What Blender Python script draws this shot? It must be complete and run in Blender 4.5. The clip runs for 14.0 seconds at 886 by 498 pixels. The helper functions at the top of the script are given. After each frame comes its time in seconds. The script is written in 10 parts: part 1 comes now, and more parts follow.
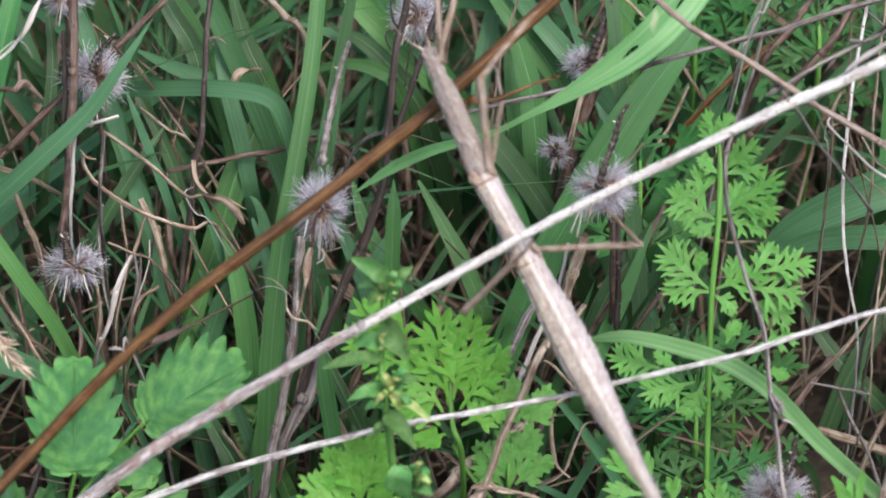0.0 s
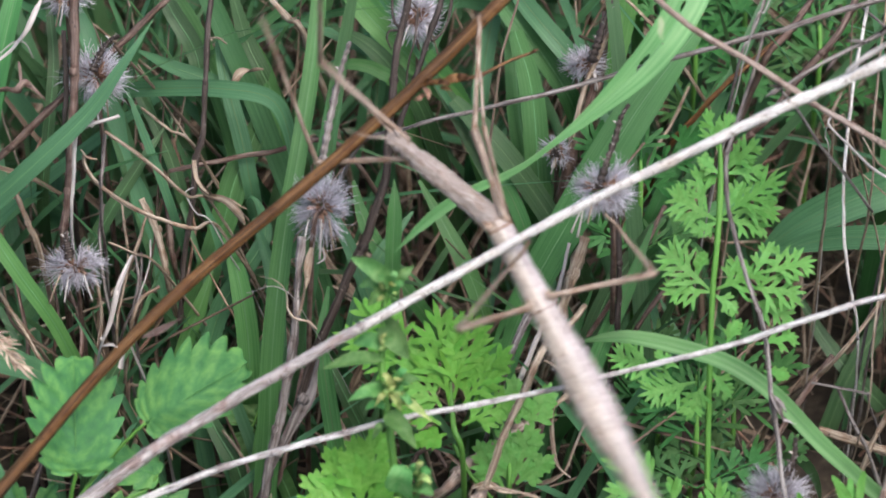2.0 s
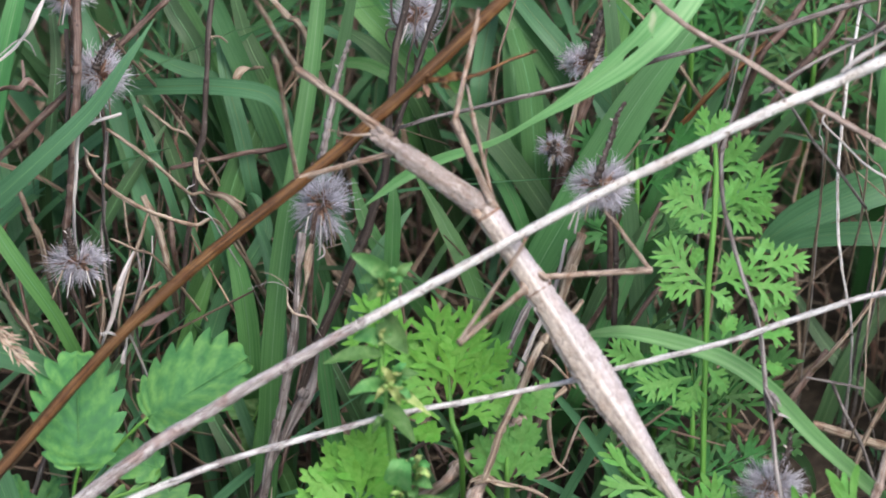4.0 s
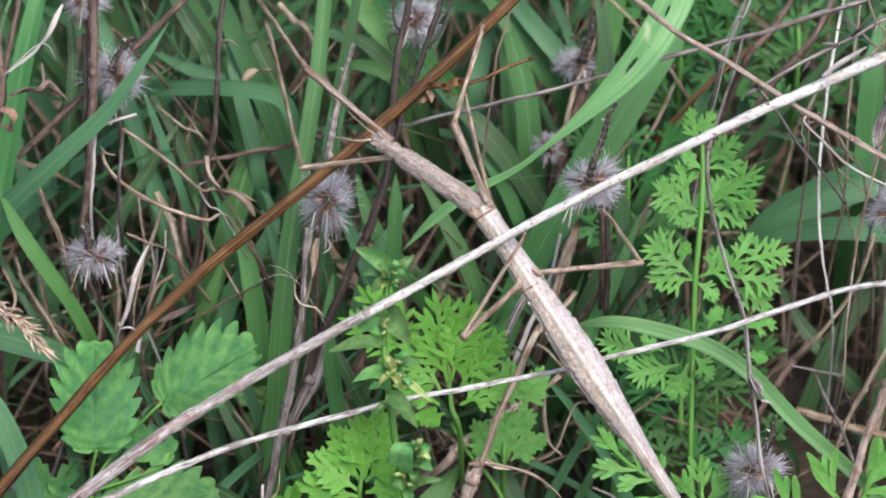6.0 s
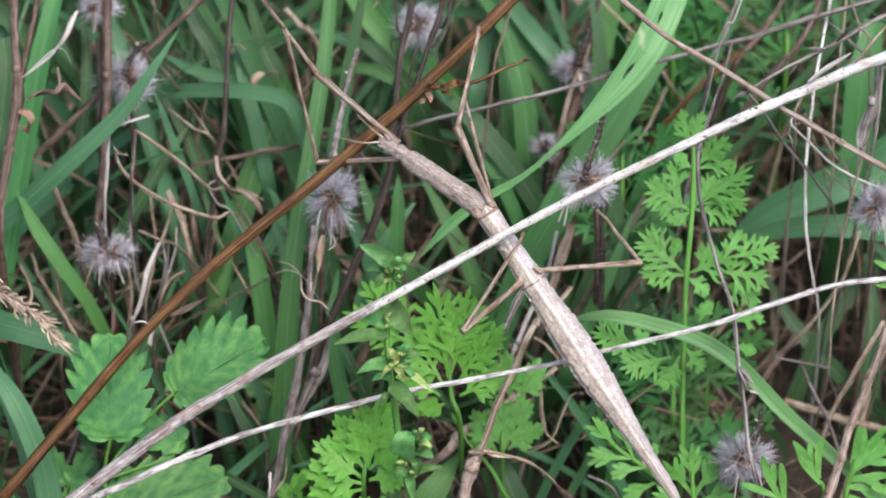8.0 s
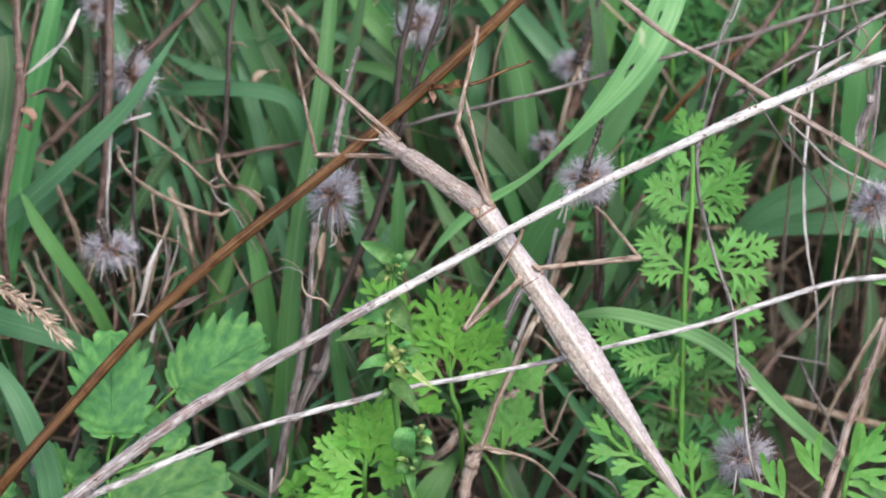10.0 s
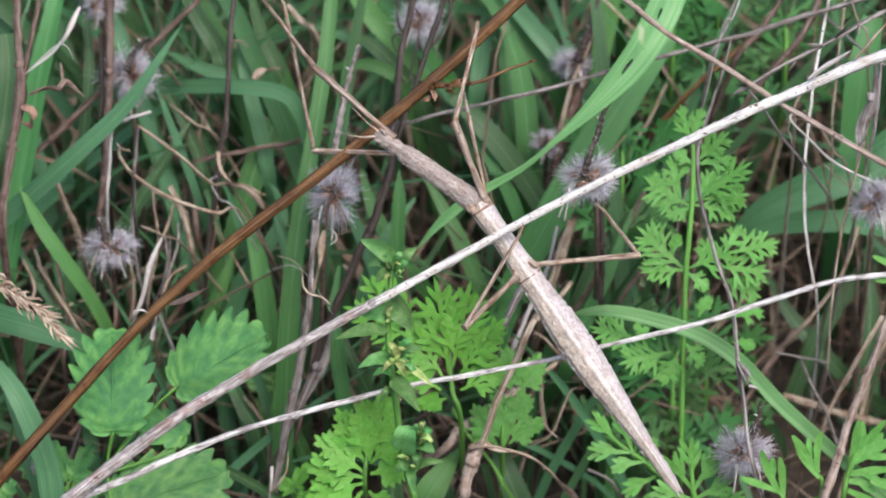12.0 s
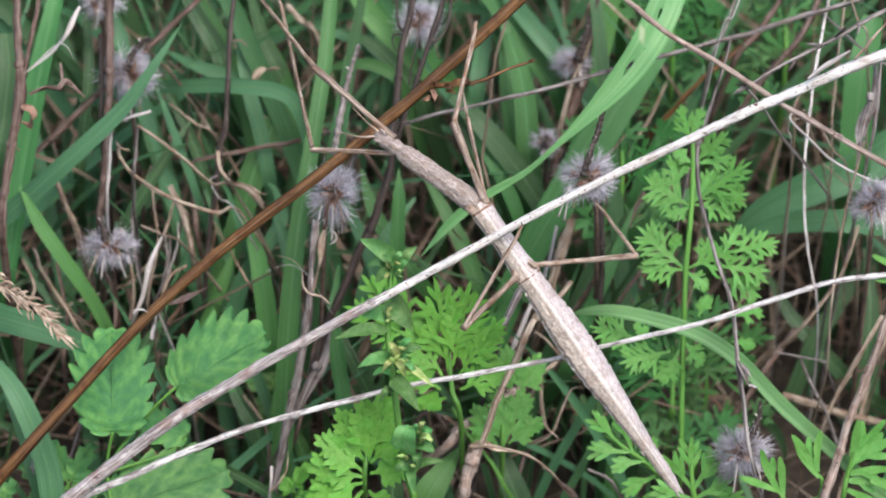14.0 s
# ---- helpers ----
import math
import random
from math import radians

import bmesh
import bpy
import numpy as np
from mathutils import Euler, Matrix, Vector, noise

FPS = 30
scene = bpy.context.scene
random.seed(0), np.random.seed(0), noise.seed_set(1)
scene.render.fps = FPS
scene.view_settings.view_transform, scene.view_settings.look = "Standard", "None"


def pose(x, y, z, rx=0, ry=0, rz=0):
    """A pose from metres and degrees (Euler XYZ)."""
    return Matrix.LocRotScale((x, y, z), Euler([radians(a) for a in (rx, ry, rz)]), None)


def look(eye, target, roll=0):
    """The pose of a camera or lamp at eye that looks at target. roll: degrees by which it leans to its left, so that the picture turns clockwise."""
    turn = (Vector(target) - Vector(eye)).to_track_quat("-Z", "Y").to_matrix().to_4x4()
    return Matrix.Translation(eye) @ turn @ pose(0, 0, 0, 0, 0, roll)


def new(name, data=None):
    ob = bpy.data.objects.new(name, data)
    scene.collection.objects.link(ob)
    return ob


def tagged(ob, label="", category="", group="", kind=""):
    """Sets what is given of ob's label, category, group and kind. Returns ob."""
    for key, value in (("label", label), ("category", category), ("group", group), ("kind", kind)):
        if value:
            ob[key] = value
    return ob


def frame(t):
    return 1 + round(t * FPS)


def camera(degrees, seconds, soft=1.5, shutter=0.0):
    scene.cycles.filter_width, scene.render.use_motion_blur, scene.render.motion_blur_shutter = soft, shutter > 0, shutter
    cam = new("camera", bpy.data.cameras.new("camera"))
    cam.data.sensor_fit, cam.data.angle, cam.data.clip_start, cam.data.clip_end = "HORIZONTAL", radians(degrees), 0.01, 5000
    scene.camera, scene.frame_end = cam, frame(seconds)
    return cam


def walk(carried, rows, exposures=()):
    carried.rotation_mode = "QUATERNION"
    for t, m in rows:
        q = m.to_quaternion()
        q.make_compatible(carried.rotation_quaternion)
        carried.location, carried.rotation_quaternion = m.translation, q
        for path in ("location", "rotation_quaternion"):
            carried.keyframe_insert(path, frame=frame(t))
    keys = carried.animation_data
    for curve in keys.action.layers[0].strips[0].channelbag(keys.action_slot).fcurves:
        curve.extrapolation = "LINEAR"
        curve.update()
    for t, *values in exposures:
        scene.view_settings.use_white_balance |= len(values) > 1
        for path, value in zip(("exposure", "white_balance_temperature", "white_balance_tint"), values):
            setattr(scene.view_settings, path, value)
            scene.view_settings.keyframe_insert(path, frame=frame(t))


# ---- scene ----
# A stick insect clinging to dry stems in a tangle of meadow grass, seen from half a metre.
FIELD = 16.0
cam = camera(FIELD, 14.0, soft=1.8, shutter=0.9)
cam.data.dof.use_dof = True
cam.data.dof.focus_distance = 0.549
cam.data.dof.aperture_fstop = 23.0
walk(cam, [
    (0, look((0.00001, -0.39393, 0.39318), (0.00009, 0.00193, 0.08747))),
    (0.5, look((0.00001, -0.39393, 0.39319), (0.00010, 0.00196, 0.08751))),
    (1, look((0.00000, -0.39392, 0.39320), (0.00002, 0.00205, 0.08763))),
    (1.5, look((-0.00001, -0.39392, 0.39320), (-0.00006, 0.00206, 0.08764))),
    (2, look((-0.00000, -0.39415, 0.39335), (-0.00003, 0.00193, 0.08747))),
    (2.5, look((0.00001, -0.39461, 0.39368), (0.00012, 0.00180, 0.08730))),
    (3, look((0.00002, -0.39527, 0.39418), (0.00015, 0.00175, 0.08724))),
    (5.5, look((0.00002, -0.41297, 0.40778), (0.00031, 0.00108, 0.08638))),
    (6, look((0.00001, -0.42000, 0.41323), (0.00023, 0.00093, 0.08619))),
    (6.5, look((0.00001, -0.42632, 0.41813), (0.00024, 0.00082, 0.08605))),
    (7, look((0.00000, -0.43253, 0.42295), (0.00022, 0.00074, 0.08595))),
    (7.5, look((0.00000, -0.43490, 0.42480), (0.00019, 0.00065, 0.08583))),
    (8, look((0.00000, -0.43742, 0.42676), (0.00011, 0.00057, 0.08573))),
    (10.5, look((0.00000, -0.43963, 0.42848), (0.00001, 0.00019, 0.08524))),
    (11, look((0.00000, -0.43963, 0.42848), (-0.00002, 0.00011, 0.08514))),
    (11.5, look((0.00000, -0.43963, 0.42848), (0.00002, 0.00010, 0.08512))),
    (12, look((0.00000, -0.43963, 0.42848), (-0.00003, 0.00005, 0.08506))),
    (12.5, look((0.00000, -0.43963, 0.42848), (-0.00001, 0.00003, 0.08503))),
    (13, look((0.00000, -0.43963, 0.42848), (-0.00001, 0.00001, 0.08501))),
    (13.5, look((0.00000, -0.43963, 0.42848), (-0.00002, -0.00001, 0.08498))),
    (14, look((0.00000, -0.43963, 0.42848), (0.00000, -0.00000, 0.08500))),
])

# ---- light: bright overcast afternoon ----
world = bpy.data.worlds.new("sky")
scene.world = world
world.use_nodes = True
wt = world.node_tree
sky = wt.nodes.new("ShaderNodeTexSky")
sky.sky_type = "NISHITA"
sky.sun_disc = False
sky.sun_elevation = radians(62)
sky.sun_rotation = radians(150)
sky.air_density, sky.dust_density = 1.0, 4.0
wt.links.new(sky.outputs[0], wt.nodes["Background"].inputs[0])
wt.nodes["Background"].inputs[1].default_value = 0.15
sun = new("sun", bpy.data.lights.new("sun", "SUN"))
sun.data.energy, sun.data.angle, sun.data.color = 1.15, radians(22), (0.98, 0.98, 1.0)
sun.matrix_world = look((0.35, -0.45, 1.0), (0, 0, 0))
scene.view_settings.exposure = 0.85

# ---- the slanted frame of the clump: u across, v up the slope of the stems, w out of it; millimetres ----
SLOPE = Matrix.Translation((0, 0, 0.085)) @ Matrix.Rotation(radians(52), 4, "X")


def S(u, v, w):
    return SLOPE @ Vector((u / 1000, v / 1000, w / 1000))


def pivot(p):
    """A pose at p, turned like the slanted frame."""
    return Matrix.Translation(p) @ SLOPE.to_3x3().to_4x4()


# ---- materials ----
def surface(name, stops, scale=0.6, stretch=(1, 1, 1), rough=0.6, bump=0.3, patch=0.08, patch_amount=0.35, glow_through=0.0,
            object_vary=0.25, veins=0.0, speck=None, coord="UV", tint=None, coat=0.0, tone_light_bands=None, gloss=0.3):
    """Colour from grain at two scales, with fine relief. Texture space is in millimetres."""
    m = bpy.data.materials.new(name)
    m.use_nodes = True
    t = m.node_tree
    N, L = t.nodes.new, t.links.new
    bsdf = t.nodes["Principled BSDF"]
    out = t.nodes["Material Output"]
    tc = N("ShaderNodeTexCoord")
    mp = N("ShaderNodeMapping")
    k = 1 if coord == "UV" else 1000
    mp.inputs["Scale"].default_value = [s * k for s in stretch]
    L(tc.outputs[coord], mp.inputs[0])
    info = N("ShaderNodeObjectInfo")
    shift = N("ShaderNodeVectorMath")
    shift.operation = "ADD"
    L(mp.outputs[0], shift.inputs[0])
    L(info.outputs["Random"], shift.inputs[1])
    fine = N("ShaderNodeTexNoise")
    fine.inputs["Scale"].default_value, fine.inputs["Detail"].default_value = scale, 5
    fine.inputs["Roughness"].default_value = 0.65
    L(shift.outputs[0], fine.inputs["Vector"])
    ramp = N("ShaderNodeValToRGB")
    els = ramp.color_ramp.elements
    while len(els) < len(stops):
        els.new(0.5)
    for e, (at, col) in zip(els, stops):
        e.position, e.color = at, (*col, 1)
    value = fine.outputs["Fac"]
    if veins:
        sep = N("ShaderNodeSeparateXYZ")
        L(tc.outputs["UV"], sep.inputs[0])
        ab = N("ShaderNodeMath"); ab.operation = "ABSOLUTE"; L(sep.outputs[1], ab.inputs[0])
        ml = N("ShaderNodeMath"); ml.operation = "MULTIPLY_ADD"; ml.inputs[1].default_value = -0.06
        L(ab.outputs[0], ml.inputs[0]); L(sep.outputs[0], ml.inputs[2])
        sc = N("ShaderNodeMath"); sc.operation = "MULTIPLY_ADD"
        sc.inputs[1].default_value, sc.inputs[2].default_value = math.pi / 2.6, -0.65 * math.pi
        L(ml.outputs[0], sc.inputs[0])
        sn = N("ShaderNodeMath"); sn.operation = "SINE"; L(sc.outputs[0], sn.inputs[0])
        pos = N("ShaderNodeMath"); pos.operation = "ABSOLUTE"; L(sn.outputs[0], pos.inputs[0])
        pw = N("ShaderNodeMath"); pw.operation = "POWER"; pw.inputs[1].default_value = 0.6
        L(pos.outputs[0], pw.inputs[0])
        near = N("ShaderNodeMapRange")
        near.inputs["From Max"].default_value = 1.1
        near.inputs["To Min"].default_value = -0.9
        near.inputs["To Max"].default_value = 0.0
        L(ab.outputs[0], near.inputs["Value"])
        lift = N("ShaderNodeMath"); lift.operation = "ADD"; L(pw.outputs[0], lift.inputs[0]); L(near.outputs[0], lift.inputs[1])
        mid = N("ShaderNodeMath"); mid.operation = "SUBTRACT"; mid.inputs[1].default_value = 0.7
        L(lift.outputs[0], mid.inputs[0])
        mx = N("ShaderNodeMath"); mx.operation = "MULTIPLY_ADD"; mx.inputs[1].default_value = veins
        L(mid.outputs[0], mx.inputs[0]); L(value, mx.inputs[2])
        value = mx.outputs[0]
    L(value, ramp.inputs[0])
    color = ramp.outputs[0]
    big = N("ShaderNodeTexNoise")
    big.inputs["Scale"].default_value, big.inputs["Detail"].default_value = patch * k, 3
    L(tc.outputs[coord], big.inputs["Vector"])
    vary = N("ShaderNodeMath"); vary.operation = "MULTIPLY_ADD"
    vary.inputs[1].default_value, vary.inputs[2].default_value = 2 * patch_amount, 1 - patch_amount
    L(big.outputs["Fac"], vary.inputs[0])
    ov = N("ShaderNodeMath"); ov.operation = "MULTIPLY_ADD"
    ov.inputs[1].default_value, ov.inputs[2].default_value = 2 * object_vary, 1 - object_vary
    rnd = info.outputs["Random"]
    if tint == "island":
        rnd = N("ShaderNodeNewGeometry").outputs["Random Per Island"]
    L(rnd, ov.inputs[0])
    both = N("ShaderNodeMath"); both.operation = "MULTIPLY"
    L(vary.outputs[0], both.inputs[0]); L(ov.outputs[0], both.inputs[1])
    hsv = N("ShaderNodeHueSaturation")
    L(both.outputs[0], hsv.inputs["Value"])
    hue_swing = min(0.03, 0.09 * object_vary)
    hue = N("ShaderNodeMath"); hue.operation = "MULTIPLY_ADD"
    hue.inputs[1].default_value, hue.inputs[2].default_value = 2 * hue_swing, 0.5 - hue_swing
    L(rnd, hue.inputs[0])
    if object_vary and glow_through > 0.15:
        L(hue.outputs[0], hsv.inputs["Hue"])
    L(color, hsv.inputs["Color"])
    color = hsv.outputs[0]
    if tone_light_bands:
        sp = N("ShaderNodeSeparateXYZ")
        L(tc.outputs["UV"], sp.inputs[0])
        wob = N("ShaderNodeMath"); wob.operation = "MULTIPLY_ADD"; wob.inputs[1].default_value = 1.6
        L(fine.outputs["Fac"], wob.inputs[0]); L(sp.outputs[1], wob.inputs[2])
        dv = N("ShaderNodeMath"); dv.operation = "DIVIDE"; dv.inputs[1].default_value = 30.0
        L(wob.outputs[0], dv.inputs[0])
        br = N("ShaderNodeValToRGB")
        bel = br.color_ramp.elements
        while len(bel) < len(tone_light_bands):
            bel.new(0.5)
        for e, (at, col) in zip(bel, tone_light_bands):
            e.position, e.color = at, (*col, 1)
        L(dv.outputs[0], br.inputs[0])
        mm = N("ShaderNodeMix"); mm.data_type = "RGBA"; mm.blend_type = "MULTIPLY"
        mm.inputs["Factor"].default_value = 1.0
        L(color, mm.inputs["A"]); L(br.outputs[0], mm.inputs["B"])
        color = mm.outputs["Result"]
    for grain, at, tone, soft in speck or ():
        vor = N("ShaderNodeTexNoise")
        vor.inputs["Scale"].default_value, vor.inputs["Detail"].default_value = grain, 2
        L(tc.outputs[coord], vor.inputs["Vector"])
        cut = N("ShaderNodeValToRGB")
        cut.color_ramp.elements[0].position, cut.color_ramp.elements[1].position = at, at + soft
        L(vor.outputs["Fac"], cut.inputs[0])
        mix = N("ShaderNodeMix"); mix.data_type = "RGBA"
        mix.blend_type = "MULTIPLY" if soft > 0.1 else "MIX"
        L(cut.outputs[0], mix.inputs["Factor"]); L(color, mix.inputs["A"])
        mix.inputs["B"].default_value = (*tone, 1)
        color = mix.outputs["Result"]
    L(color, bsdf.inputs["Base Color"])
    bsdf.inputs["Roughness"].default_value = rough
    bsdf.inputs["Coat Weight"].default_value = coat
    bsdf.inputs["Specular IOR Level"].default_value = gloss
    if bump:
        b = N("ShaderNodeBump")
        b.inputs["Strength"].default_value, b.inputs["Distance"].default_value = bump, 0.0003
        L(value, b.inputs["Height"])
        L(b.outputs[0], bsdf.inputs["Normal"])
    if glow_through:
        tr = N("ShaderNodeBsdfTranslucent")
        L(color, tr.inputs[0])
        ms = N("ShaderNodeMixShader")
        ms.inputs[0].default_value = glow_through
        L(bsdf.outputs[0], ms.inputs[1]); L(tr.outputs[0], ms.inputs[2])
        L(ms.outputs[0], out.inputs[0])
    return m


STREAK = (0.1, 3.2, 1)
M = {
    "soil": surface("soil", [(0.3, (0.025, 0.02, 0.015)), (0.55, (0.065, 0.05, 0.037)), (0.75, (0.14, 0.11, 0.08))], 0.25, coord="Object", rough=0.95, bump=1.0, patch=0.02, object_vary=0),
    "grass": surface("grass", [(0.3, (0.06, 0.18, 0.07)), (0.5, (0.094, 0.24, 0.095)), (0.7, (0.14, 0.32, 0.132))], 1.5, (0.02, 3.6, 1), 0.38, 0.25, 0.03, 0.3, 0.5, 0.38, tint="island", gloss=0.4),
    "grass_bright": surface("grass_bright", [(0.3, (0.1, 0.27, 0.075)), (0.5, (0.14, 0.345, 0.1)), (0.7, (0.195, 0.42, 0.14))], 1.5, (0.02, 3.6, 1), 0.42, 0.25, 0.03, 0.25, 0.5, 0.08),
    "grass_fresh": surface("grass_fresh", [(0.3, (0.07, 0.215, 0.065)), (0.5, (0.105, 0.285, 0.09)), (0.7, (0.15, 0.365, 0.125))], 1.5, (0.02, 3.6, 1), 0.4, 0.25, 0.03, 0.25, 0.5, 0.15),
    "grass_teal": surface("grass_teal", [(0.3, (0.085, 0.225, 0.105)), (0.5, (0.12, 0.29, 0.14)), (0.7, (0.165, 0.36, 0.175))], 1.5, (0.02, 3.6, 1), 0.4, 0.25, 0.03, 0.2, 0.5, 0.1),
    "grass_pale": surface("grass_pale", [(0.3, (0.12, 0.3, 0.1)), (0.5, (0.18, 0.39, 0.145)), (0.72, (0.3, 0.51, 0.23))], 0.8, (0.04, 2.0, 1), 0.4, 0.25, 0.05, 0.35, 0.35, 0.1, speck=[(0.12, 0.66, (0.5, 0.55, 0.35), 0.05)]),
    "serrated": surface("serrated", [(0.2, (0.04, 0.155, 0.058)), (0.45, (0.085, 0.26, 0.08)), (0.72, (0.2, 0.42, 0.11))], 0.4, (1, 1, 1), 0.5, 0.3, 0.06, 0.3, 0.3, 0.1, veins=0.085),
    "lobed": surface("lobed", [(0.3, (0.1, 0.31, 0.035)), (0.5, (0.15, 0.41, 0.055)), (0.75, (0.22, 0.5, 0.095))], 0.5, (1, 1, 1), 0.5, 0.4, 0.05, 0.25, 0.35, 0.07, tint="island"),
    "feathery": surface("feathery", [(0.3, (0.11, 0.31, 0.055)), (0.5, (0.15, 0.4, 0.085)), (0.75, (0.22, 0.49, 0.13))], 0.5, (1, 1, 1), 0.5, 0.4, 0.05, 0.25, 0.35, 0.07, tint="island"),
    "weed": surface("weed", [(0.3, (0.06, 0.19, 0.05)), (0.5, (0.115, 0.295, 0.085)), (0.75, (0.24, 0.43, 0.16))], 0.45, (1, 1, 1), 0.55, 0.4, 0.1, 0.3, 0.28, 0.25),
    "shade_dark_leaf": surface("shade_dark_leaf", [(0.3, (0.035, 0.12, 0.025)), (0.5, (0.055, 0.17, 0.04)), (0.75, (0.09, 0.23, 0.06))], 0.45, (1, 1, 1), 0.55, 0.4, 0.1, 0.3, 0.25, 0.25),
    "bud": surface("bud", [(0.3, (0.2, 0.33, 0.08)), (0.5, (0.38, 0.48, 0.16)), (0.75, (0.62, 0.64, 0.32))], 0.9, (1, 1, 1), 0.55, 0.3, 0.1, 0.3, 0.25, 0.25),
    "midrib": surface("midrib", [(0.3, (0.12, 0.27, 0.1)), (0.55, (0.17, 0.34, 0.14)), (0.8, (0.24, 0.42, 0.2))], 0.6, STREAK, 0.45, 0.2, glow_through=0.2),
    "green_stem": surface("green_stem", [(0.3, (0.07, 0.2, 0.03)), (0.55, (0.13, 0.32, 0.06)), (0.8, (0.22, 0.42, 0.11))], 0.6, STREAK, 0.45, 0.3, glow_through=0.1),
    "pale_wood": surface("pale_wood", [(0.34, (0.16, 0.12, 0.092)), (0.41, (0.46, 0.415, 0.375)), (0.5, (0.74, 0.71, 0.675)), (0.63, (0.9, 0.89, 0.875))], 2.4, STREAK, 0.55, 0.9, 0.025, 0.3, object_vary=0, speck=[(1.3, 0.62, (0.16, 0.1, 0.07), 0.05), (0.2, 0.5, (0.92, 0.86, 0.81), 0.22), (0.9, 0.58, (0.78, 0.73, 0.69), 0.12)]),
    "weathered_wood": surface("weathered_wood", [(0.34, (0.07, 0.055, 0.048)), (0.44, (0.25, 0.21, 0.19)), (0.53, (0.5, 0.45, 0.43)), (0.64, (0.8, 0.77, 0.75))], 2.2, STREAK, 0.65, 0.8, 0.05, 0.4, object_vary=0, speck=[(1.1, 0.64, (0.09, 0.065, 0.055), 0.05), (0.26, 0.5, (0.72, 0.6, 0.57), 0.14), (0.7, 0.5, (0.76, 0.71, 0.73), 0.15)]),
    "white_wood": surface("white_wood", [(0.34, (0.13, 0.11, 0.1)), (0.44, (0.4, 0.375, 0.36)), (0.56, (0.65, 0.63, 0.61)), (0.75, (0.82, 0.8, 0.78))], 1.8, (0.2, 1.6, 1), 0.6, 0.8, 0.05, 0.25, object_vary=0, speck=[(1.5, 0.64, (0.15, 0.12, 0.11), 0.05), (0.4, 0.5, (0.66, 0.6, 0.6), 0.15)]),
    "brown_wood": surface("brown_wood", [(0.3, (0.02, 0.01, 0.004)), (0.45, (0.08, 0.036, 0.013)), (0.58, (0.175, 0.085, 0.029)), (0.76, (0.36, 0.215, 0.09))], 1.0, (0.06, 2.6, 1), 0.42, 0.9, 0.04, 0.3, object_vary=0, speck=[(1.2, 0.66, (0.02, 0.011, 0.007), 0.05), (0.3, 0.5, (0.66, 0.55, 0.48), 0.18)]),
    "straw": surface("straw", [(0.3, (0.09, 0.062, 0.043)), (0.48, (0.27, 0.205, 0.145)), (0.68, (0.58, 0.49, 0.385))], 0.9, STREAK, 0.55, 0.5, 0.05, 0.35, object_vary=0.3, tint="island", speck=[(1.3, 0.66, (0.09, 0.06, 0.045), 0.05), (0.4, 0.48, (0.68, 0.56, 0.5), 0.16)]),
    "grey_straw": surface("grey_straw", [(0.3, (0.04, 0.034, 0.032)), (0.47, (0.15, 0.128, 0.118)), (0.68, (0.44, 0.4, 0.375))], 0.9, STREAK, 0.65, 0.5, 0.05, 0.35, object_vary=0.25, tint="island", speck=[(1.3, 0.64, (0.06, 0.045, 0.04), 0.05), (0.4, 0.48, (0.66, 0.6, 0.58), 0.16)]),
    "bleached": surface("bleached", [(0.3, (0.26, 0.23, 0.21)), (0.55, (0.5, 0.46, 0.43)), (0.8, (0.72, 0.69, 0.66))], 0.9, STREAK, 0.5, 0.3, object_vary=0.05),
    "dark_stem": surface("dark_stem", [(0.28, (0.012, 0.008, 0.006)), (0.5, (0.04, 0.029, 0.024)), (0.75, (0.12, 0.096, 0.085))], 0.9, (0.14, 3.2, 1), 0.6, 0.7, 0.05, 0.35, object_vary=0.25, speck=[(1.1, 0.66, (0.2, 0.17, 0.15), 0.05)]),
    "pink_stem": surface("pink_stem", [(0.28, (0.055, 0.036, 0.029)), (0.5, (0.15, 0.1, 0.08)), (0.75, (0.34, 0.26, 0.215))], 0.9, (0.14, 3.2, 1), 0.6, 0.5, 0.05, 0.3, object_vary=0.15, speck=[(1.3, 0.64, (0.05, 0.035, 0.03), 0.05), (0.4, 0.46, (0.6, 0.5, 0.46), 0.18)]),
    "tan_stem": surface("tan_stem", [(0.28, (0.12, 0.085, 0.065)), (0.48, (0.29, 0.22, 0.18)), (0.72, (0.56, 0.47, 0.41))], 0.9, (0.14, 3.2, 1), 0.45, 0.5, 0.05, 0.3, object_vary=0.15, speck=[(1.6, 0.64, (0.05, 0.035, 0.03), 0.05), (0.4, 0.46, (0.72, 0.64, 0.6), 0.18)]),
    "bark_skin": surface("bark_skin", [(0.29, (0.3, 0.25, 0.225)), (0.41, (0.6, 0.55, 0.52)), (0.52, (0.78, 0.735, 0.705)), (0.66, (0.97, 0.94, 0.92))], 3.0, (0.6, 1.0, 1), 0.36, 0.8, 0.2, 0.35, object_vary=0.05, speck=[(2.6, 0.65, (0.13, 0.09, 0.075), 0.05), (0.35, 0.5, (0.8, 0.74, 0.7), 0.2), (6.0, 0.54, (0.66, 0.6, 0.56), 0.12)], tone_light_bands=[(0.0, (0.7, 0.66, 0.69)), (0.1, (0.68, 0.64, 0.67)), (0.19, (0.8, 0.76, 0.77)), (0.225, (0.66, 0.61, 0.6)), (0.243, (0.9, 0.87, 0.84)), (0.258, (1.0, 0.99, 0.97)), (0.275, (0.9, 0.85, 0.78)), (0.3, (0.66, 0.58, 0.51)), (0.33, (0.9, 0.83, 0.74)), (0.4, (0.78, 0.7, 0.61)), (0.45, (0.36, 0.29, 0.25)), (0.48, (1.0, 0.97, 0.96)), (0.53, (0.4, 0.33, 0.31))]),
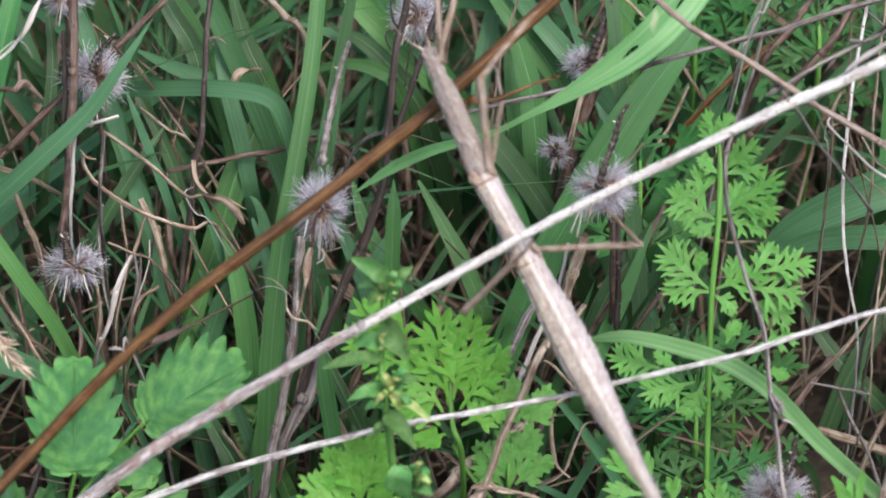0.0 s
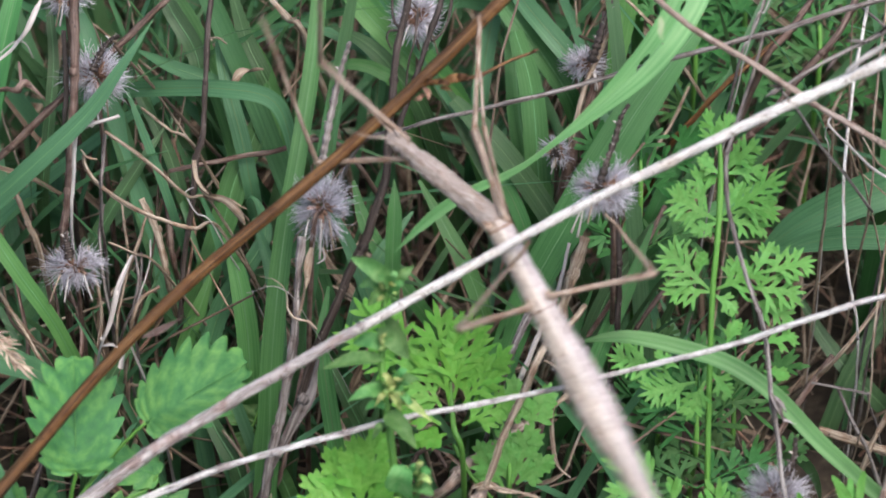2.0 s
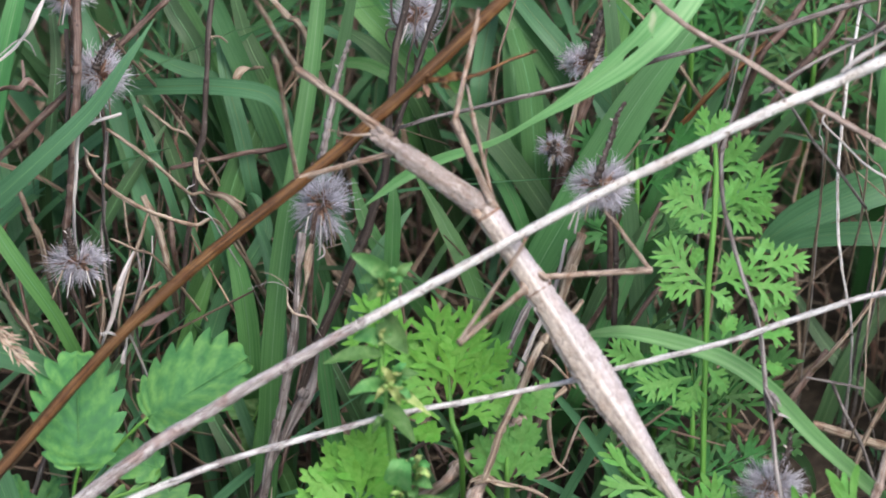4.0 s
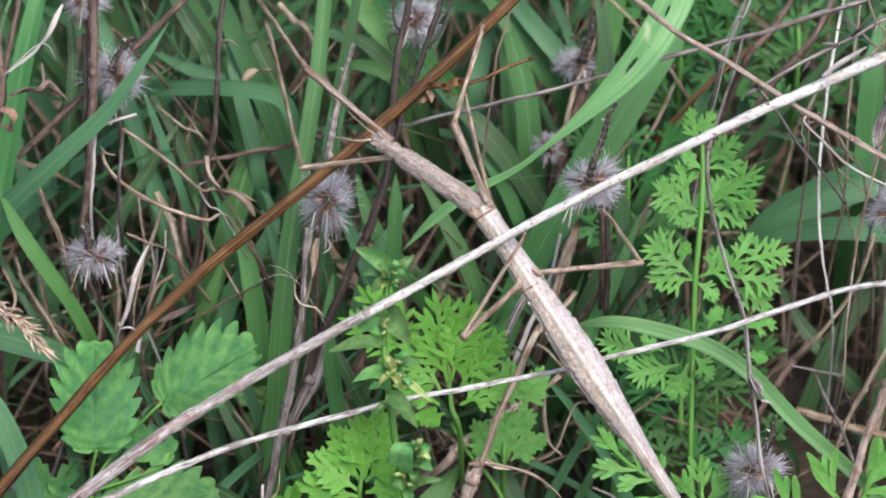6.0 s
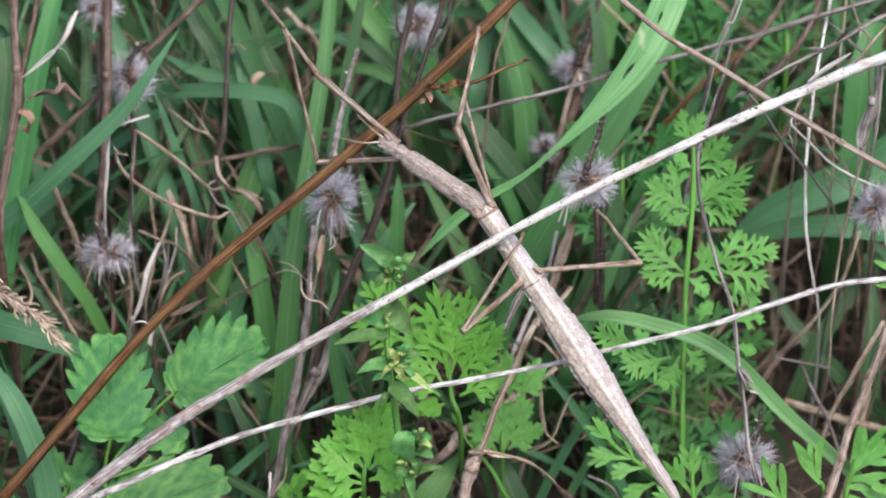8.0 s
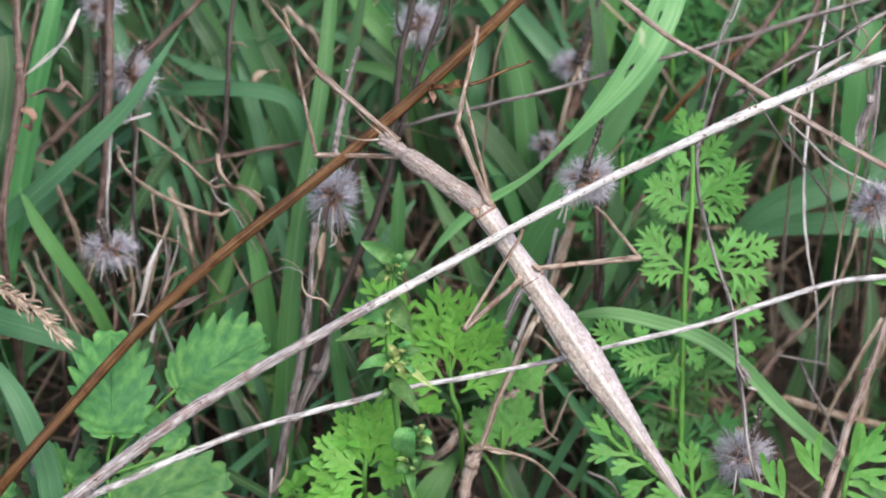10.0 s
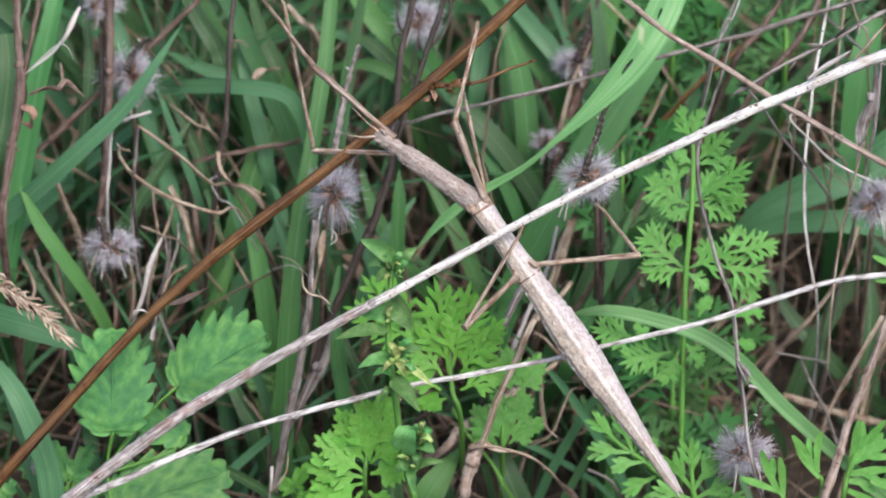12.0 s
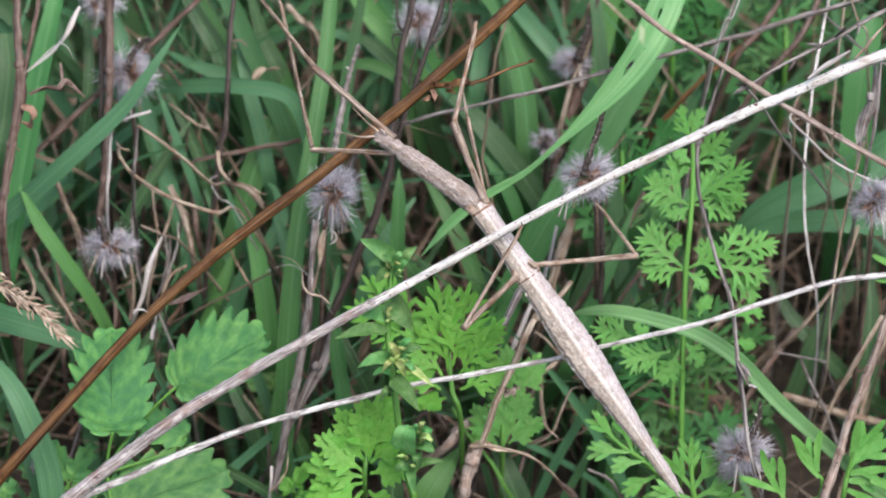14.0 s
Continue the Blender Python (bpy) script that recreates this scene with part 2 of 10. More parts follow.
    "thorax_skin": surface("thorax_skin", [(0.3, (0.17, 0.127, 0.108)), (0.43, (0.29, 0.235, 0.205)), (0.55, (0.42, 0.355, 0.32)), (0.7, (0.66, 0.585, 0.54))], 3.0, (0.4, 1.0, 1), 0.48, 1.0, 0.2, 0.35, object_vary=0.05, speck=[(2.2, 0.62, (0.08, 0.055, 0.048), 0.05), (0.4, 0.5, (0.78, 0.7, 0.65), 0.15)]),
    "leg_skin": surface("leg_skin", [(0.32, (0.1, 0.068, 0.052)), (0.5, (0.31, 0.23, 0.175)), (0.68, (0.58, 0.49, 0.41))], 1.6, (0.13, 1.6, 1), 0.55, 0.6, 0.15, 0.4, object_vary=0.15, speck=[(1.6, 0.64, (0.08, 0.05, 0.04), 0.05), (0.45, 0.5, (0.7, 0.58, 0.5), 0.15)]),
    "bristle": surface("bristle", [(0.3, (0.46, 0.42, 0.46)), (0.5, (0.7, 0.68, 0.73)), (0.75, (0.92, 0.91, 0.94))], 0.4, (0.3, 1, 1), 0.45, 0.0, 0.2, 0.3, 0.42, 0.4, tint="island"),
    "husk": surface("husk", [(0.3, (0.12, 0.06, 0.04)), (0.5, (0.3, 0.175, 0.12)), (0.75, (0.52, 0.36, 0.27))], 0.8, (0.5, 1, 1), 0.6, 0.5, 0.2, 0.4, object_vary=0.25, tint="island"),
    "litter": surface("litter", [(0.28, (0.05, 0.036, 0.026)), (0.5, (0.16, 0.115, 0.08)), (0.74, (0.36, 0.28, 0.2))], 0.8, STREAK, 0.7, 0.5, 0.05, 0.4, 0.1, 0.5, tint="island"),
}


# ---- shapes ----
def spline(pts, n):
    """n points evenly along a smooth curve through pts (tuples or vectors of any length)."""
    P = [np.array(p, float) for p in pts]
    P = [2 * P[0] - P[1]] + P + [2 * P[-1] - P[-2]]
    out = []
    for i in range(n):
        f = i / (n - 1) * (len(P) - 3)
        k = min(int(f), len(P) - 4)
        f -= k
        a, b, c, d = P[k:k + 4]
        out.append(0.5 * (2 * b + (c - a) * f + (2 * a - 5 * b + 4 * c - d) * f * f + (3 * b - a - 3 * c + d) * f ** 3))
    return out


def frames(pts, hint):
    """Tangent, side and normal at each point; the normal stays close to hint."""
    res = []
    up = Vector(hint).normalized()
    for i, p in enumerate(pts):
        t = (Vector(pts[min(i + 1, len(pts) - 1)]) - Vector(pts[max(i - 1, 0)])).normalized()
        nrm = up - t * up.dot(t)
        if nrm.length < 1e-4:
            nrm = t.orthogonal()
        nrm.normalize()
        res.append((t, t.cross(nrm).normalized(), nrm))
        up = (nrm + up * 0.15).normalized()
    return res


def sheet(bm, rows, us, vs, close):
    """Quads between rows of points, with the texture space in millimetres."""
    uv = bm.loops.layers.uv.verify()
    V = [[bm.verts.new(p) for p in r] for r in rows]
    n = len(rows[0])
    for i in range(len(rows) - 1):
        for j in range(n if close else n - 1):
            j2 = (j + 1) % n
            f = bm.faces.new((V[i][j], V[i][j2], V[i + 1][j2], V[i + 1][j]))
            f.smooth = True
            for loop, (a, b) in zip(f.loops, ((i, j), (i, j + 1), (i + 1, j + 1), (i + 1, j))):
                loop[uv].uv = (us[a], vs[b])
    return V


def crease(bm, V, columns):
    """Keep the margins of a leaf sharp."""
    for a, b in zip(V[:-1], V[1:]):
        for c in columns:
            e = bm.edges.get((a[c], b[c]))
            if e:
                e.smooth = False


def tube(bm, pts, radii, sides=8, n=None, knob=0.0, flute=0.0, flat=1.0, hint=(0, 0, 1), seed=0, wander=0.0):
    """A round stem along pts; radii in mm at those points. knob: unevenness; flute: ridges along it."""
    n = n or max(6, 5 * len(pts))
    P = [Vector(p) for p in spline(pts, n)]
    R = [max(float(r[0]), 0.02) / 1000 for r in spline([(r,) for r in radii], n)]
    if wander:
        P = [q + Vector((noise.noise(q * 110 + Vector((seed, 0, 0))), noise.noise(q * 110 + Vector((0, seed, 7))), noise.noise(q * 110 + Vector((3, 0, seed))))) * wander * 0.0012
             + Vector((noise.noise(q * 620), noise.noise(q * 620 + Vector((9, 0, seed))), 0)) * wander * 0.0003 for q in P]
    rows, us, d = [], [], seed * 37.0
    for i, (p, (t, s, nn)) in enumerate(zip(P, frames(P, hint))):
        if i:
            d += (P[i] - P[i - 1]).length * 1000
        row = []
        for j in range(sides):
            a = 2 * math.pi * j / sides
            r = R[i] * (1 + flute * math.cos(a * (sides // 2)))
            if knob:
                r *= 1 + knob * noise.noise(Vector((d * 0.35, math.cos(a) * 1.2 + seed * 3.1, math.sin(a) * 1.2)))
                r *= 1 + 0.6 * knob * noise.noise(Vector((d * 1.3, math.cos(a) * 2 + seed, math.sin(a) * 2)))
            row.append(p + s * (math.cos(a) * r) + nn * (math.sin(a) * r * flat))
        rows.append(row)
        us.append(d)
    rm = sum(R) / len(R) * 1000
    V = sheet(bm, rows, us, [2 * math.pi * rm * j / sides for j in range(sides + 1)], True)
    for ring in (V[0][::-1], V[-1]):
        bm.faces.new(ring)
    return P


def strip(bm, pts, widths, hint, n=None, fold=0.12, thick=0.12, twist=(0, 0), seed=0, across=3, ripple=0.0):
    """A leaf blade along pts: widths in mm, folded along its midrib, with real thickness. twist: degrees at both ends."""
    n = n or max(8, 5 * len(pts))
    P = [Vector(p) for p in spline(pts, n)]
    W = [max(float(w[0]), 0.06) / 2000 for w in spline([(w,) for w in widths], n)]
    rows, us, d = [], [], seed * 23.0
    th = thick / 2000
    xs = [2 * j / (across - 1) - 1 for j in range(across)]
    for i, (p, (t, s, nn)) in enumerate(zip(P, frames(P, hint))):
        if i:
            d += (P[i] - P[i - 1]).length * 1000
        a = radians(twist[0] + (twist[1] - twist[0]) * i / (n - 1))
        s, nn = s * math.cos(a) + nn * math.sin(a), nn * math.cos(a) - s * math.sin(a)
        wob = ripple * noise.noise(Vector((d * 0.12, seed * 1.7, 0))) * W[i]
        top = [p + s * (x * W[i]) + nn * (fold * abs(x) * W[i] + th * (1 - abs(x)) + wob * x) for x in xs]
        low = [p + s * (x * W[i]) + nn * (fold * abs(x) * W[i] - th * (1 - abs(x)) + wob * x) for x in xs[-2:0:-1]]
        rows.append(top + low)
        us.append(d)
    wm = max(W) * 1000
    vs = [x * wm for x in xs] + [x * wm for x in xs[-2:0:-1]] + [-wm]
    V = sheet(bm, rows, us, vs, True)
    crease(bm, V, (0, across - 1))
    bm.faces.new(V[0][::-1])
    bm.faces.new(V[-1])


def mesh_of(name, bm, material):
    me = bpy.data.meshes.new(name)
    bm.normal_update()
    bm.to_mesh(me)
    bm.free()
    me.materials.append(material)
    return me


def part(name, bm, material, parent, label=""):
    ob = new(name, mesh_of(name, bm, material))
    ob.parent = parent
    return tagged(ob, label)


def thing(name, bm, material, label, category, group="", kind=""):
    return tagged(new(name, mesh_of(name, bm, material)), label, category, group, kind)


def empty(name, m, label, category, group=""):
    ob = new(name)
    ob.matrix_world = m
    return tagged(ob, label, category, group)


def rooted(pts, back=0.02):
    """The path with a foot added, down to the soil under its last point."""
    p, q = Vector(pts[-1]), Vector(pts[-2])
    way = (p - q).normalized()
    mid = Vector((p.x + way.x * 0.012, p.y + back * 0.5, p.z * 0.5))
    return list(pts) + [mid, Vector((p.x + way.x * 0.016, p.y + back, -0.003))]


TOWARD = SLOPE.to_3x3() @ Vector((0, 0, 1))     # out of the slope
UPSLOPE = SLOPE.to_3x3() @ Vector((0, 1, 0))
parts = {}

# ---- ground ----
bm = bmesh.new()
radii_g = [0.0] + [0.02 * 1.19 ** i for i in range(56)]
ring_rows = []
for r in radii_g[1:]:
    row = []
    for j in range(72):
        a = 2 * math.pi * j / 72
        x, y = r * math.cos(a), 0.08 + r * math.sin(a)
        z = 0.006 * noise.noise(Vector((x * 40, y * 40, 0))) + 0.003 * noise.noise(Vector((x * 130, y * 130, 5))) if r < 3 else 0.0
        row.append((x, y, z - 0.004))
    ring_rows.append(row)
sheet(bm, ring_rows, [0] * 60, [0] * 73, True)
bm.faces.new([v for v in list(bm.verts)[:72]][::-1])
thing("ground", bm, M["soil"], "dark damp soil under the meadow grass", "ground", kind="structure")


# ---- background grass and litter ----
def in_slope(p):
    return SLOPE.inverted() @ Vector(p) * 1000


def clear(pts, limit):
    """True where no point comes out of the clump further than limit (mm), inside the part that shows."""
    for p in pts:
        q = in_slope(p)
        if q.z > limit - 0.25 * max(0, -q.y):
            return False
    return True


def thin_gap(pts):
    """True where the clump opens into a shaded hollow."""
    for v in pts:
        q = in_slope(v)
        if 48 < q.x < 86 and -32 < q.y < 4 and q.z > -95:
            return True
    return False


def grass_clump(count, seed, limit, y0, y1, length, width, xr=0.17, name="grass", material="grass", lean=0.8):
    rng = random.Random(seed)
    bm = bmesh.new()
    made, tries = 0, 0
    while made < count and tries < count * 12:
        tries += 1
        x, y = rng.uniform(-xr, xr), rng.uniform(y0, y1)
        ln = rng.uniform(*length)
        a = rng.uniform(0, 2 * math.pi)
        out = rng.uniform(0.15, lean)
        dx, dy = math.cos(a) * out, math.sin(a) * out
        drop = rng.uniform(0.0, 0.75) * out
        pts = [Vector((x, y, -0.003))]
        steps = 5
        for k in range(1, steps + 1):
            f = k / steps
            pts.append(Vector((x + dx * ln * f ** 1.4, y + dy * ln * f ** 1.4, ln * (f * math.sqrt(max(0.1, 1 - out * out * 0.6)) - drop * f ** 2.6))))
        if pts[-1].z < 0.005 or not clear(pts, limit) or thin_gap(pts):
            continue
        w = rng.uniform(*width)
        strip(bm, pts, [w * 0.8, w, w, w * 0.9, w * 0.6, 0.1], (-dx, -dy - 0.5, 0.6), n=11, fold=rng.uniform(0.1, 0.5),
              twist=(rng.uniform(-50, 50), rng.uniform(-70, 70)), seed=made)
        made += 1
    return thing(name, bm, M[material], "dense green meadow grass blades in the background", "grass", kind="stuff")


grass_clump(760, 3, -46, 0.03, 0.45, (0.09, 0.24), (1.5, 3.8))
grass_clump(330, 14, -40, 0.0, 0.4, (0.07, 0.2), (0.9, 2.2), lean=0.95)
grass_clump(170, 23, -30, -0.045, 0.05, (0.03, 0.08), (0.8, 2.4), lean=0.95)
grass_clump(110, 8, -34, 0.0, 0.2, (0.06, 0.15), (2.0, 4.0), lean=0.9)


grass_clump(420, 31, -38, 0.0, 0.4, (0.08, 0.2), (0.5, 1.4), lean=0.95)


def meadow(count, seed):
    """Thin grass all round the clump."""
    rng = random.Random(seed)
    bm = bmesh.new()
    made = 0
    while made < count:
        x, y = rng.gauss(0, 0.38), 0.2 + rng.gauss(0, 0.42)
        ln, a, out = rng.uniform(0.07, 0.17), rng.uniform(0, 2 * math.pi), rng.uniform(0.2, 0.9)
        dx, dy = math.cos(a) * out, math.sin(a) * out
        pts = [Vector((x + dx * ln * f ** 1.4, y + dy * ln * f ** 1.4, ln * (f - 0.4 * out * f ** 2.5) - 0.003)) for f in (0, 0.3, 0.65, 1)]
        q = [in_slope(v) for v in pts]
        if any(abs(v.x) < 105 and abs(v.y) < 75 for v in q):
            continue
        w = rng.uniform(2.4, 5)
        strip(bm, pts, [w * 0.8, w, w * 0.8, 0.1], (-dx, -dy - 0.5, 0.6), n=7, fold=0.3, twist=(0, rng.uniform(-60, 60)), seed=made)
        made += 1
    return thing("meadow_grass", bm, M["grass"], "green meadow grass all around the clump", "grass", kind="stuff")


meadow(2600, 21)


def litter(count, seed, limit, thick=(0.15, 0.55), reach=(0.02, 0.11), material="litter", label="brown dead stalks and leaf litter between the grass"):
    rng = random.Random(seed)
    bm = bmesh.new()
    made = 0
    while made < count:
        x, y = rng.uniform(-0.16, 0.16), rng.uniform(-0.03, 0.36)
        a, el, ln = rng.uniform(0, 2 * math.pi), rng.uniform(-0.1, 1.3), rng.uniform(*reach)
        d = Vector((math.cos(a) * math.cos(el), math.sin(a) * math.cos(el), math.sin(el)))
        b = Vector((rng.uniform(-1, 1), rng.uniform(-1, 1), rng.uniform(-1, 0.4))) * ln * 0.25
        p0 = Vector((x, y, rng.uniform(0, 0.02)))
        pts = [p0, p0 + d * ln * 0.5 + b, p0 + d * ln]
        if not clear(pts, limit) or thin_gap(pts):
            continue
        made += 1
        r = rng.uniform(*thick)
        if rng.random() < 0.35:
            strip(bm, pts, [r * 2, r * 5, 0.3], (0.3, -0.6, 0.7), n=8, fold=0.5, twist=(0, rng.uniform(-160, 160)), seed=made, ripple=0.5)
        else:
            tube(bm, pts, [r, r * 0.9, r * 0.5], 5, 7, seed=made)
    return thing("dead_stalks", bm, M[material], label, "litter", kind="stuff")


litter(1150, 5, -38)
litter(700, 15, -46, (0.12, 0.4), (0.05, 0.16), "straw", "tan and brown dry grass stalks deep between the blades")

litter(380, 25, -42, (0.12, 0.42), (0.02, 0.08), "husk", "reddish-brown dead leaf stalks between the grass")

litter(240, 35, -38, (0.12, 0.3), (0.04, 0.13), "straw", "thin tan dry grass stalks between the blades")

# ---- the two pale stems, the brown stem and the wind-blown blade (these sway) ----
def swaying(key, name, p, label, category, group=""):
    ob = empty(name, pivot(p), label, category, group)
    parts[key] = ob
    inv = pivot(p).inverted()
    return ob, (lambda pts: [inv @ q for q in pts])


DROP = SLOPE.inverted().to_3x3()
ob, loc = swaying("pale_stem", "dead_weed", S(-63.4, -43.4, 0.0), "thick bleached dry stem crossing over the insect", "plant stem", "dry stems")
bm = bmesh.new()
tube(bm, loc([Vector((-0.105, 0.01, -0.002)), S(-77.8, -55.4, -10.0), S(-70.5, -48.6, -2.0), S(-64.7, -43.1, 0.0), S(-48.3, -30.7, 1.0), S(-33.3, -21.2, 1.8), S(-22.3, -15.0, 2.5), S(-12.6, -9.6, 4.2)]),
     [1.3, 1.3, 1.25, 1.15, 1.08, 0.95, 0.85, 0.8], 14, 110, 0.2, 0.06, seed=1, wander=0.1)
part("lower_stalk", bm, M["weathered_wood"], ob, "grey-brown weathered lower stalk")
bm = bmesh.new()
tube(bm, loc([S(-13.2, -10.0, 4.1), S(-12.6, -9.6, 4.2), S(-8.3, -7.3, 4.3), S(8.5, 1.9, 5.3), S(21.4, 8.8, 6.3), S(36.1, 15.9, 7.0), S(50.9, 22.9, 8.0), S(60.7, 27.2, 8.6), S(70.4, 31.4, 9.2), S(77.0, 34.0, 10.0), S(95.5, 42.2, 12.0)]),
     [0.72, 0.76, 0.72, 0.7, 0.72, 0.74, 0.79, 0.84, 0.9, 0.96, 1.1], 14, 220, 0.26, 0.1, seed=1, wander=0.08)
part("upper_stalk", bm, M["pale_wood"], ob, "bleached ribbed upper stalk")
bm = bmesh.new()
tube(bm, loc([S(63.4, 29.5, 10.6), S(65.5, 31.2, 11.2), S(68.0, 32.8, 11.4), S(70.6, 34.4, 11.6)]), [0.3, 0.45, 0.4, 0.12], 6, 24, 0.3, seed=2)
part("split_sliver", bm, M["bleached"], ob, "pale splinter peeling off the stem")
bm = bmesh.new()
tube(bm, loc([S(71.4, 32.9, 10.8), S(73.1, 34.7, 11.4), S(75.0, 37.1, 11.6), S(77.5, 39.9, 11.0)]), [0.22, 0.28, 0.26, 0.1], 6, 20, 0.25, seed=3)
part("split_sliver", bm, M["straw"], ob)
for k, (a, b) in enumerate(((S(-12.6, -9.6, 4.2), 0.86), (S(-22.3, -15.0, 2.5), 0.92))):
    bm = bmesh.new()
    c = loc([a])[0]
    d = (loc([S(9.5, 2.7, 6.0)])[0] - loc([S(-30.3, -20.2, 2.5)])[0]).normalized()
    tube(bm, [c - d * 0.001, c, c + d * 0.001], [0.74, b, 0.74], 12, 9, 0.3, seed=4 + k)
    part("node", bm, M["weathered_wood"], ob, "greyish swollen node")

ob, loc = swaying("white_twig", "dead_weed", S(-63.7, -43.9, -3.0), "thin bleached white twig passing behind the insect", "plant stem", "dry stems")
bm = bmesh.new()
tube(bm, loc([Vector((-0.098, 0.015, -0.002)), S(-73.6, -51.7, -9.0), S(-63.6, -44.1, -2.0), S(-57.2, -41.1, -2.5), S(-38.6, -33.2, -3.5), S(-26.6, -29.6, -4.0), S(-9.5, -25.1, -5.0), S(6.7, -22.1, -6.0), S(21.9, -19.2, -7.0), S(28.5, -17.4, -7.0), S(48.3, -12.7, -8.0), S(65.6, -7.0, -9.0), S(72.8, -5.4, -9.5), S(79.8, -4.7, -10.0), S(95.6, -3.0, -12.0)]),
     [0.75, 0.75, 0.68, 0.62, 0.55, 0.5, 0.47, 0.45, 0.44, 0.44, 0.47, 0.5, 0.5, 0.5, 0.5], 9, 150, 0.28, 0.04, seed=6, wander=0.12)
part("stalk", bm, M["white_wood"], ob)
for k, (a, b) in enumerate(((S(-27.1, -29.7, -4.0), S(-25.6, -29.3, -4.0)), (S(20.9, -19.4, -7.0), S(22.3, -19.1, -7.0)), (S(65.4, -7.1, -9.0), S(66.7, -6.8, -9.0)))):
    bm = bmesh.new()
    a, b = loc([a, b])
    tube(bm, [a, (a + b) / 2, b], [0.45, 0.6, 0.46], 9, 9, 0.3, seed=k)
    part("node", bm, M["weathered_wood"], ob, "greyish node")

ob, loc = swaying("brown_stem", "dead_weed", S(-79.2, -41.3, -6.0), "reddish-brown ribbed dry stem behind the insect", "plant stem", "dry stems")
bm = bmesh.new()
tube(bm, loc([Vector((-0.125, 0.02, -0.002)), S(-90.9, -51.8, -16.0), S(-79.2, -40.8, -6.0), S(-66.1, -26.2, -6.0), S(-53.0, -12.2, -6.0), S(-38.8, 0.5, -6.0), S(-18.6, 16.1, -6.0), S(-1.4, 30.6, -6.0), S(13.6, 44.6, -6.0), S(25.9, 56.2, -6.0)]),
     [1.4, 1.3, 1.05, 0.92, 0.92, 0.96, 0.98, 1.02, 1.02, 1.0], 14, 110, 0.1, 0.12, seed=8, wander=0.08)
part("stalk", bm, M["brown_wood"], ob)
bm = bmesh.new()
tube(bm, loc([S(-3.2, 29.2, -6.0), S(1.6, 29.4, -5.0), S(6.7, 30.1, -6.0), S(11.7, 32.3, -7.0), S(16.3, 33.8, -7.0)]), [0.3, 0.5, 0.35, 0.25, 0.3], 6, 22, 0.5, seed=9)
part("side_twig", bm, M["brown_wood"], ob)
for k, (a, b, w) in enumerate(((S(-1.9, 28.4, -5.0), S(-1.4, 26.3, -4.0), 1.2), (S(-2.2, 27.3, -5.0), S(-3.9, 26.5, -4.0), 1.0), (S(1.1, 29.3, -4.0), S(4.8, 30.2, -5.0), 1.3), (S(15.3, 33.5, -7.0), S(16.8, 33.9, -7.0), 0.6), (S(-1.6, 29.3, -4.0), S(-0.8, 30.3, -4.0), 0.8), (S(0.4, 29.1, -4.0), S(2.2, 28.5, -3.0), 1.3), (S(1.6, 29.3, -4.0), S(3.8, 29.1, -3.0), 1.5), (S(3.1, 29.3, -4.0), S(5.0, 30.1, -3.0), 1.3), (S(-1.4, 28.7, -4.0), S(-2.2, 29.3, -3.0), 0.9), (S(0.6, 28.3, -4.0), S(2.4, 27.7, -4.0), 0.8), (S(4.4, 29.6, -4.0), S(5.6, 29.1, -4.0), 0.7))):
    bm = bmesh.new()
    strip(bm, loc([a, (a + b) / 2 + TOWARD * 0.001, b]), [w * 0.5, w, 0.1], (0, 0, 1), 7, 0.7, 0.15, (0, 60), k)
    part("dry_bract", bm, M["husk"] if k < 2 else M["brown_wood"], ob)
bm = bmesh.new()
strip(bm, loc([S(-48.8, -9.8, -5.0), S(-45.1, -8.7, -3.0), S(-41.6, -6.6, -3.0)]), [0.4, 1.7, 0.1], (0, 0.4, 1), 9, 0.4, 0.15, (0, 40), 3)
part("dry_bract", bm, M["pink_stem"], ob, "curled pinkish dry bract")
bm = bmesh.new()
tube(bm, loc([S(-55.2, -10.9, -4.0), S(-53.7, -10.7, -3.5), S(-52.6, -11.2, -4.0)]), [0.12, 0.2, 0.1], 5, 8)
part("fibre", bm, M["bleached"], ob)

ob, loc = swaying("swaying_blade", "grass_plant", S(41.3, 45.4, -16.0), "pale green grass blade with small holes, swaying in the wind", "grass")
bm = bmesh.new()
strip(bm, loc([S(45.1, 58.7, -26.0), S(41.4, 46.6, -18.0), S(37.6, 38.2, -16.0), S(33.0, 31.5, -16.0), S(26.4, 24.3, -17.0), S(20.7, 18.9, -18.0), S(15.1, 14.1, -20.0), S(6.8, 9.2, -21.0), S(1.1, 4.5, -22.0), S(-4.1, -1.5, -22.0)]),
      [6.0, 6.2, 6.0, 5.0, 2.6, 1.1, 1.1, 1.9, 1.9, 0.1], (0.1, 0.1, 1), 420, 0.18, 0.14, (0, 22), 2, 61)
slits = [(*loc([a, b]), w) for a, b, w in ((S(32.9, 31.6, -16.0), S(34.8, 34.5, -16.0), 0.0004), (S(39.2, 41.9, -17.0), S(40.0, 44.0, -17.0), 0.0003), (S(36.6, 36.3, -16.0), S(36.8, 36.7, -16.0), 0.0002))]


def in_slit(c, a, b, w):
    """True inside a long oval from a to b, of half width w."""
    mid, half = (a + b) / 2, (b - a) / 2
    along = (c - mid).dot(half) / half.length_squared
    off = (c - mid - half * along)
    off.z = 0
    return along ** 2 + (off.length / w) ** 2 < 1


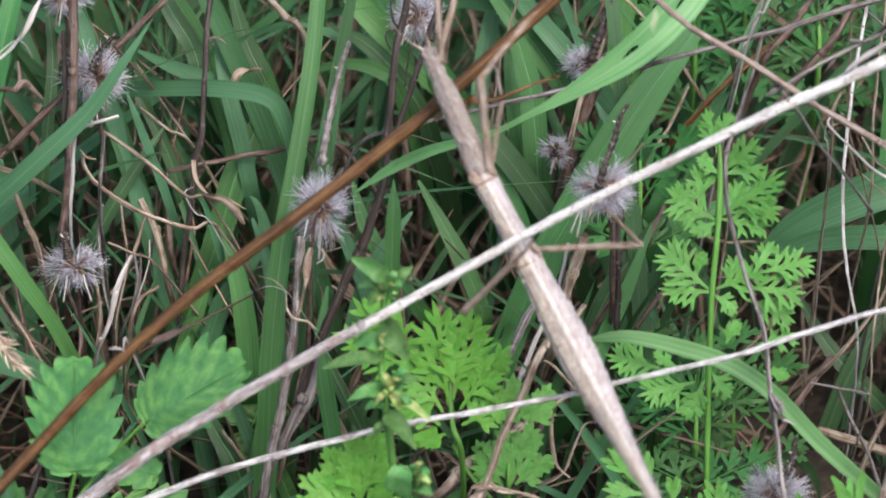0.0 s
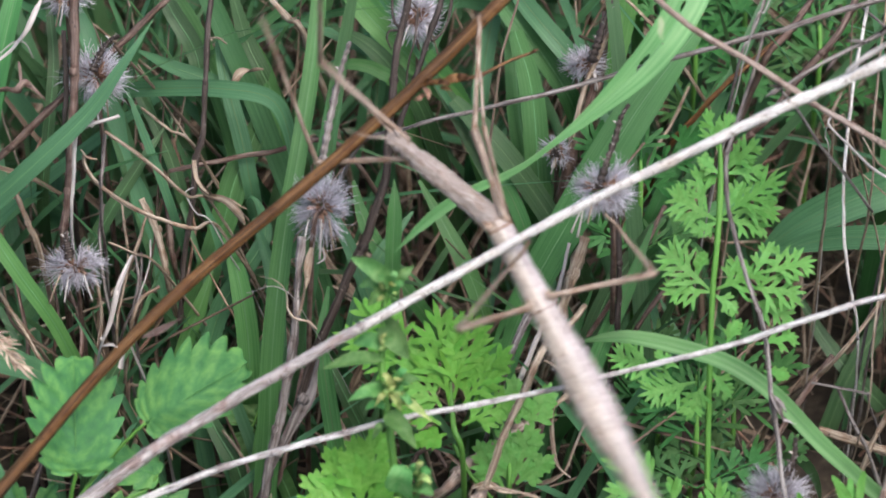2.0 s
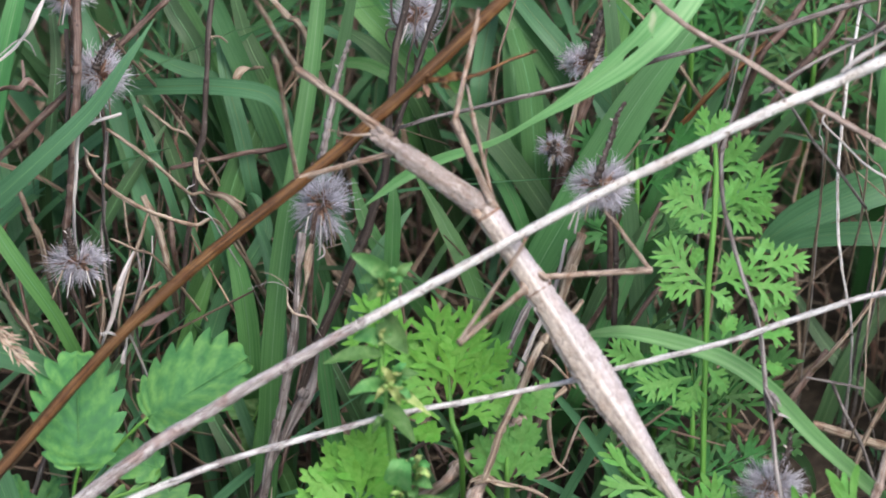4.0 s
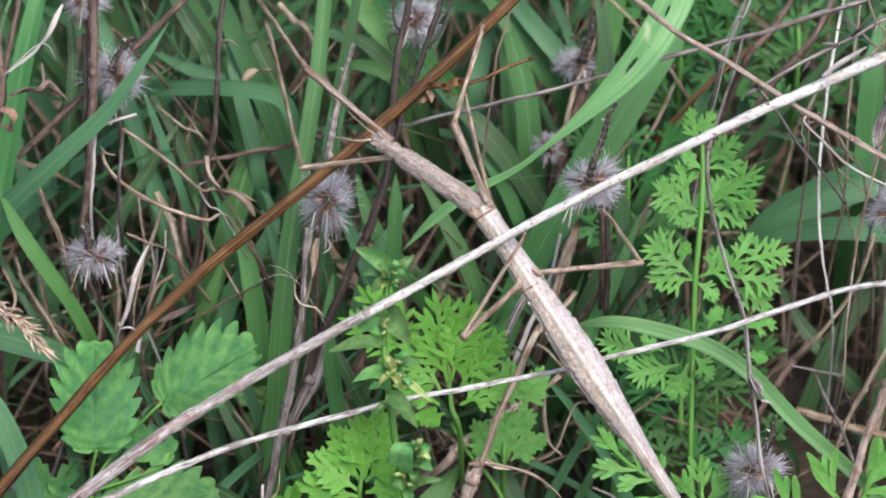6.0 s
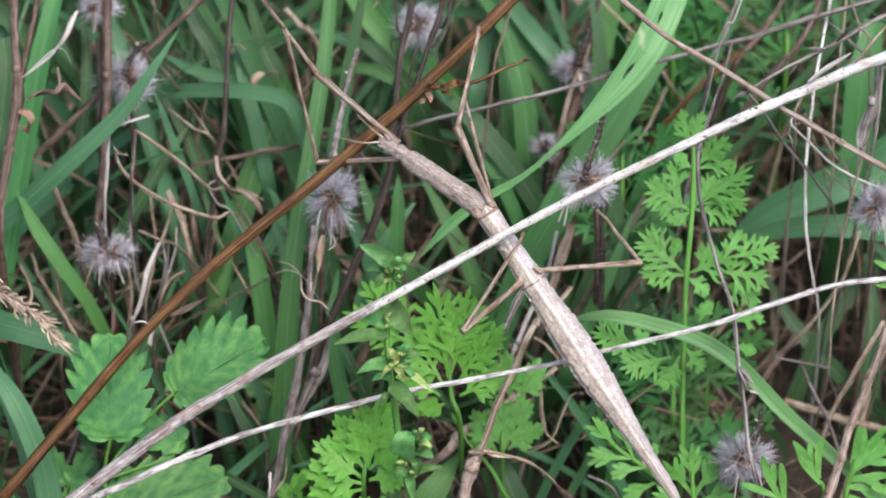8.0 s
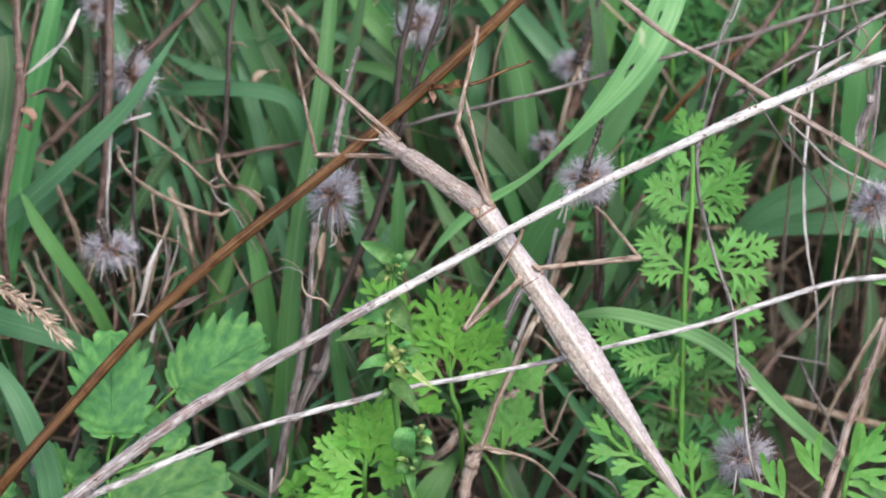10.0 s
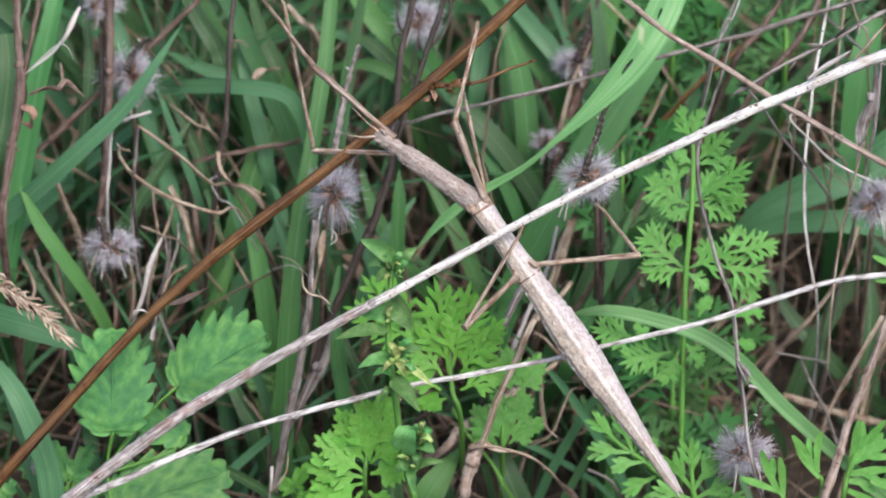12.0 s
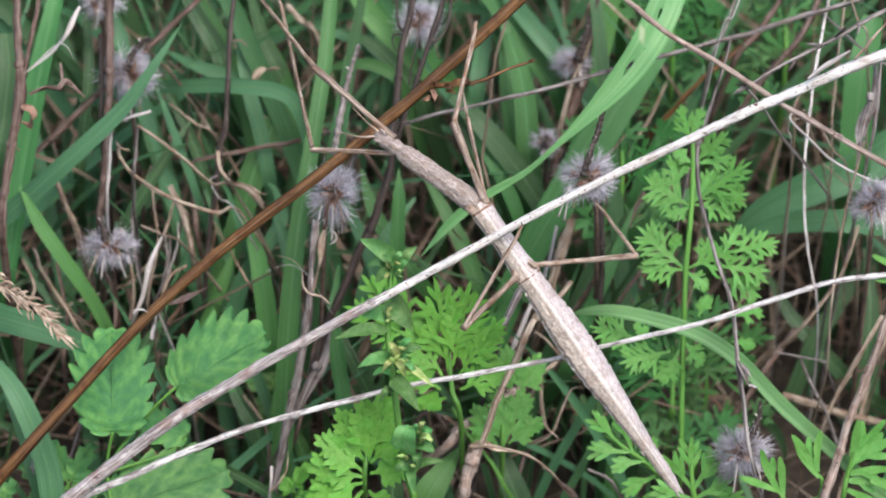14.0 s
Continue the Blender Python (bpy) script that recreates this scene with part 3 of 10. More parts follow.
doomed = [f for f in bm.faces if any(in_slit(f.calc_center_median(), *h) for h in slits)]
bmesh.ops.delete(bm, geom=doomed, context="FACES")
parts["blade_mesh"] = part("leaf", bm, M["grass_pale"], ob)
bm = bmesh.new()
tube(bm, [q + Vector((0, 0, 0.00005)) for q in loc([S(45.1, 58.7, -26.0), S(41.4, 46.6, -18.0), S(37.6, 38.2, -16.0), S(33.0, 31.5, -16.0), S(26.4, 24.3, -17.0), S(20.7, 18.9, -18.0), S(15.1, 14.1, -20.0), S(6.8, 9.2, -21.0)])], [0.12, 0.12, 0.12, 0.11, 0.1, 0.08, 0.07, 0.06], 5, 60, flat=0.5)
part("midrib", bm, M["midrib"], ob, "paler midrib")

# ---- single grass blades ----
def blade(pts, widths, material="grass", fold=0.2, twist=(0, 0), seed=0, label="long green grass blade arching through the clump"):
    pts = rooted(pts)
    widths = list(widths) + [widths[-1], widths[-1] * 0.8]
    ob = empty("grass_plant", Matrix.Translation(pts[-1]), label, "grass", "grass blades")
    pts = [p - pts[-1] for p in pts]
    n = max(16, 6 * len(pts))
    bm = bmesh.new()
    strip(bm, pts, widths, (0, -0.75, 0.65), n, fold, 0.14, twist, seed, 5, 0.15)
    part("blade", bm, M[material], ob)
    bm = bmesh.new()
    tube(bm, [p + TOWARD * 0.00006 for p in pts], [min(0.1, 0.03 + 0.02 * w) for w in widths], 5, n, flat=0.6)
    part("midrib", bm, M["midrib"], ob, "paler midrib")
    return ob


BLADES = [
    ([S(-48.2, 41.6, -24.0), S(-53.6, 33.5, -24.0), S(-59.6, 25.7, -26.0), S(-70.0, 16.4, -30.0), S(-80.5, 8.1, -38.0), S(-92.0, -1.0, -50.0)], [0.1, 1.8, 2.9, 3.4, 3.6, 3.6], "grass_teal"),
    ([S(-26.0, 15.4, -50.0), S(-27.0, 24.5, -46.0), S(-30.1, 29.5, -44.0), S(-38.3, 31.2, -46.0), S(-48.5, 31.6, -52.0), S(-59.3, 31.4, -62.0), S(-71.9, 28.5, -75.0)], [0.1, 2.4, 3.0, 3.0, 2.8, 2.8, 2.6], "grass_teal"),
    ([S(-20.9, 51.7, -42.0), S(-22.4, 35.5, -40.0), S(-24.8, 19.3, -38.0), S(-27.3, 4.4, -37.0), S(-29.1, -12.7, -38.0), S(-30.0, -27.8, -42.0), S(-31.4, -45.5, -48.0)], [2.4, 2.9, 3.0, 3.4, 3.8, 4.0, 4.0], "grass_fresh"),
    ([S(-30.8, 32.1, -58.0), S(-33.6, 23.3, -58.0), S(-36.9, 15.6, -58.0), S(-39.8, 5.6, -60.0), S(-43.2, -4.3, -62.0), S(-48.7, -20.1, -68.0)], [0.3, 3.8, 4.8, 4.8, 4.6, 4.4], "grass_fresh"),
    ([S(-8.3, 15.2, -34.0), S(-8.3, 9.7, -34.0), S(-8.6, 2.2, -36.0), S(-9.0, -6.3, -40.0), S(-9.7, -19.4, -48.0)], [0.1, 2.4, 2.7, 2.7, 2.6], "grass_fresh"),
    ([S(44.4, 41.7, -52.0), S(35.4, 30.0, -48.0), S(28.3, 19.1, -46.0), S(21.8, 8.2, -46.0), S(15.9, -2.6, -48.0), S(11.0, -14.6, -52.0), S(7.3, -28.6, -58.0)], [3.0, 6.4, 7.0, 6.6, 6.0, 5.6, 5.4], "grass_fresh"),
    ([S(8.6, 56.4, -70.0), S(15.2, 47.1, -66.0), S(21.8, 39.1, -64.0), S(29.7, 30.3, -66.0), S(36.8, 20.4, -72.0)], [2.0, 3.4, 3.8, 3.6, 3.2], "grass"),
    ([S(12.8, 56.0, -74.0), S(13.0, 42.0, -72.0), S(13.6, 29.4, -70.0), S(15.2, 19.2, -70.0), S(17.8, 6.9, -74.0)], [3.0, 3.8, 4.2, 4.4, 4.2], "grass_fresh"),
    ([S(1.8, 29.9, -58.0), S(8.4, 23.2, -56.0), S(16.1, 13.4, -58.0), S(22.9, 2.3, -62.0)], [2.5, 4.2, 4.2, 4.0], "grass"),
    ([S(-16.1, 52.7, -66.0), S(-11.6, 45.8, -64.0), S(-7.1, 40.2, -64.0), S(1.8, 31.6, -70.0)], [2.4, 4.6, 4.8, 4.4], "grass_fresh"),
    ([S(-20.4, 43.4, -62.0), S(-13.7, 40.0, -60.0), S(-8.2, 34.4, -60.0), S(-2.7, 25.8, -66.0)], [0.2, 2.6, 3.2, 3.2], "grass"),
    ([S(23.7, -12.1, -27.0), S(27.2, -11.4, -23.0), S(31.5, -11.3, -20.0), S(38.4, -12.7, -19.0), S(47.1, -15.6, -18.0), S(54.3, -20.5, -18.0), S(62.2, -28.7, -19.0), S(71.2, -36.7, -21.0), S(82.7, -46.9, -25.0)], [0.4, 1.6, 2.3, 2.7, 2.8, 2.8, 2.7, 2.5, 2.4], "grass_pale"),
    ([S(56.4, 1.8, -70.0), S(63.3, 7.4, -66.0), S(72.0, 11.8, -64.0), S(82.0, 15.7, -64.0), S(93.8, 21.4, -68.0)], [0.6, 5.2, 7.0, 7.6, 7.6], "grass"),
    ([S(58.6, 2.3, -64.0), S(66.2, 4.8, -62.0), S(74.9, 5.6, -60.0), S(86.2, 4.8, -62.0), S(98.3, 2.4, -68.0)], [0.4, 3.6, 4.4, 4.6, 4.6], "grass"),
    ([S(84.6, 45.7, -62.0), S(82.1, 34.4, -60.0), S(81.2, 23.4, -62.0), S(81.2, 12.4, -66.0)], [4.0, 6.0, 6.0, 6.0], "grass_fresh"),
    ([S(-60.2, -21.0, -32.0), S(-66.6, -17.7, -28.0), S(-73.8, -15.1, -27.0), S(-81.3, -13.0, -28.0), S(-90.9, -11.1, -36.0)], [0.4, 3.4, 4.8, 5.0, 5.0], "grass"),
    ([S(-83.3, -19.6, -20.0), S(-78.3, -25.7, -18.0), S(-74.7, -32.9, -18.0), S(-72.3, -40.2, -19.0), S(-71.1, -48.7, -22.0)], [2.0, 3.6, 4.2, 4.6, 4.6], "grass"),
    ([S(-73.0, 52.1, -46.0), S(-75.4, 41.1, -44.0), S(-77.6, 30.3, -44.0), S(-79.7, 19.6, -46.0), S(-82.4, 5.5, -48.0), S(-84.8, -8.6, -52.0)], [2.6, 3.8, 4.2, 4.2, 4.4, 4.4], "grass_fresh"),
    ([S(-79.7, 11.8, -36.0), S(-75.9, 4.9, -35.0), S(-71.7, -1.5, -36.0), S(-66.9, -9.0, -40.0), S(-63.4, -17.3, -48.0)], [0.6, 2.6, 2.8, 2.6, 2.6], "grass_bright"),
    ([S(-84.3, 41.5, -50.0), S(-83.5, 34.9, -48.0), S(-84.3, 26.2, -48.0), S(-85.4, 15.4, -50.0)], [4.5, 5.0, 5.0, 4.6], "grass"),
    ([S(-42.5, -16.5, -60.0), S(-39.1, -6.5, -58.0), S(-34.6, 0.1, -56.0), S(-31.3, 6.7, -56.0), S(-34.7, 12.3, -58.0)], [3.6, 3.6, 3.0, 2.4, 0.2], "grass"),
    ([S(-40.6, 0.1, -56.0), S(-42.8, -6.5, -56.0), S(-45.5, -13.1, -58.0), S(-48.2, -22.1, -62.0)], [0.3, 2.6, 3.0, 3.0], "grass_bright"),
    ([S(-47.4, -36.4, -24.0), S(-40.2, -40.7, -26.0), S(-33.1, -45.2, -30.0), S(-23.9, -52.2, -38.0)], [0.2, 1.6, 2.0, 2.0], "grass"),
    ([S(-20.1, -16.3, -52.0), S(-17.4, -21.8, -52.0), S(-14.7, -27.3, -54.0), S(-11.5, -35.3, -60.0)], [1.5, 2.4, 2.4, 2.4], "grass"),
    ([S(-51.6, 52.3, -62.0), S(-48.1, 45.5, -60.0), S(-44.2, 38.9, -60.0), S(-42.8, 31.3, -64.0)], [2.0, 3.2, 3.4, 3.4], "grass"),
    ([S(-38.5, 51.6, -66.0), S(-35.0, 40.2, -64.0), S(-31.7, 33.6, -64.0), S(-27.5, 23.7, -70.0)], [1.2, 3.2, 3.4, 3.2], "grass"),
    ([S(29.2, 30.9, -78.0), S(32.5, 43.3, -76.0), S(34.8, 54.7, -76.0)], [4.0, 4.2, 4.0], "grass_bright"),
    ([S(9.2, 46.7, -76.0), S(7.5, 37.6, -76.0), S(6.4, 27.5, -78.0)], [3.0, 3.4, 3.2], "grass"),
    ([S(3.3, -37.2, -36.0), S(0.1, -41.7, -33.0), S(-3.1, -46.9, -32.0), S(-5.2, -55.2, -36.0)], [0.5, 4.0, 6.0, 6.0], "grass_bright"),
    ([S(9.4, -35.3, -40.0), S(11.3, -40.5, -38.0), S(14.0, -46.9, -38.0), S(17.8, -55.8, -42.0)], [0.6, 4.0, 5.0, 5.0], "grass"),
    ([S(-15.4, -26.7, -40.0), S(-12.2, -34.1, -38.0), S(-10.0, -41.5, -38.0), S(-9.0, -51.5, -42.0)], [0.4, 3.0, 4.0, 4.0], "grass"),
    ([S(-42.7, -21.8, -54.0), S(-39.8, -28.3, -52.0), S(-36.0, -34.9, -52.0), S(-33.5, -43.9, -56.0)], [0.4, 2.8, 3.4, 3.4], "grass"),
    ([S(-59.5, 39.1, -64.0), S(-53.8, 30.1, -62.0), S(-48.8, 20.1, -62.0), S(-45.7, 9.1, -66.0)], [0.4, 1.8, 2.4, 2.4], "grass"),
    ([S(-70.9, 47.1, -66.0), S(-69.8, 36.9, -64.0), S(-70.7, 24.6, -64.0), S(-72.2, 12.5, -68.0)], [1.2, 2.0, 2.2, 2.2], "grass"),
    ([S(-49.2, 25.6, -60.0), S(-53.4, 18.9, -58.0), S(-59.0, 10.0, -58.0), S(-64.9, -1.0, -62.0)], [0.3, 2.0, 2.6, 2.6], "grass"),
    ([S(92.4, 4.7, -82.0), S(83.0, -6.7, -80.0), S(75.0, -19.3, -80.0), S(69.7, -32.1, -84.0)], [1.0, 3.0, 3.4, 3.4], "grass"),
    ([S(65.1, -3.3, -84.0), S(70.7, -13.6, -82.0), S(78.7, -22.8, -82.0), S(89.6, -32.2, -86.0)], [0.6, 2.8, 3.4, 3.4], "grass"),
    ([S(85.0, 0.1, -78.0), S(85.9, -11.2, -76.0), S(84.8, -23.7, -76.0), S(83.0, -36.5, -80.0)], [0.6, 2.8, 3.2, 3.2], "grass"),
    ([S(-38.8, 6.7, -54.0), S(-36.0, -1.0, -52.0), S(-34.3, -10.8, -52.0), S(-33.7, -21.9, -56.0)], [0.5, 3.2, 4.0, 4.0], "grass_bright"),
    ([S(-20.0, -3.1, -48.0), S(-21.0, -12.9, -46.0), S(-19.9, -22.6, -46.0), S(-17.9, -34.8, -50.0)], [0.5, 2.4, 3.0, 3.0], "grass_fresh"),
    ([S(23.8, -16.4, -58.0), S(29.3, -4.3, -56.0), S(33.7, 2.3, -56.0), S(40.4, 8.9, -58.0)], [3.0, 3.6, 3.2, 0.4], "grass"),
    ([S(-50.2, 51.6, -66.0), S(-45.6, 44.2, -64.0), S(-41.7, 35.8, -64.0), S(-37.9, 23.6, -66.0), S(-36.2, 13.6, -70.0)], [2.4, 3.6, 3.8, 3.4, 3.0], "grass_fresh"),
    ([S(-61.1, 30.2, -64.0), S(-57.7, 21.8, -62.0), S(-54.7, 12.9, -62.0), S(-52.8, 2.3, -66.0)], [0.6, 2.4, 2.8, 2.6], "grass_teal"),
    ([S(-55.3, 30.9, -52.0), S(-52.9, 24.7, -52.0), S(-49.8, 16.3, -54.0), S(-47.0, 6.8, -60.0)], [0.4, 1.4, 1.6, 1.6], "grass_teal"),
    ([S(-18.4, 51.8, -62.0), S(-14.3, 46.1, -60.0), S(-9.3, 40.9, -60.0), S(-2.7, 34.3, -62.0), S(5.2, 25.9, -68.0)], [2.6, 4.0, 4.2, 3.8, 3.2], "grass_bright"),
    ([S(-26.7, 44.4, -66.0), S(-18.3, 41.4, -64.0), S(-10.5, 37.1, -64.0), S(-5.5, 31.0, -68.0)], [0.5, 2.0, 2.4, 2.2], "grass_teal"),
    ([S(-24.7, 34.6, -58.0), S(-17.5, 36.1, -56.0), S(-11.4, 34.9, -56.0), S(-7.5, 30.2, -60.0)], [0.4, 1.8, 2.4, 2.2], "grass_fresh"),
    ([S(8.0, 51.9, -70.0), S(13.0, 45.0, -68.0), S(19.7, 36.0, -68.0), S(24.4, 27.2, -72.0)], [2.6, 4.0, 4.0, 3.6], "grass_fresh"),
    ([S(3.4, 27.8, -60.0), S(7.3, 21.1, -58.0), S(12.3, 12.3, -58.0), S(16.2, 2.3, -62.0)], [0.6, 2.4, 2.8, 2.6], "grass_fresh"),
    ([S(-2.7, 35.7, -62.0), S(1.8, 28.9, -60.0), S(7.3, 18.9, -60.0), S(13.5, 6.8, -64.0)], [1.2, 3.0, 3.4, 3.0], "grass"),
    ([S(12.9, 42.5, -64.0), S(15.7, 32.3, -62.0), S(16.8, 20.1, -62.0), S(17.4, 6.8, -66.0)], [2.8, 4.2, 4.6, 4.4], "grass_fresh"),
    ([S(60.5, 15.9, -72.0), S(52.5, 12.5, -70.0), S(43.5, 6.9, -70.0), S(35.8, 0.1, -74.0)], [1.0, 2.6, 2.8, 2.6], "grass_fresh"),
    ([S(51.8, 35.3, -76.0), S(46.6, 27.3, -74.0), S(41.5, 17.1, -74.0), S(37.2, 7.0, -78.0)], [0.6, 2.6, 3.0, 2.8], "grass_fresh"),
    ([S(36.6, 7.7, -50.0), S(32.2, -3.2, -48.0), S(27.8, -12.9, -48.0), S(23.6, -23.9, -52.0)], [0.5, 2.4, 3.0, 3.0], "grass_fresh"),
    ([S(46.2, -13.2, -62.0), S(42.2, -20.9, -60.0), S(40.5, -30.9, -60.0), S(39.7, -44.5, -64.0)], [1.4, 3.0, 3.4, 3.2], "grass"),
    ([S(-82.1, -21.0, -30.0), S(-80.3, -27.2, -28.0), S(-77.1, -35.6, -28.0), S(-74.2, -46.3, -30.0)], [0.6, 2.4, 3.4, 3.6], "grass_teal"),
    ([S(-53.3, -12.8, -44.0), S(-57.6, -19.3, -44.0), S(-60.5, -28.0, -46.0), S(-62.8, -39.3, -52.0)], [0.4, 1.8, 2.0, 2.0], "grass"),
    ([S(-54.1, 38.7, -60.0), S(-47.9, 35.7, -58.0), S(-40.2, 32.7, -58.0), S(-34.3, 27.3, -62.0)], [0.6, 2.4, 2.8, 2.6], "grass_teal"),
    ([S(-40.4, 44.3, -58.0), S(-38.3, 33.1, -56.0), S(-35.4, 22.1, -56.0), S(-33.5, 11.2, -60.0)], [0.8, 2.6, 3.0, 2.8], "grass_teal"),
    ([S(-35.1, 42.6, -66.0), S(-31.7, 34.7, -64.0), S(-29.5, 25.8, -66.0), S(-28.6, 15.9, -70.0)], [1.0, 3.0, 3.2, 3.0], "grass_fresh"),
    ([S(30.8, -24.4, -64.0), S(33.5, -31.0, -62.0), S(34.0, -39.9, -62.0), S(33.1, -50.2, -66.0)], [0.8, 3.0, 3.6, 3.4], "shade_dark_leaf"),
    ([S(-29.2, -19.8, -60.0), S(-31.4, -27.5, -58.0), S(-32.5, -37.4, -58.0), S(-33.2, -49.9, -62.0)], [0.8, 3.0, 3.6, 3.4], "grass_bright"),
    ([S(-34.9, -24.3, -62.0), S(-33.7, -30.9, -60.0), S(-29.2, -36.4, -60.0), S(-25.0, -44.5, -64.0)], [0.8, 2.6, 3.0, 3.0], "shade_dark_leaf"),
    ([S(-21.5, 13.3, -54.0), S(-17.1, 5.4, -52.0), S(-13.6, -3.2, -52.0), S(-10.3, -13.1, -56.0)], [0.6, 2.2, 2.6, 2.4], "grass_teal"),
    ([S(-5.4, 10.0, -56.0), S(-10.3, 3.4, -54.0), S(-14.2, -4.3, -54.0), S(-17.0, -14.2, -58.0)], [0.6, 2.4, 2.8, 2.6], "grass_teal"),
    ([S(-16.0, 15.6, -60.0), S(-13.7, 7.8, -58.0), S(-9.3, 0.1, -58.0), S(-2.7, -8.8, -62.0)], [0.6, 2.6, 3.0, 2.8], "grass_fresh"),
    ([S(-4.3, 15.6, -58.0), S(0.7, 6.7, -56.0), S(5.1, -2.1, -56.0), S(8.4, -12.1, -60.0)], [0.6, 2.6, 3.2, 3.0], "grass_fresh"),
    ([S(-33.5, 8.9, -56.0), S(-30.6, 1.2, -54.0), S(-29.0, -7.6, -54.0), S(-28.6, -18.7, -58.0)], [0.6, 2.4, 2.8, 2.6], "grass_teal"),
]
for k, (pts, widths, material) in enumerate(BLADES):
    blade(pts, widths, material, fold=0.1 + 0.25 * ((k * 7) % 5) / 5, twist=(-12 + (k * 31) % 25, 10 - (k * 17) % 30), seed=k)

# ---- loose stems, twigs and straws ----
def stem(name, pts, radii, material, label, category="plant stem", root=True, sides=7, knob=0.2, flute=0.0, seed=0, back=0.02):
    thin_by = 0.6 if material == "bleached" else 0.85
    if root:
        pts = rooted(pts, back)
        radii = list(radii) + [radii[-1], radii[-1]]
    bm = bmesh.new()
    if (category == "dry leaf" or name in ("dry_curl", "dead_leaf")) and max(radii) >= 0.3:
        strip(bm, pts, [max(r, 0.08) * 2.7 * thin_by for r in radii], (0.1, -0.7, 0.6), max(30, 12 * len(pts)), 0.8, 0.14, (-60 + (seed * 37) % 120, 140 + (seed * 53) % 240), seed, 5, 0.7)
    else:
        tube(bm, pts, [r * thin_by for r in radii], sides, max(28, 10 * len(pts)), knob + 0.15, flute, seed=seed, wander=0.22)
    ob = thing(name, bm, M[material], label, category, "dry stems")
    if root and len(pts) >= 6 and max(radii) >= 0.45:
        along = [Vector(q) for q in spline(pts, 60)]
        size = spline([(r * thin_by,) for r in radii], 60)
        for f in (14, 31):
            bm = bmesh.new()
            r = float(size[f][0])
            a, c = along[f], along[f + 1]
            d = (c - a).normalized() * r * 0.0009
            tube(bm, [a - d, a, a + d], [r * 0.98, r * 1.16, r * 0.98], sides, 7, 0.35, seed=seed + f)
            part("node", bm, M[material], ob)
    return ob


stem("straw", [S(25.8, 49.5, -5.0), S(31.9, 45.1, -6.0), S(40.0, 38.8, -6.0), S(51.2, 32.0, -7.0), S(59.9, 26.5, -8.0), S(68.7, 21.6, -9.0), S(80.1, 15.2, -12.0), S(93.5, 7.4, -24.0), S(105.5, -1.0, -45.0)], [0.56, 0.58, 0.6, 0.62, 0.64, 0.66, 0.68, 0.68, 0.66], "tan_stem", "smooth tan straw leaning through the clump", flute=0.1, seed=31)
stem("dead_weed", [S(95.9, 51.4, -26.0), S(82.2, 47.7, -27.0), S(66.8, 43.2, -28.0), S(53.1, 39.0, -28.0), S(38.5, 35.3, -29.0), S(22.8, 30.9, -30.0), S(5.9, 26.8, -32.0), S(-5.7, 24.1, -36.0), S(-15.6, 19.6, -46.0)], [0.6, 0.6, 0.55, 0.55, 0.5, 0.5, 0.45, 0.4, 0.4], "grey_straw", "long grey twig behind the stems", seed=32)
thin = stem("wiry_weed", [S(52.1, 38.1, -12.0), S(50.8, 32.8, -12.0), S(49.0, 27.7, -12.0), S(47.3, 22.4, -12.0), S(46.1, 18.3, -12.0), S(45.9, 15.2, -12.0), S(46.5, 9.8, -12.0), S(48.4, 2.1, -12.0), S(50.3, -4.2, -12.0), S(52.1, -10.1, -12.0), S(53.3, -19.3, -12.0), S(54.0, -26.4, -10.0), S(54.6, -32.9, -9.0), S(55.8, -38.5, -9.0), S(58.0, -46.9, -12.0)], [0.25, 0.34, 0.4, 0.43, 0.45, 0.45, 0.43, 0.42, 0.42, 0.42, 0.5, 0.52, 0.48, 0.45, 0.45], "grey_straw", "thin wiry grey-brown stem with a dry bract", seed=33)
for k, (a, b, w) in enumerate(((S(53.2, -20.3, -11.0), S(55.2, -25.1, -10.0), 1.2), (S(53.8, -20.8, -11.0), S(55.6, -23.3, -10.0), 0.9), (S(53.4, -21.3, -11.0), S(54.2, -26.4, -11.0), 0.7), (S(55.2, -24.5, -10.0), S(57.1, -25.3, -10.0), 0.5))):
    bm = bmesh.new()
    strip(bm, [a, (a + b) / 2 + TOWARD * 0.0008, b], [0.5, w, 0.15], (0, -0.5, 0.8), 8, 0.6, 0.15, (0, 50), k)
    part("bract", bm, M["grey_straw"] if k < 3 else M["bleached"], thin)
bud = stem("budded_twig", [S(96.3, 51.5, -16.0), S(87.7, 46.7, -14.0), S(80.1, 43.2, -12.0), S(73.0, 39.4, -11.0), S(65.8, 35.4, -10.0), S(59.1, 31.9, -10.0), S(54.4, 29.1, -10.0)], [0.5, 0.5, 0.48, 0.45, 0.42, 0.38, 0.36], "grey_straw", "fine grey twig with dried buds", root=False, knob=0.35, seed=34)
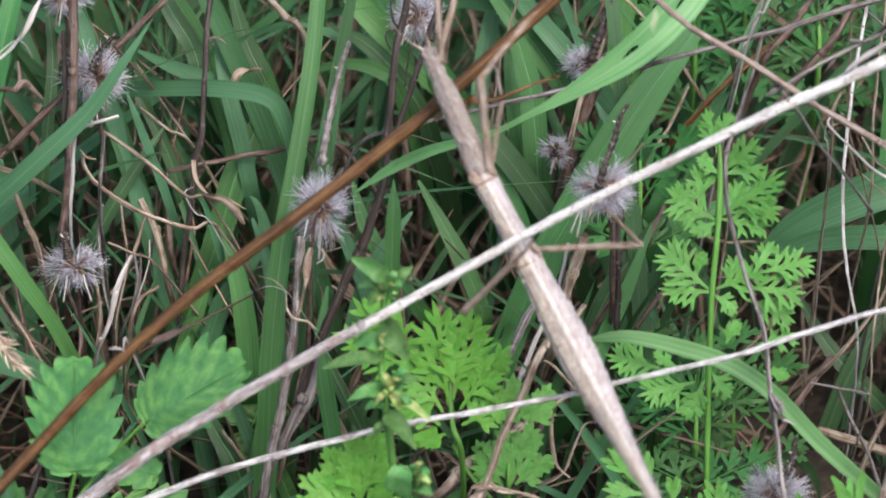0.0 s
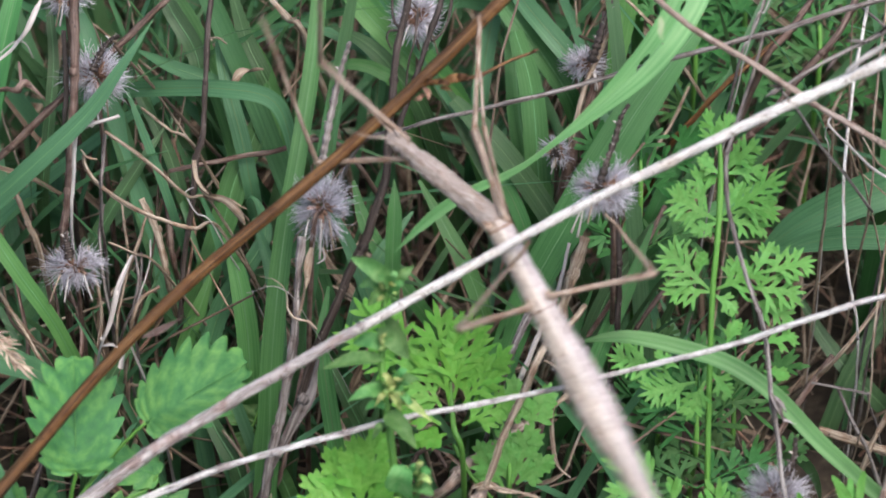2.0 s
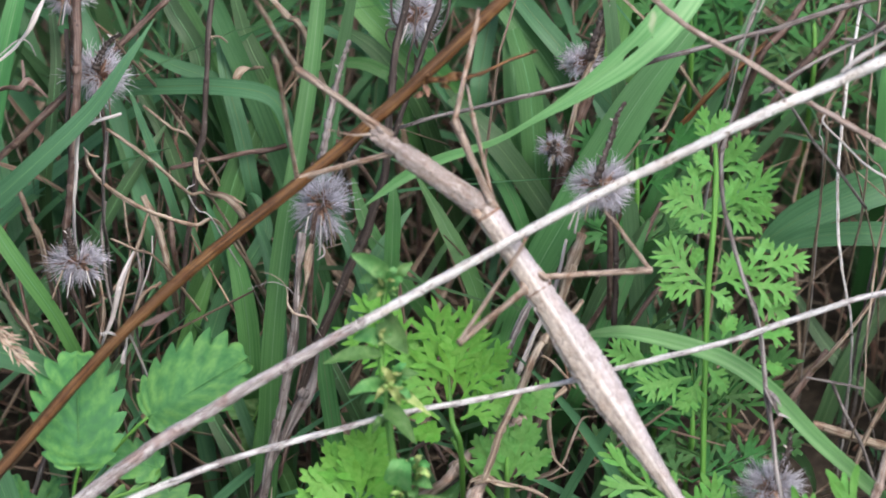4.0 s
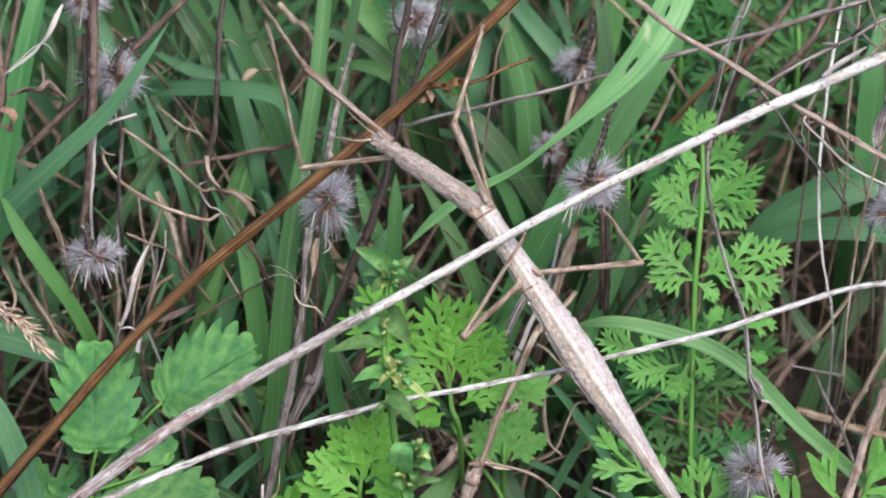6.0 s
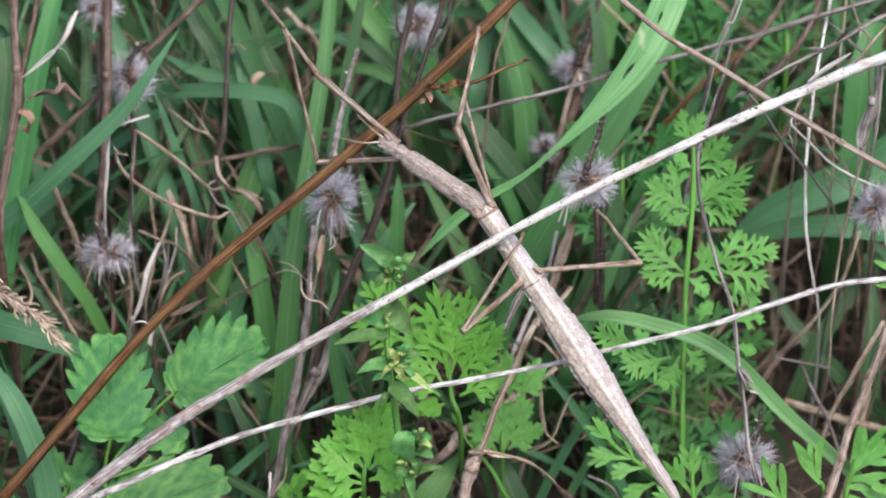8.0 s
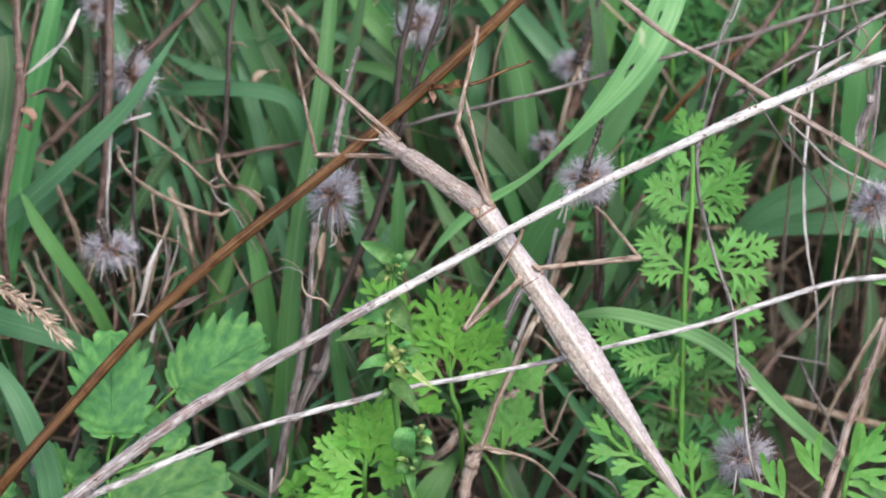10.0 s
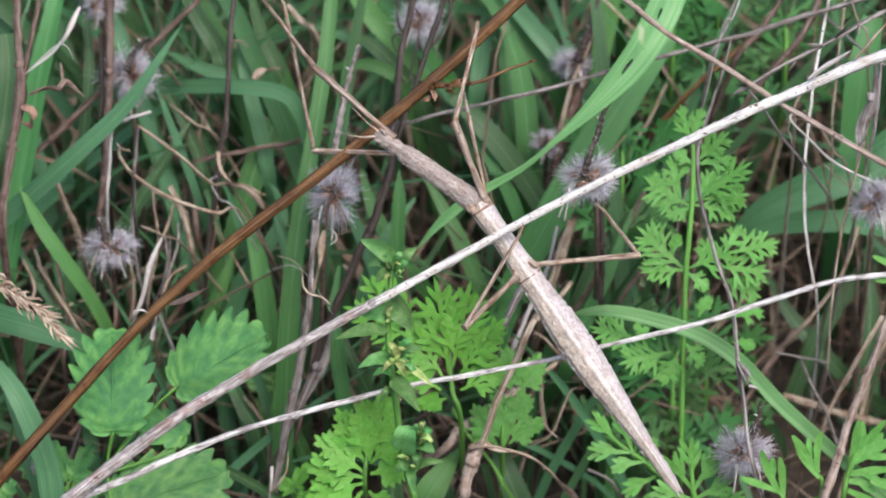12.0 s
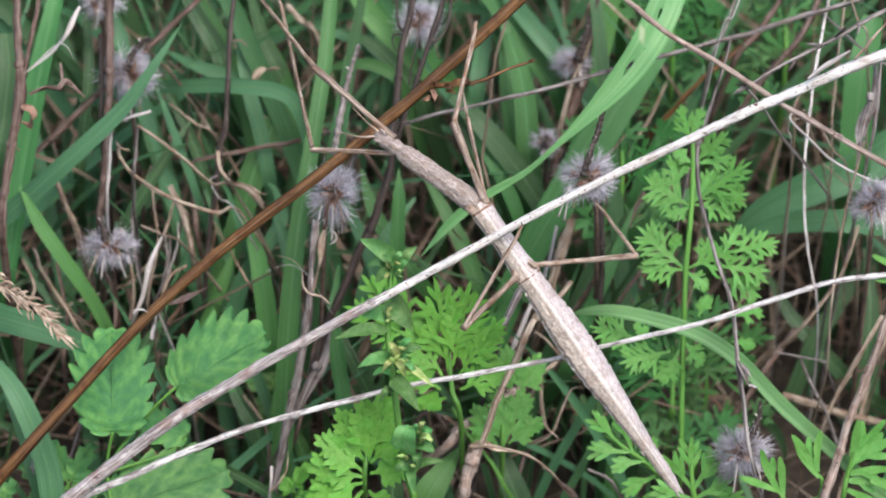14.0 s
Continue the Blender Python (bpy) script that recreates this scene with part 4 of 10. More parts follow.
for k, (a, b, w) in enumerate(((S(55.0, 29.6, -9.0), S(52.0, 27.7, -9.0), 1.1), (S(55.2, 29.4, -9.0), S(52.5, 29.5, -8.0), 0.6), (S(54.3, 28.8, -9.0), S(55.4, 29.9, -8.0), 0.8), (S(63.7, 34.2, -10.0), S(61.8, 31.8, -9.0), 0.9), (S(68.3, 36.7, -10.0), S(65.4, 36.9, -9.0), 0.8), (S(70.8, 38.2, -10.0), S(72.8, 40.3, -9.0), 0.7), (S(75.1, 40.4, -11.0), S(74.7, 38.6, -10.0), 0.6))):
    bm = bmesh.new()
    tube(bm, [a, (a + b) / 2 + TOWARD * 0.0004, b], [0.2, w * 0.42, 0.08], 6, 9, 0.4, seed=k)
    part("dry_bud", bm, M["dark_stem"] if k % 2 else M["grey_straw"], bud)
bm = bmesh.new()
tube(bm, [S(54.8, 28.8, -10.0), S(58.0, 25.7, -14.0), S(62.3, 20.3, -20.0), S(67.1, 15.8, -26.0), S(73.0, 9.7, -36.0)], [0.28, 0.28, 0.3, 0.3, 0.3], 6, 22, 0.2)
part("side_twig", bm, M["grey_straw"], bud)
stem("straw", [S(72.8, 50.7, -30.0), S(70.7, 40.1, -30.0), S(68.9, 28.6, -30.0), S(67.5, 15.9, -30.0), S(67.4, 5.4, -30.0), S(68.7, -3.1, -32.0), S(70.5, -11.1, -36.0)], [0.32, 0.34, 0.34, 0.32, 0.32, 0.3, 0.25], "pale_wood", "thin tan straw hanging among the blades", seed=35)
stem("straw", [S(76.7, 51.5, -40.0), S(75.2, 38.7, -40.0), S(74.2, 25.9, -42.0), S(74.0, 12.0, -46.0)], [0.25, 0.27, 0.27, 0.27], "straw", "thin tan straw standing among the blades", seed=36)
stem("straw", [S(77.5, 19.9, -22.0), S(74.9, 10.5, -22.0), S(72.7, -0.9, -23.0), S(71.6, -12.4, -24.0), S(71.0, -22.9, -26.0)], [0.18, 0.25, 0.25, 0.2, 0.2], "straw", "hair-thin tan straw among the grass", seed=37)
stem("straw", [S(80.2, -10.0, -4.0), S(77.8, -16.5, -4.0), S(75.1, -24.1, -5.0), S(72.6, -31.4, -6.0), S(70.3, -38.6, -7.0), S(67.5, -46.7, -9.0)], [0.75, 0.85, 0.9, 0.9, 0.95, 1.0], "tan_stem", "stout pinkish-tan dry stem", sides=10, seed=38)
stem("straw", [S(64.3, 25.4, -20.0), S(63.7, 23.7, -20.0), S(66.4, 20.8, -20.0), S(72.1, 15.9, -22.0), S(82.1, 11.6, -26.0), S(93.9, 7.6, -40.0)], [0.2, 0.3, 0.35, 0.38, 0.35, 0.3], "bleached", "curled bleached grass stalk", seed=39)
stem("straw", [S(66.1, 29.2, -22.0), S(65.3, 27.6, -22.0), S(64.5, 25.1, -22.0), S(65.3, 19.1, -30.0)], [0.25, 0.3, 0.3, 0.3], "straw", "short curled tan stalk", seed=40)
stem("straw", [S(70.9, 44.0, -32.0), S(74.6, 40.8, -32.0), S(80.2, 36.2, -34.0), S(87.5, 30.1, -40.0)], [0.3, 0.3, 0.3, 0.3], "grey_straw", "fine grey stalk among the grass", seed=41)
stem("straw", [S(23.7, -6.2, -27.0), S(19.9, -10.3, -22.0), S(16.6, -13.0, -17.0), S(13.4, -19.7, -16.0), S(10.7, -25.6, -16.0), S(7.6, -34.1, -17.0), S(6.4, -37.1, -18.0)], [0.6, 0.65, 0.7, 0.72, 0.7, 0.65, 0.6], "straw", "brown dry stem leaning behind the insect", sides=9, knob=0.25, seed=61)
stem("straw", [S(18.6, -22.1, -32.0), S(15.4, -25.2, -31.0), S(9.1, -29.6, -30.0), S(3.3, -34.0, -30.0), S(-0.8, -37.9, -31.0)], [0.9, 1.1, 1.3, 1.3, 1.0], "tan_stem", "thick pinkish-tan dry stalk lying low", sides=10, knob=0.3, seed=62)
stem("straw", [S(6.4, -35.8, -15.0), S(5.5, -37.7, -15.0), S(4.5, -41.1, -16.0), S(3.7, -46.4, -18.0)], [0.7, 1.3, 1.25, 1.1], "tan_stem", "split pinkish-tan dry sheath", sides=10, knob=0.4, seed=63)
stem("straw", [S(5.5, -36.2, -14.0), S(8.6, -35.7, -13.0), S(12.4, -36.5, -13.0), S(16.5, -38.2, -14.0), S(18.3, -39.5, -15.0)], [0.25, 0.3, 0.3, 0.28, 0.25], "straw", "thin curled tan stalk", root=False, seed=64)
stem("straw", [S(15.0, -6.1, -22.0), S(13.3, -9.3, -22.0), S(11.9, -12.6, -22.0), S(10.8, -15.7, -23.0)], [0.6, 0.75, 0.75, 0.6], "grey_straw", "pale grey stalk behind the insect", seed=65)
stem("straw", [S(56.0, 50.0, -34.0), S(54.2, 44.7, -34.0), S(52.3, 39.5, -36.0), S(50.5, 34.4, -40.0)], [0.3, 0.35, 0.35, 0.35], "grey_straw", "fine grey stalk among the grass", seed=42)
stem("straw", [S(74.2, 52.4, -50.0), S(69.3, 41.5, -50.0), S(61.9, 32.9, -52.0), S(55.7, 24.9, -56.0), S(46.4, 16.8, -64.0)], [0.7, 0.7, 0.7, 0.7, 0.7], "pink_stem", "brown dry stem deep in the clump", seed=43)
stem("straw", [S(61.6, 42.2, -60.0), S(52.7, 35.0, -60.0), S(45.7, 27.9, -62.0), S(39.9, 20.3, -68.0)], [0.6, 0.6, 0.6, 0.6], "brown_wood", "brown dry stem deep in the clump", seed=44)
stem("dead_leaf", [S(79.7, 36.6, -24.0), S(79.1, 29.3, -24.0), S(77.6, 23.1, -24.0), S(76.6, 14.8, -26.0)], [0.5, 0.9, 1.0, 0.3], "grey_straw", "shrivelled grey dead leaf", knob=0.6, seed=45)
stem("straw", [S(81.2, 34.6, -26.0), S(80.4, 26.3, -26.0), S(78.9, 15.9, -28.0)], [0.3, 0.5, 0.3], "grey_straw", "shrivelled grey dead leaf", knob=0.6, seed=46)
stem("straw", [S(62.4, -19.4, -34.0), S(67.5, -20.3, -34.0), S(71.7, -21.2, -36.0), S(72.8, -22.5, -38.0)], [0.25, 0.3, 0.3, 0.25], "grey_straw", "bent thin dead stalk", seed=47)
stem("straw", [S(67.1, -20.3, -36.0), S(70.1, -26.6, -38.0), S(73.0, -32.0, -40.0), S(75.6, -37.7, -44.0)], [0.35, 0.4, 0.4, 0.4], "grey_straw", "thin dead stalk among the grass", seed=48)
stem("straw", [S(83.2, -12.8, -40.0), S(77.8, -22.4, -40.0), S(73.8, -30.0, -42.0), S(71.0, -37.8, -46.0)], [0.5, 0.6, 0.6, 0.6], "straw", "tan dead stalk among the grass", seed=49)
stem("straw", [S(65.7, -28.3, -52.0), S(71.7, -30.0, -52.0), S(78.5, -32.2, -54.0), S(85.7, -34.1, -58.0)], [0.9, 1.0, 1.0, 0.9], "straw", "flattened tan dead stalk", seed=50)
stem("straw", [S(68.8, -15.3, -55.0), S(63.8, -21.9, -55.0), S(58.0, -30.8, -57.0), S(54.0, -37.7, -62.0)], [0.7, 0.7, 0.7, 0.7], "pink_stem", "brown dry stem deep in the clump", seed=51)

# dark weathered stalks
stem("dead_weed", [S(-39.1, 51.7, -42.0), S(-40.4, 43.1, -42.0), S(-40.9, 33.4, -42.0), S(-41.4, 23.3, -43.0), S(-42.8, 18.4, -44.0), S(-43.7, 10.9, -46.0), S(-45.1, 1.7, -50.0), S(-46.4, -8.7, -56.0)], [0.6, 0.6, 0.6, 0.62, 0.75, 0.6, 0.62, 0.65], "dark_stem", "dark upright weathered stalk", seed=52)
stem("dry_curl", [S(-40.1, 39.6, -41.0), S(-38.5, 39.5, -40.0), S(-37.1, 38.5, -40.0)], [0.15, 0.25, 0.2], "straw", "small pale dry curl on a stalk", "dry leaf", root=False, seed=53)
stem("dead_weed", [S(-4.1, 51.6, -28.0), S(-5.9, 44.2, -28.0), S(-7.6, 36.9, -28.0), S(-8.4, 30.6, -28.0), S(-9.2, 23.2, -29.0), S(-9.9, 14.9, -30.0), S(-12.9, 5.4, -32.0), S(-15.3, 0.6, -33.0), S(-18.9, -7.9, -36.0), S(-22.7, -17.0, -40.0), S(-25.9, -28.0, -46.0)], [0.7, 0.72, 0.72, 0.8, 0.8, 0.85, 0.95, 0.9, 0.95, 0.95, 0.95], "dark_stem", "dark branching weathered stalk", sides=8, seed=54)
stem("dead_weed", [S(0.8, 51.7, -30.0), S(-0.4, 44.4, -30.0), S(-2.0, 40.1, -30.0), S(-3.6, 35.4, -30.0), S(-5.5, 29.1, -30.0), S(-7.6, 23.3, -30.0), S(-9.5, 18.1, -31.0)], [0.5, 0.6, 0.65, 0.6, 0.65, 0.65, 0.65], "dark_stem", "dark side branch of a weathered stalk", root=False, seed=55)
stem("dead_weed", [S(1.7, 50.8, -31.0), S(1.3, 44.4, -31.0), S(0.1, 40.2, -31.0), S(-2.0, 38.3, -30.0)], [0.3, 0.32, 0.32, 0.3], "dark_stem", "thin dark side branch", root=False, seed=56)
stem("dead_weed", [S(-8.6, 50.6, -29.0), S(-8.5, 44.3, -29.0), S(-8.2, 41.6, -28.5), S(-7.1, 40.2, -28.0)], [0.25, 0.28, 0.28, 0.3], "dark_stem", "thin dark side branch", root=False, seed=57)
stem("dead_weed", [S(-7.1, 40.0, -28.0), S(-9.0, 39.8, -27.5), S(-9.4, 38.4, -27.5), S(-8.6, 36.7, -28.0)], [0.25, 0.25, 0.22, 0.15], "dark_stem", "dark curled tendril among the grass", root=False, seed=58)
stem("dead_weed", [S(-5.1, 44.7, -28.0), S(-4.2, 43.1, -27.0), S(-4.6, 38.9, -27.0), S(-5.7, 34.8, -28.0), S(-6.2, 30.6, -29.0)], [0.2, 0.25, 0.25, 0.22, 0.2], "dark_stem", "dark curled tendril among the grass", root=False, seed=59)
stem("dead_weed", [S(-45.8, 49.9, -52.0), S(-55.6, 40.3, -52.0), S(-62.8, 33.5, -52.0), S(-69.5, 27.7, -54.0), S(-79.9, 18.3, -58.0), S(-89.9, 10.2, -66.0)], [0.7, 0.75, 0.75, 0.75, 0.75, 0.75], "pink_stem", "brown slanting weathered stalk", seed=60)
stem("dead_weed", [S(-77.6, 49.7, -18.0), S(-77.8, 40.4, -18.0), S(-77.4, 33.1, -18.0), S(-77.3, 28.5, -18.0), S(-78.6, 20.8, -19.0), S(-80.1, 12.6, -21.0), S(-81.4, 2.2, -25.0)], [0.85, 0.85, 0.9, 1.25, 1.0, 0.95, 0.95], "pink_stem", "pinkish-brown jointed stalk among the grass", sides=9, seed=61)
stem("dead_weed", [S(-73.1, 49.7, -18.0), S(-74.1, 43.5, -18.0), S(-75.4, 37.8, -18.0), S(-76.5, 32.6, -18.0), S(-77.2, 29.0, -18.0)], [0.55, 0.55, 0.5, 0.5, 0.5], "pink_stem", "pinkish-brown forked branch among the grass", root=False, seed=62)
stem("dead_weed", [S(-76.3, 32.0, -17.0), S(-73.1, 35.1, -17.0), S(-70.6, 37.3, -18.0), S(-68.7, 37.1, -18.0), S(-67.7, 34.8, -20.0)], [0.15, 0.18, 0.2, 0.18, 0.12], "bleached", "fine pale tendril among the grass", root=False, seed=63)
stem("dry_curl", [S(-76.1, 28.4, -22.0), S(-72.7, 29.4, -22.0), S(-70.1, 29.2, -22.0), S(-70.1, 31.9, -24.0), S(-70.8, 34.6, -26.0)], [0.2, 0.7, 0.6, 0.4, 0.15], "pink_stem", "shrivelled pinkish dry leaf", "dry leaf", root=False, knob=0.6, seed=64)
stem("dry_curl", [S(-76.7, 26.4, -17.0), S(-75.0, 24.8, -16.0), S(-75.8, 22.6, -17.0), S(-77.2, 23.3, -18.0)], [0.4, 0.8, 0.6, 0.2], "husk", "shrivelled pinkish dry leaf", "dry leaf", root=False, knob=0.5, seed=65)
stem("dead_weed", [S(-63.4, 51.5, -40.0), S(-63.2, 40.8, -40.0), S(-63.4, 30.1, -40.0), S(-63.9, 19.4, -40.0), S(-64.6, 10.8, -41.0), S(-65.6, 4.4, -44.0)], [1.0, 0.95, 0.9, 0.85, 0.8, 0.8], "pink_stem", "upright dull brown dry stalk", sides=9, seed=66)
stem("dead_weed", [S(-65.2, 41.0, -42.0), S(-64.9, 30.2, -42.0), S(-65.2, 21.7, -44.0)], [0.5, 0.6, 0.6], "dark_stem", "upright dark dry stalk", seed=67)
stem("straw", [S(-54.6, 25.6, -30.0), S(-57.2, 24.7, -29.0), S(-59.9, 23.6, -29.0), S(-61.8, 21.9, -30.0), S(-62.7, 15.0, -34.0), S(-63.7, 6.5, -40.0)], [0.45, 0.55, 0.5, 0.6, 0.5, 0.45], "bleached", "bleached hooked straw tip", "plant stem", seed=68)
stem("straw", [S(-57.4, 23.2, -34.0), S(-52.9, 20.1, -34.0), S(-47.6, 16.0, -34.0), S(-43.5, 12.3, -36.0), S(-39.0, 10.3, -40.0)], [0.35, 0.4, 0.38, 0.35, 0.3], "straw", "thin slanting tan straw", seed=69)
stem("straw", [S(-57.5, 23.0, -36.0), S(-58.0, 18.2, -37.0), S(-58.7, 11.9, -40.0)], [0.35, 0.38, 0.38], "grey_straw", "thin tan straw among the grass", seed=70)
stem("straw", [S(-61.3, 19.9, -38.0), S(-60.9, 17.2, -38.0), S(-58.1, 13.8, -38.0), S(-52.8, 10.3, -38.0), S(-47.5, 8.1, -39.0), S(-42.8, 6.8, -40.0), S(-38.2, 6.4, -44.0)], [0.3, 0.45, 0.45, 0.5, 0.42, 0.4, 0.35], "straw", "kinked tan straw among the grass", seed=71)
stem("straw", [S(-61.8, 20.4, -38.0), S(-60.7, 19.1, -37.0), S(-59.2, 18.8, -38.0)], [0.2, 0.25, 0.15], "straw", "small dry curl among the grass", "dry leaf", root=False, seed=72)
stem("dry_curl", [S(-42.6, 18.5, -38.0), S(-42.2, 15.0, -37.0), S(-40.3, 12.3, -36.0), S(-37.7, 11.3, -36.0), S(-35.0, 9.2, -36.0), S(-33.7, 7.6, -37.0)], [0.3, 0.45, 0.6, 0.8, 0.7, 0.2], "straw", "twisted tan dry leaf", "dry leaf", root=False, knob=0.5, seed=73)
stem("dry_curl", [S(-39.9, 11.9, -38.0), S(-36.7, 11.6, -38.0), S(-33.7, 10.3, -40.0)], [0.2, 0.3, 0.1], "straw", "twisted tan dry leaf", "dry leaf", root=False, knob=0.5, seed=74)
stem("straw", [S(-74.0, 13.1, -46.0), S(-72.4, 8.8, -46.0), S(-70.5, 3.9, -48.0), S(-69.5, -3.2, -54.0)], [0.5, 0.6, 0.6, 0.55], "straw", "tan broken straw among the grass", seed=75)
stem("straw", [S(-51.3, 9.9, -46.0), S(-52.9, 4.4, -46.0), S(-54.6, 0.1, -47.0), S(-56.2, -4.2, -50.0)], [0.25, 0.4, 0.45, 0.4], "straw", "yellowish straw among the grass", seed=76)
stem("straw", [S(-52.7, 12.1, -50.0), S(-50.3, 7.7, -50.0), S(-48.9, 2.3, -50.0), S(-48.1, -3.2, -54.0)], [0.7, 0.8, 0.8, 0.7], "straw", "broad tan dead leaf stalk", seed=77)
stem("straw", [S(-53.0, 2.2, -38.0), S(-55.4, -3.1, -38.0), S(-57.1, -8.5, -39.0), S(-59.4, -14.9, -42.0)], [0.3, 0.6, 0.65, 0.5], "bleached", "pale papery dead leaf", "dry leaf", seed=78)
stem("straw", [S(-54.4, -16.8, -30.0), S(-53.6, -14.6, -30.0), S(-52.8, -12.6, -32.0)], [0.5, 0.6, 0.4], "bleached", "pale papery dead leaf", "dry leaf", seed=79)
stem("straw", [S(-53.1, 2.3, -42.0), S(-52.5, -2.0, -42.0), S(-53.4, -6.4, -43.0), S(-53.5, -10.7, -46.0)], [0.3, 0.35, 0.35, 0.3], "grey_straw", "thin dead stalk among the grass", seed=80)
stem("straw", [S(-78.1, 0.1, -44.0), S(-76.0, -5.3, -44.0), S(-72.8, -9.6, -45.0), S(-69.1, -16.2, -50.0)], [0.4, 0.45, 0.45, 0.4], "straw", "curved tan dead stalk", seed=81)
stem("straw", [S(-79.5, -26.0, -24.0), S(-77.6, -31.2, -24.0), S(-76.2, -36.5, -25.0), S(-76.3, -43.1, -30.0)], [0.4, 0.6, 0.6, 0.5], "bleached", "pale folded dead leaf", "dry leaf", seed=82)
stem("straw", [S(-68.0, -31.8, -36.0), S(-69.6, -37.2, -36.0), S(-71.5, -43.2, -38.0)], [0.5, 0.55, 0.5], "grey_straw", "grey dead stalk among the grass", seed=83)

# brown and tan straws standing between the blades
for k, (pts, r, material) in enumerate((
        ([S(-52.6, 28.0, -48.0), S(-47.7, 24.2, -48.0), S(-42.7, 20.2, -50.0)], 0.3, "straw"), ([S(-64.4, 47.2, -60.0), S(-62.3, 42.2, -60.0), S(-60.5, 36.8, -62.0)], 0.75, "pink_stem"),
        ([S(-30.5, 47.8, -58.0), S(-27.5, 44.3, -58.0), S(-24.3, 40.5, -60.0)], 0.75, "straw"), ([S(-48.2, 17.1, -54.0), S(-39.9, 18.8, -54.0), S(-31.2, 20.3, -54.0), S(-18.1, 21.5, -56.0)], 0.55, "pink_stem"),
        ([S(29.0, 45.5, -60.0), S(27.6, 34.3, -58.0), S(23.9, 23.9, -58.0), S(21.5, 14.5, -60.0)], 1.25, "pink_stem"), ([S(29.3, 41.9, -56.0), S(25.1, 32.0, -56.0), S(22.2, 20.0, -58.0)], 0.6, "straw"),
        ([S(-77.3, -2.6, -42.0), S(-72.7, -10.1, -42.0), S(-67.9, -18.2, -44.0)], 0.4, "straw"), ([S(-76.4, -3.1, -46.0), S(-74.2, -9.6, -44.0), S(-66.5, -15.6, -46.0)], 0.35, "litter"), ([S(-74.3, -1.5, -48.0), S(-72.3, -12.9, -48.0), S(-73.2, -21.7, -50.0)], 0.45, "pink_stem"),
        ([S(-79.8, -2.0, -40.0), S(-77.6, -7.4, -40.0), S(-79.5, -12.8, -42.0)], 0.4, "straw"), ([S(-70.2, 4.5, -50.0), S(-67.4, -6.4, -50.0), S(-68.2, -16.3, -52.0)], 0.3, "pink_stem"), ([S(-61.5, 3.9, -46.0), S(-59.3, -7.5, -46.0), S(-60.6, -17.3, -48.0)], 0.35, "straw"),
        ([S(-57.6, 4.4, -44.0), S(-53.2, 2.5, -43.0), S(-48.8, -0.1, -44.0)], 0.3, "straw"), ([S(-52.4, 2.8, -46.0), S(-52.8, -4.2, -46.0), S(-55.8, -11.3, -48.0)], 0.3, "grey_straw"), ([S(-50.6, 5.0, -44.0), S(-50.8, 0.5, -44.0), S(-53.5, -8.6, -46.0)], 0.22, "bleached"),
        ([S(-59.1, 11.0, -48.0), S(-59.7, 4.5, -48.0), S(-58.0, -8.6, -50.0)], 0.35, "grey_straw"), ([S(-55.5, 12.0, -44.0), S(-54.6, 1.2, -44.0), S(-56.5, -10.7, -46.0)], 0.28, "straw"), ([S(-48.7, -3.1, -40.0), S(-51.8, -5.2, -39.0), S(-53.6, -10.6, -41.0)], 0.4, "straw"),
        ([S(-42.8, 14.0, -40.0), S(-44.1, 12.9, -39.0), S(-42.4, 9.5, -40.0), S(-39.1, 6.6, -42.0)], 0.22, "bleached"), ([S(-33.1, -4.1, -30.0), S(-27.8, -3.1, -29.0), S(-23.6, -7.3, -30.0)], 0.1, "bleached"),
        ([S(44.3, 32.6, -66.0), S(40.8, 25.8, -64.0), S(36.5, 18.6, -66.0)], 0.4, "straw"), ([S(42.1, 0.1, -50.0), S(36.6, -6.4, -50.0), S(32.5, -13.1, -54.0)], 0.55, "pink_stem"),
        ([S(80.2, 4.5, -50.0), S(75.9, -6.4, -50.0), S(67.4, -17.4, -52.0)], 0.45, "straw"), 
         ([S(19.0, -21.5, -44.0), S(15.8, -30.1, -44.0), S(10.4, -38.9, -46.0)], 0.7, "pink_stem"),
        ([S(12.6, -17.3, -48.0), S(18.0, -16.2, -48.0), S(23.5, -21.7, -50.0)], 0.3, "straw"), ([S(-24.2, -17.2, -44.0), S(-25.8, -25.8, -44.0), S(-28.6, -36.7, -46.0)], 0.5, "pink_stem"), ([S(-38.6, -28.2, -50.0), S(-34.2, -34.8, -50.0), S(-33.2, -44.7, -52.0)], 0.4, "straw"),
        ([S(54.1, 46.2, -14.0), S(52.5, 42.1, -14.0), S(50.4, 38.0, -16.0)], 0.22, "bleached"), ([S(75.3, 47.2, -26.0), S(77.0, 42.0, -26.0), S(79.0, 36.7, -28.0)], 0.25, "straw"), ([S(66.8, 50.1, -62.0), S(61.6, 42.2, -60.0), S(56.9, 35.7, -62.0)], 0.75, "pink_stem"),
        ([S(64.5, 23.9, -34.0), S(66.8, 24.3, -33.0), S(68.8, 23.9, -34.0)], 0.2, "straw"), ([S(71.9, 22.6, -40.0), S(74.4, 18.3, -40.0), S(77.0, 14.1, -42.0)], 0.25, "straw"), 
        ([S(-53.6, 22.3, -60.0), S(-49.2, 12.3, -60.0), S(-48.0, 1.2, -62.0)], 0.7, "pink_stem"), ([S(-66.0, -3.2, -52.0), S(-63.3, -10.8, -52.0), S(-64.1, -19.6, -54.0)], 0.5, "pink_stem"),
        ([S(65.4, 24.9, -34.0), S(65.1, 22.5, -36.0), S(65.8, 18.3, -38.0)], 0.18, "bleached"))):
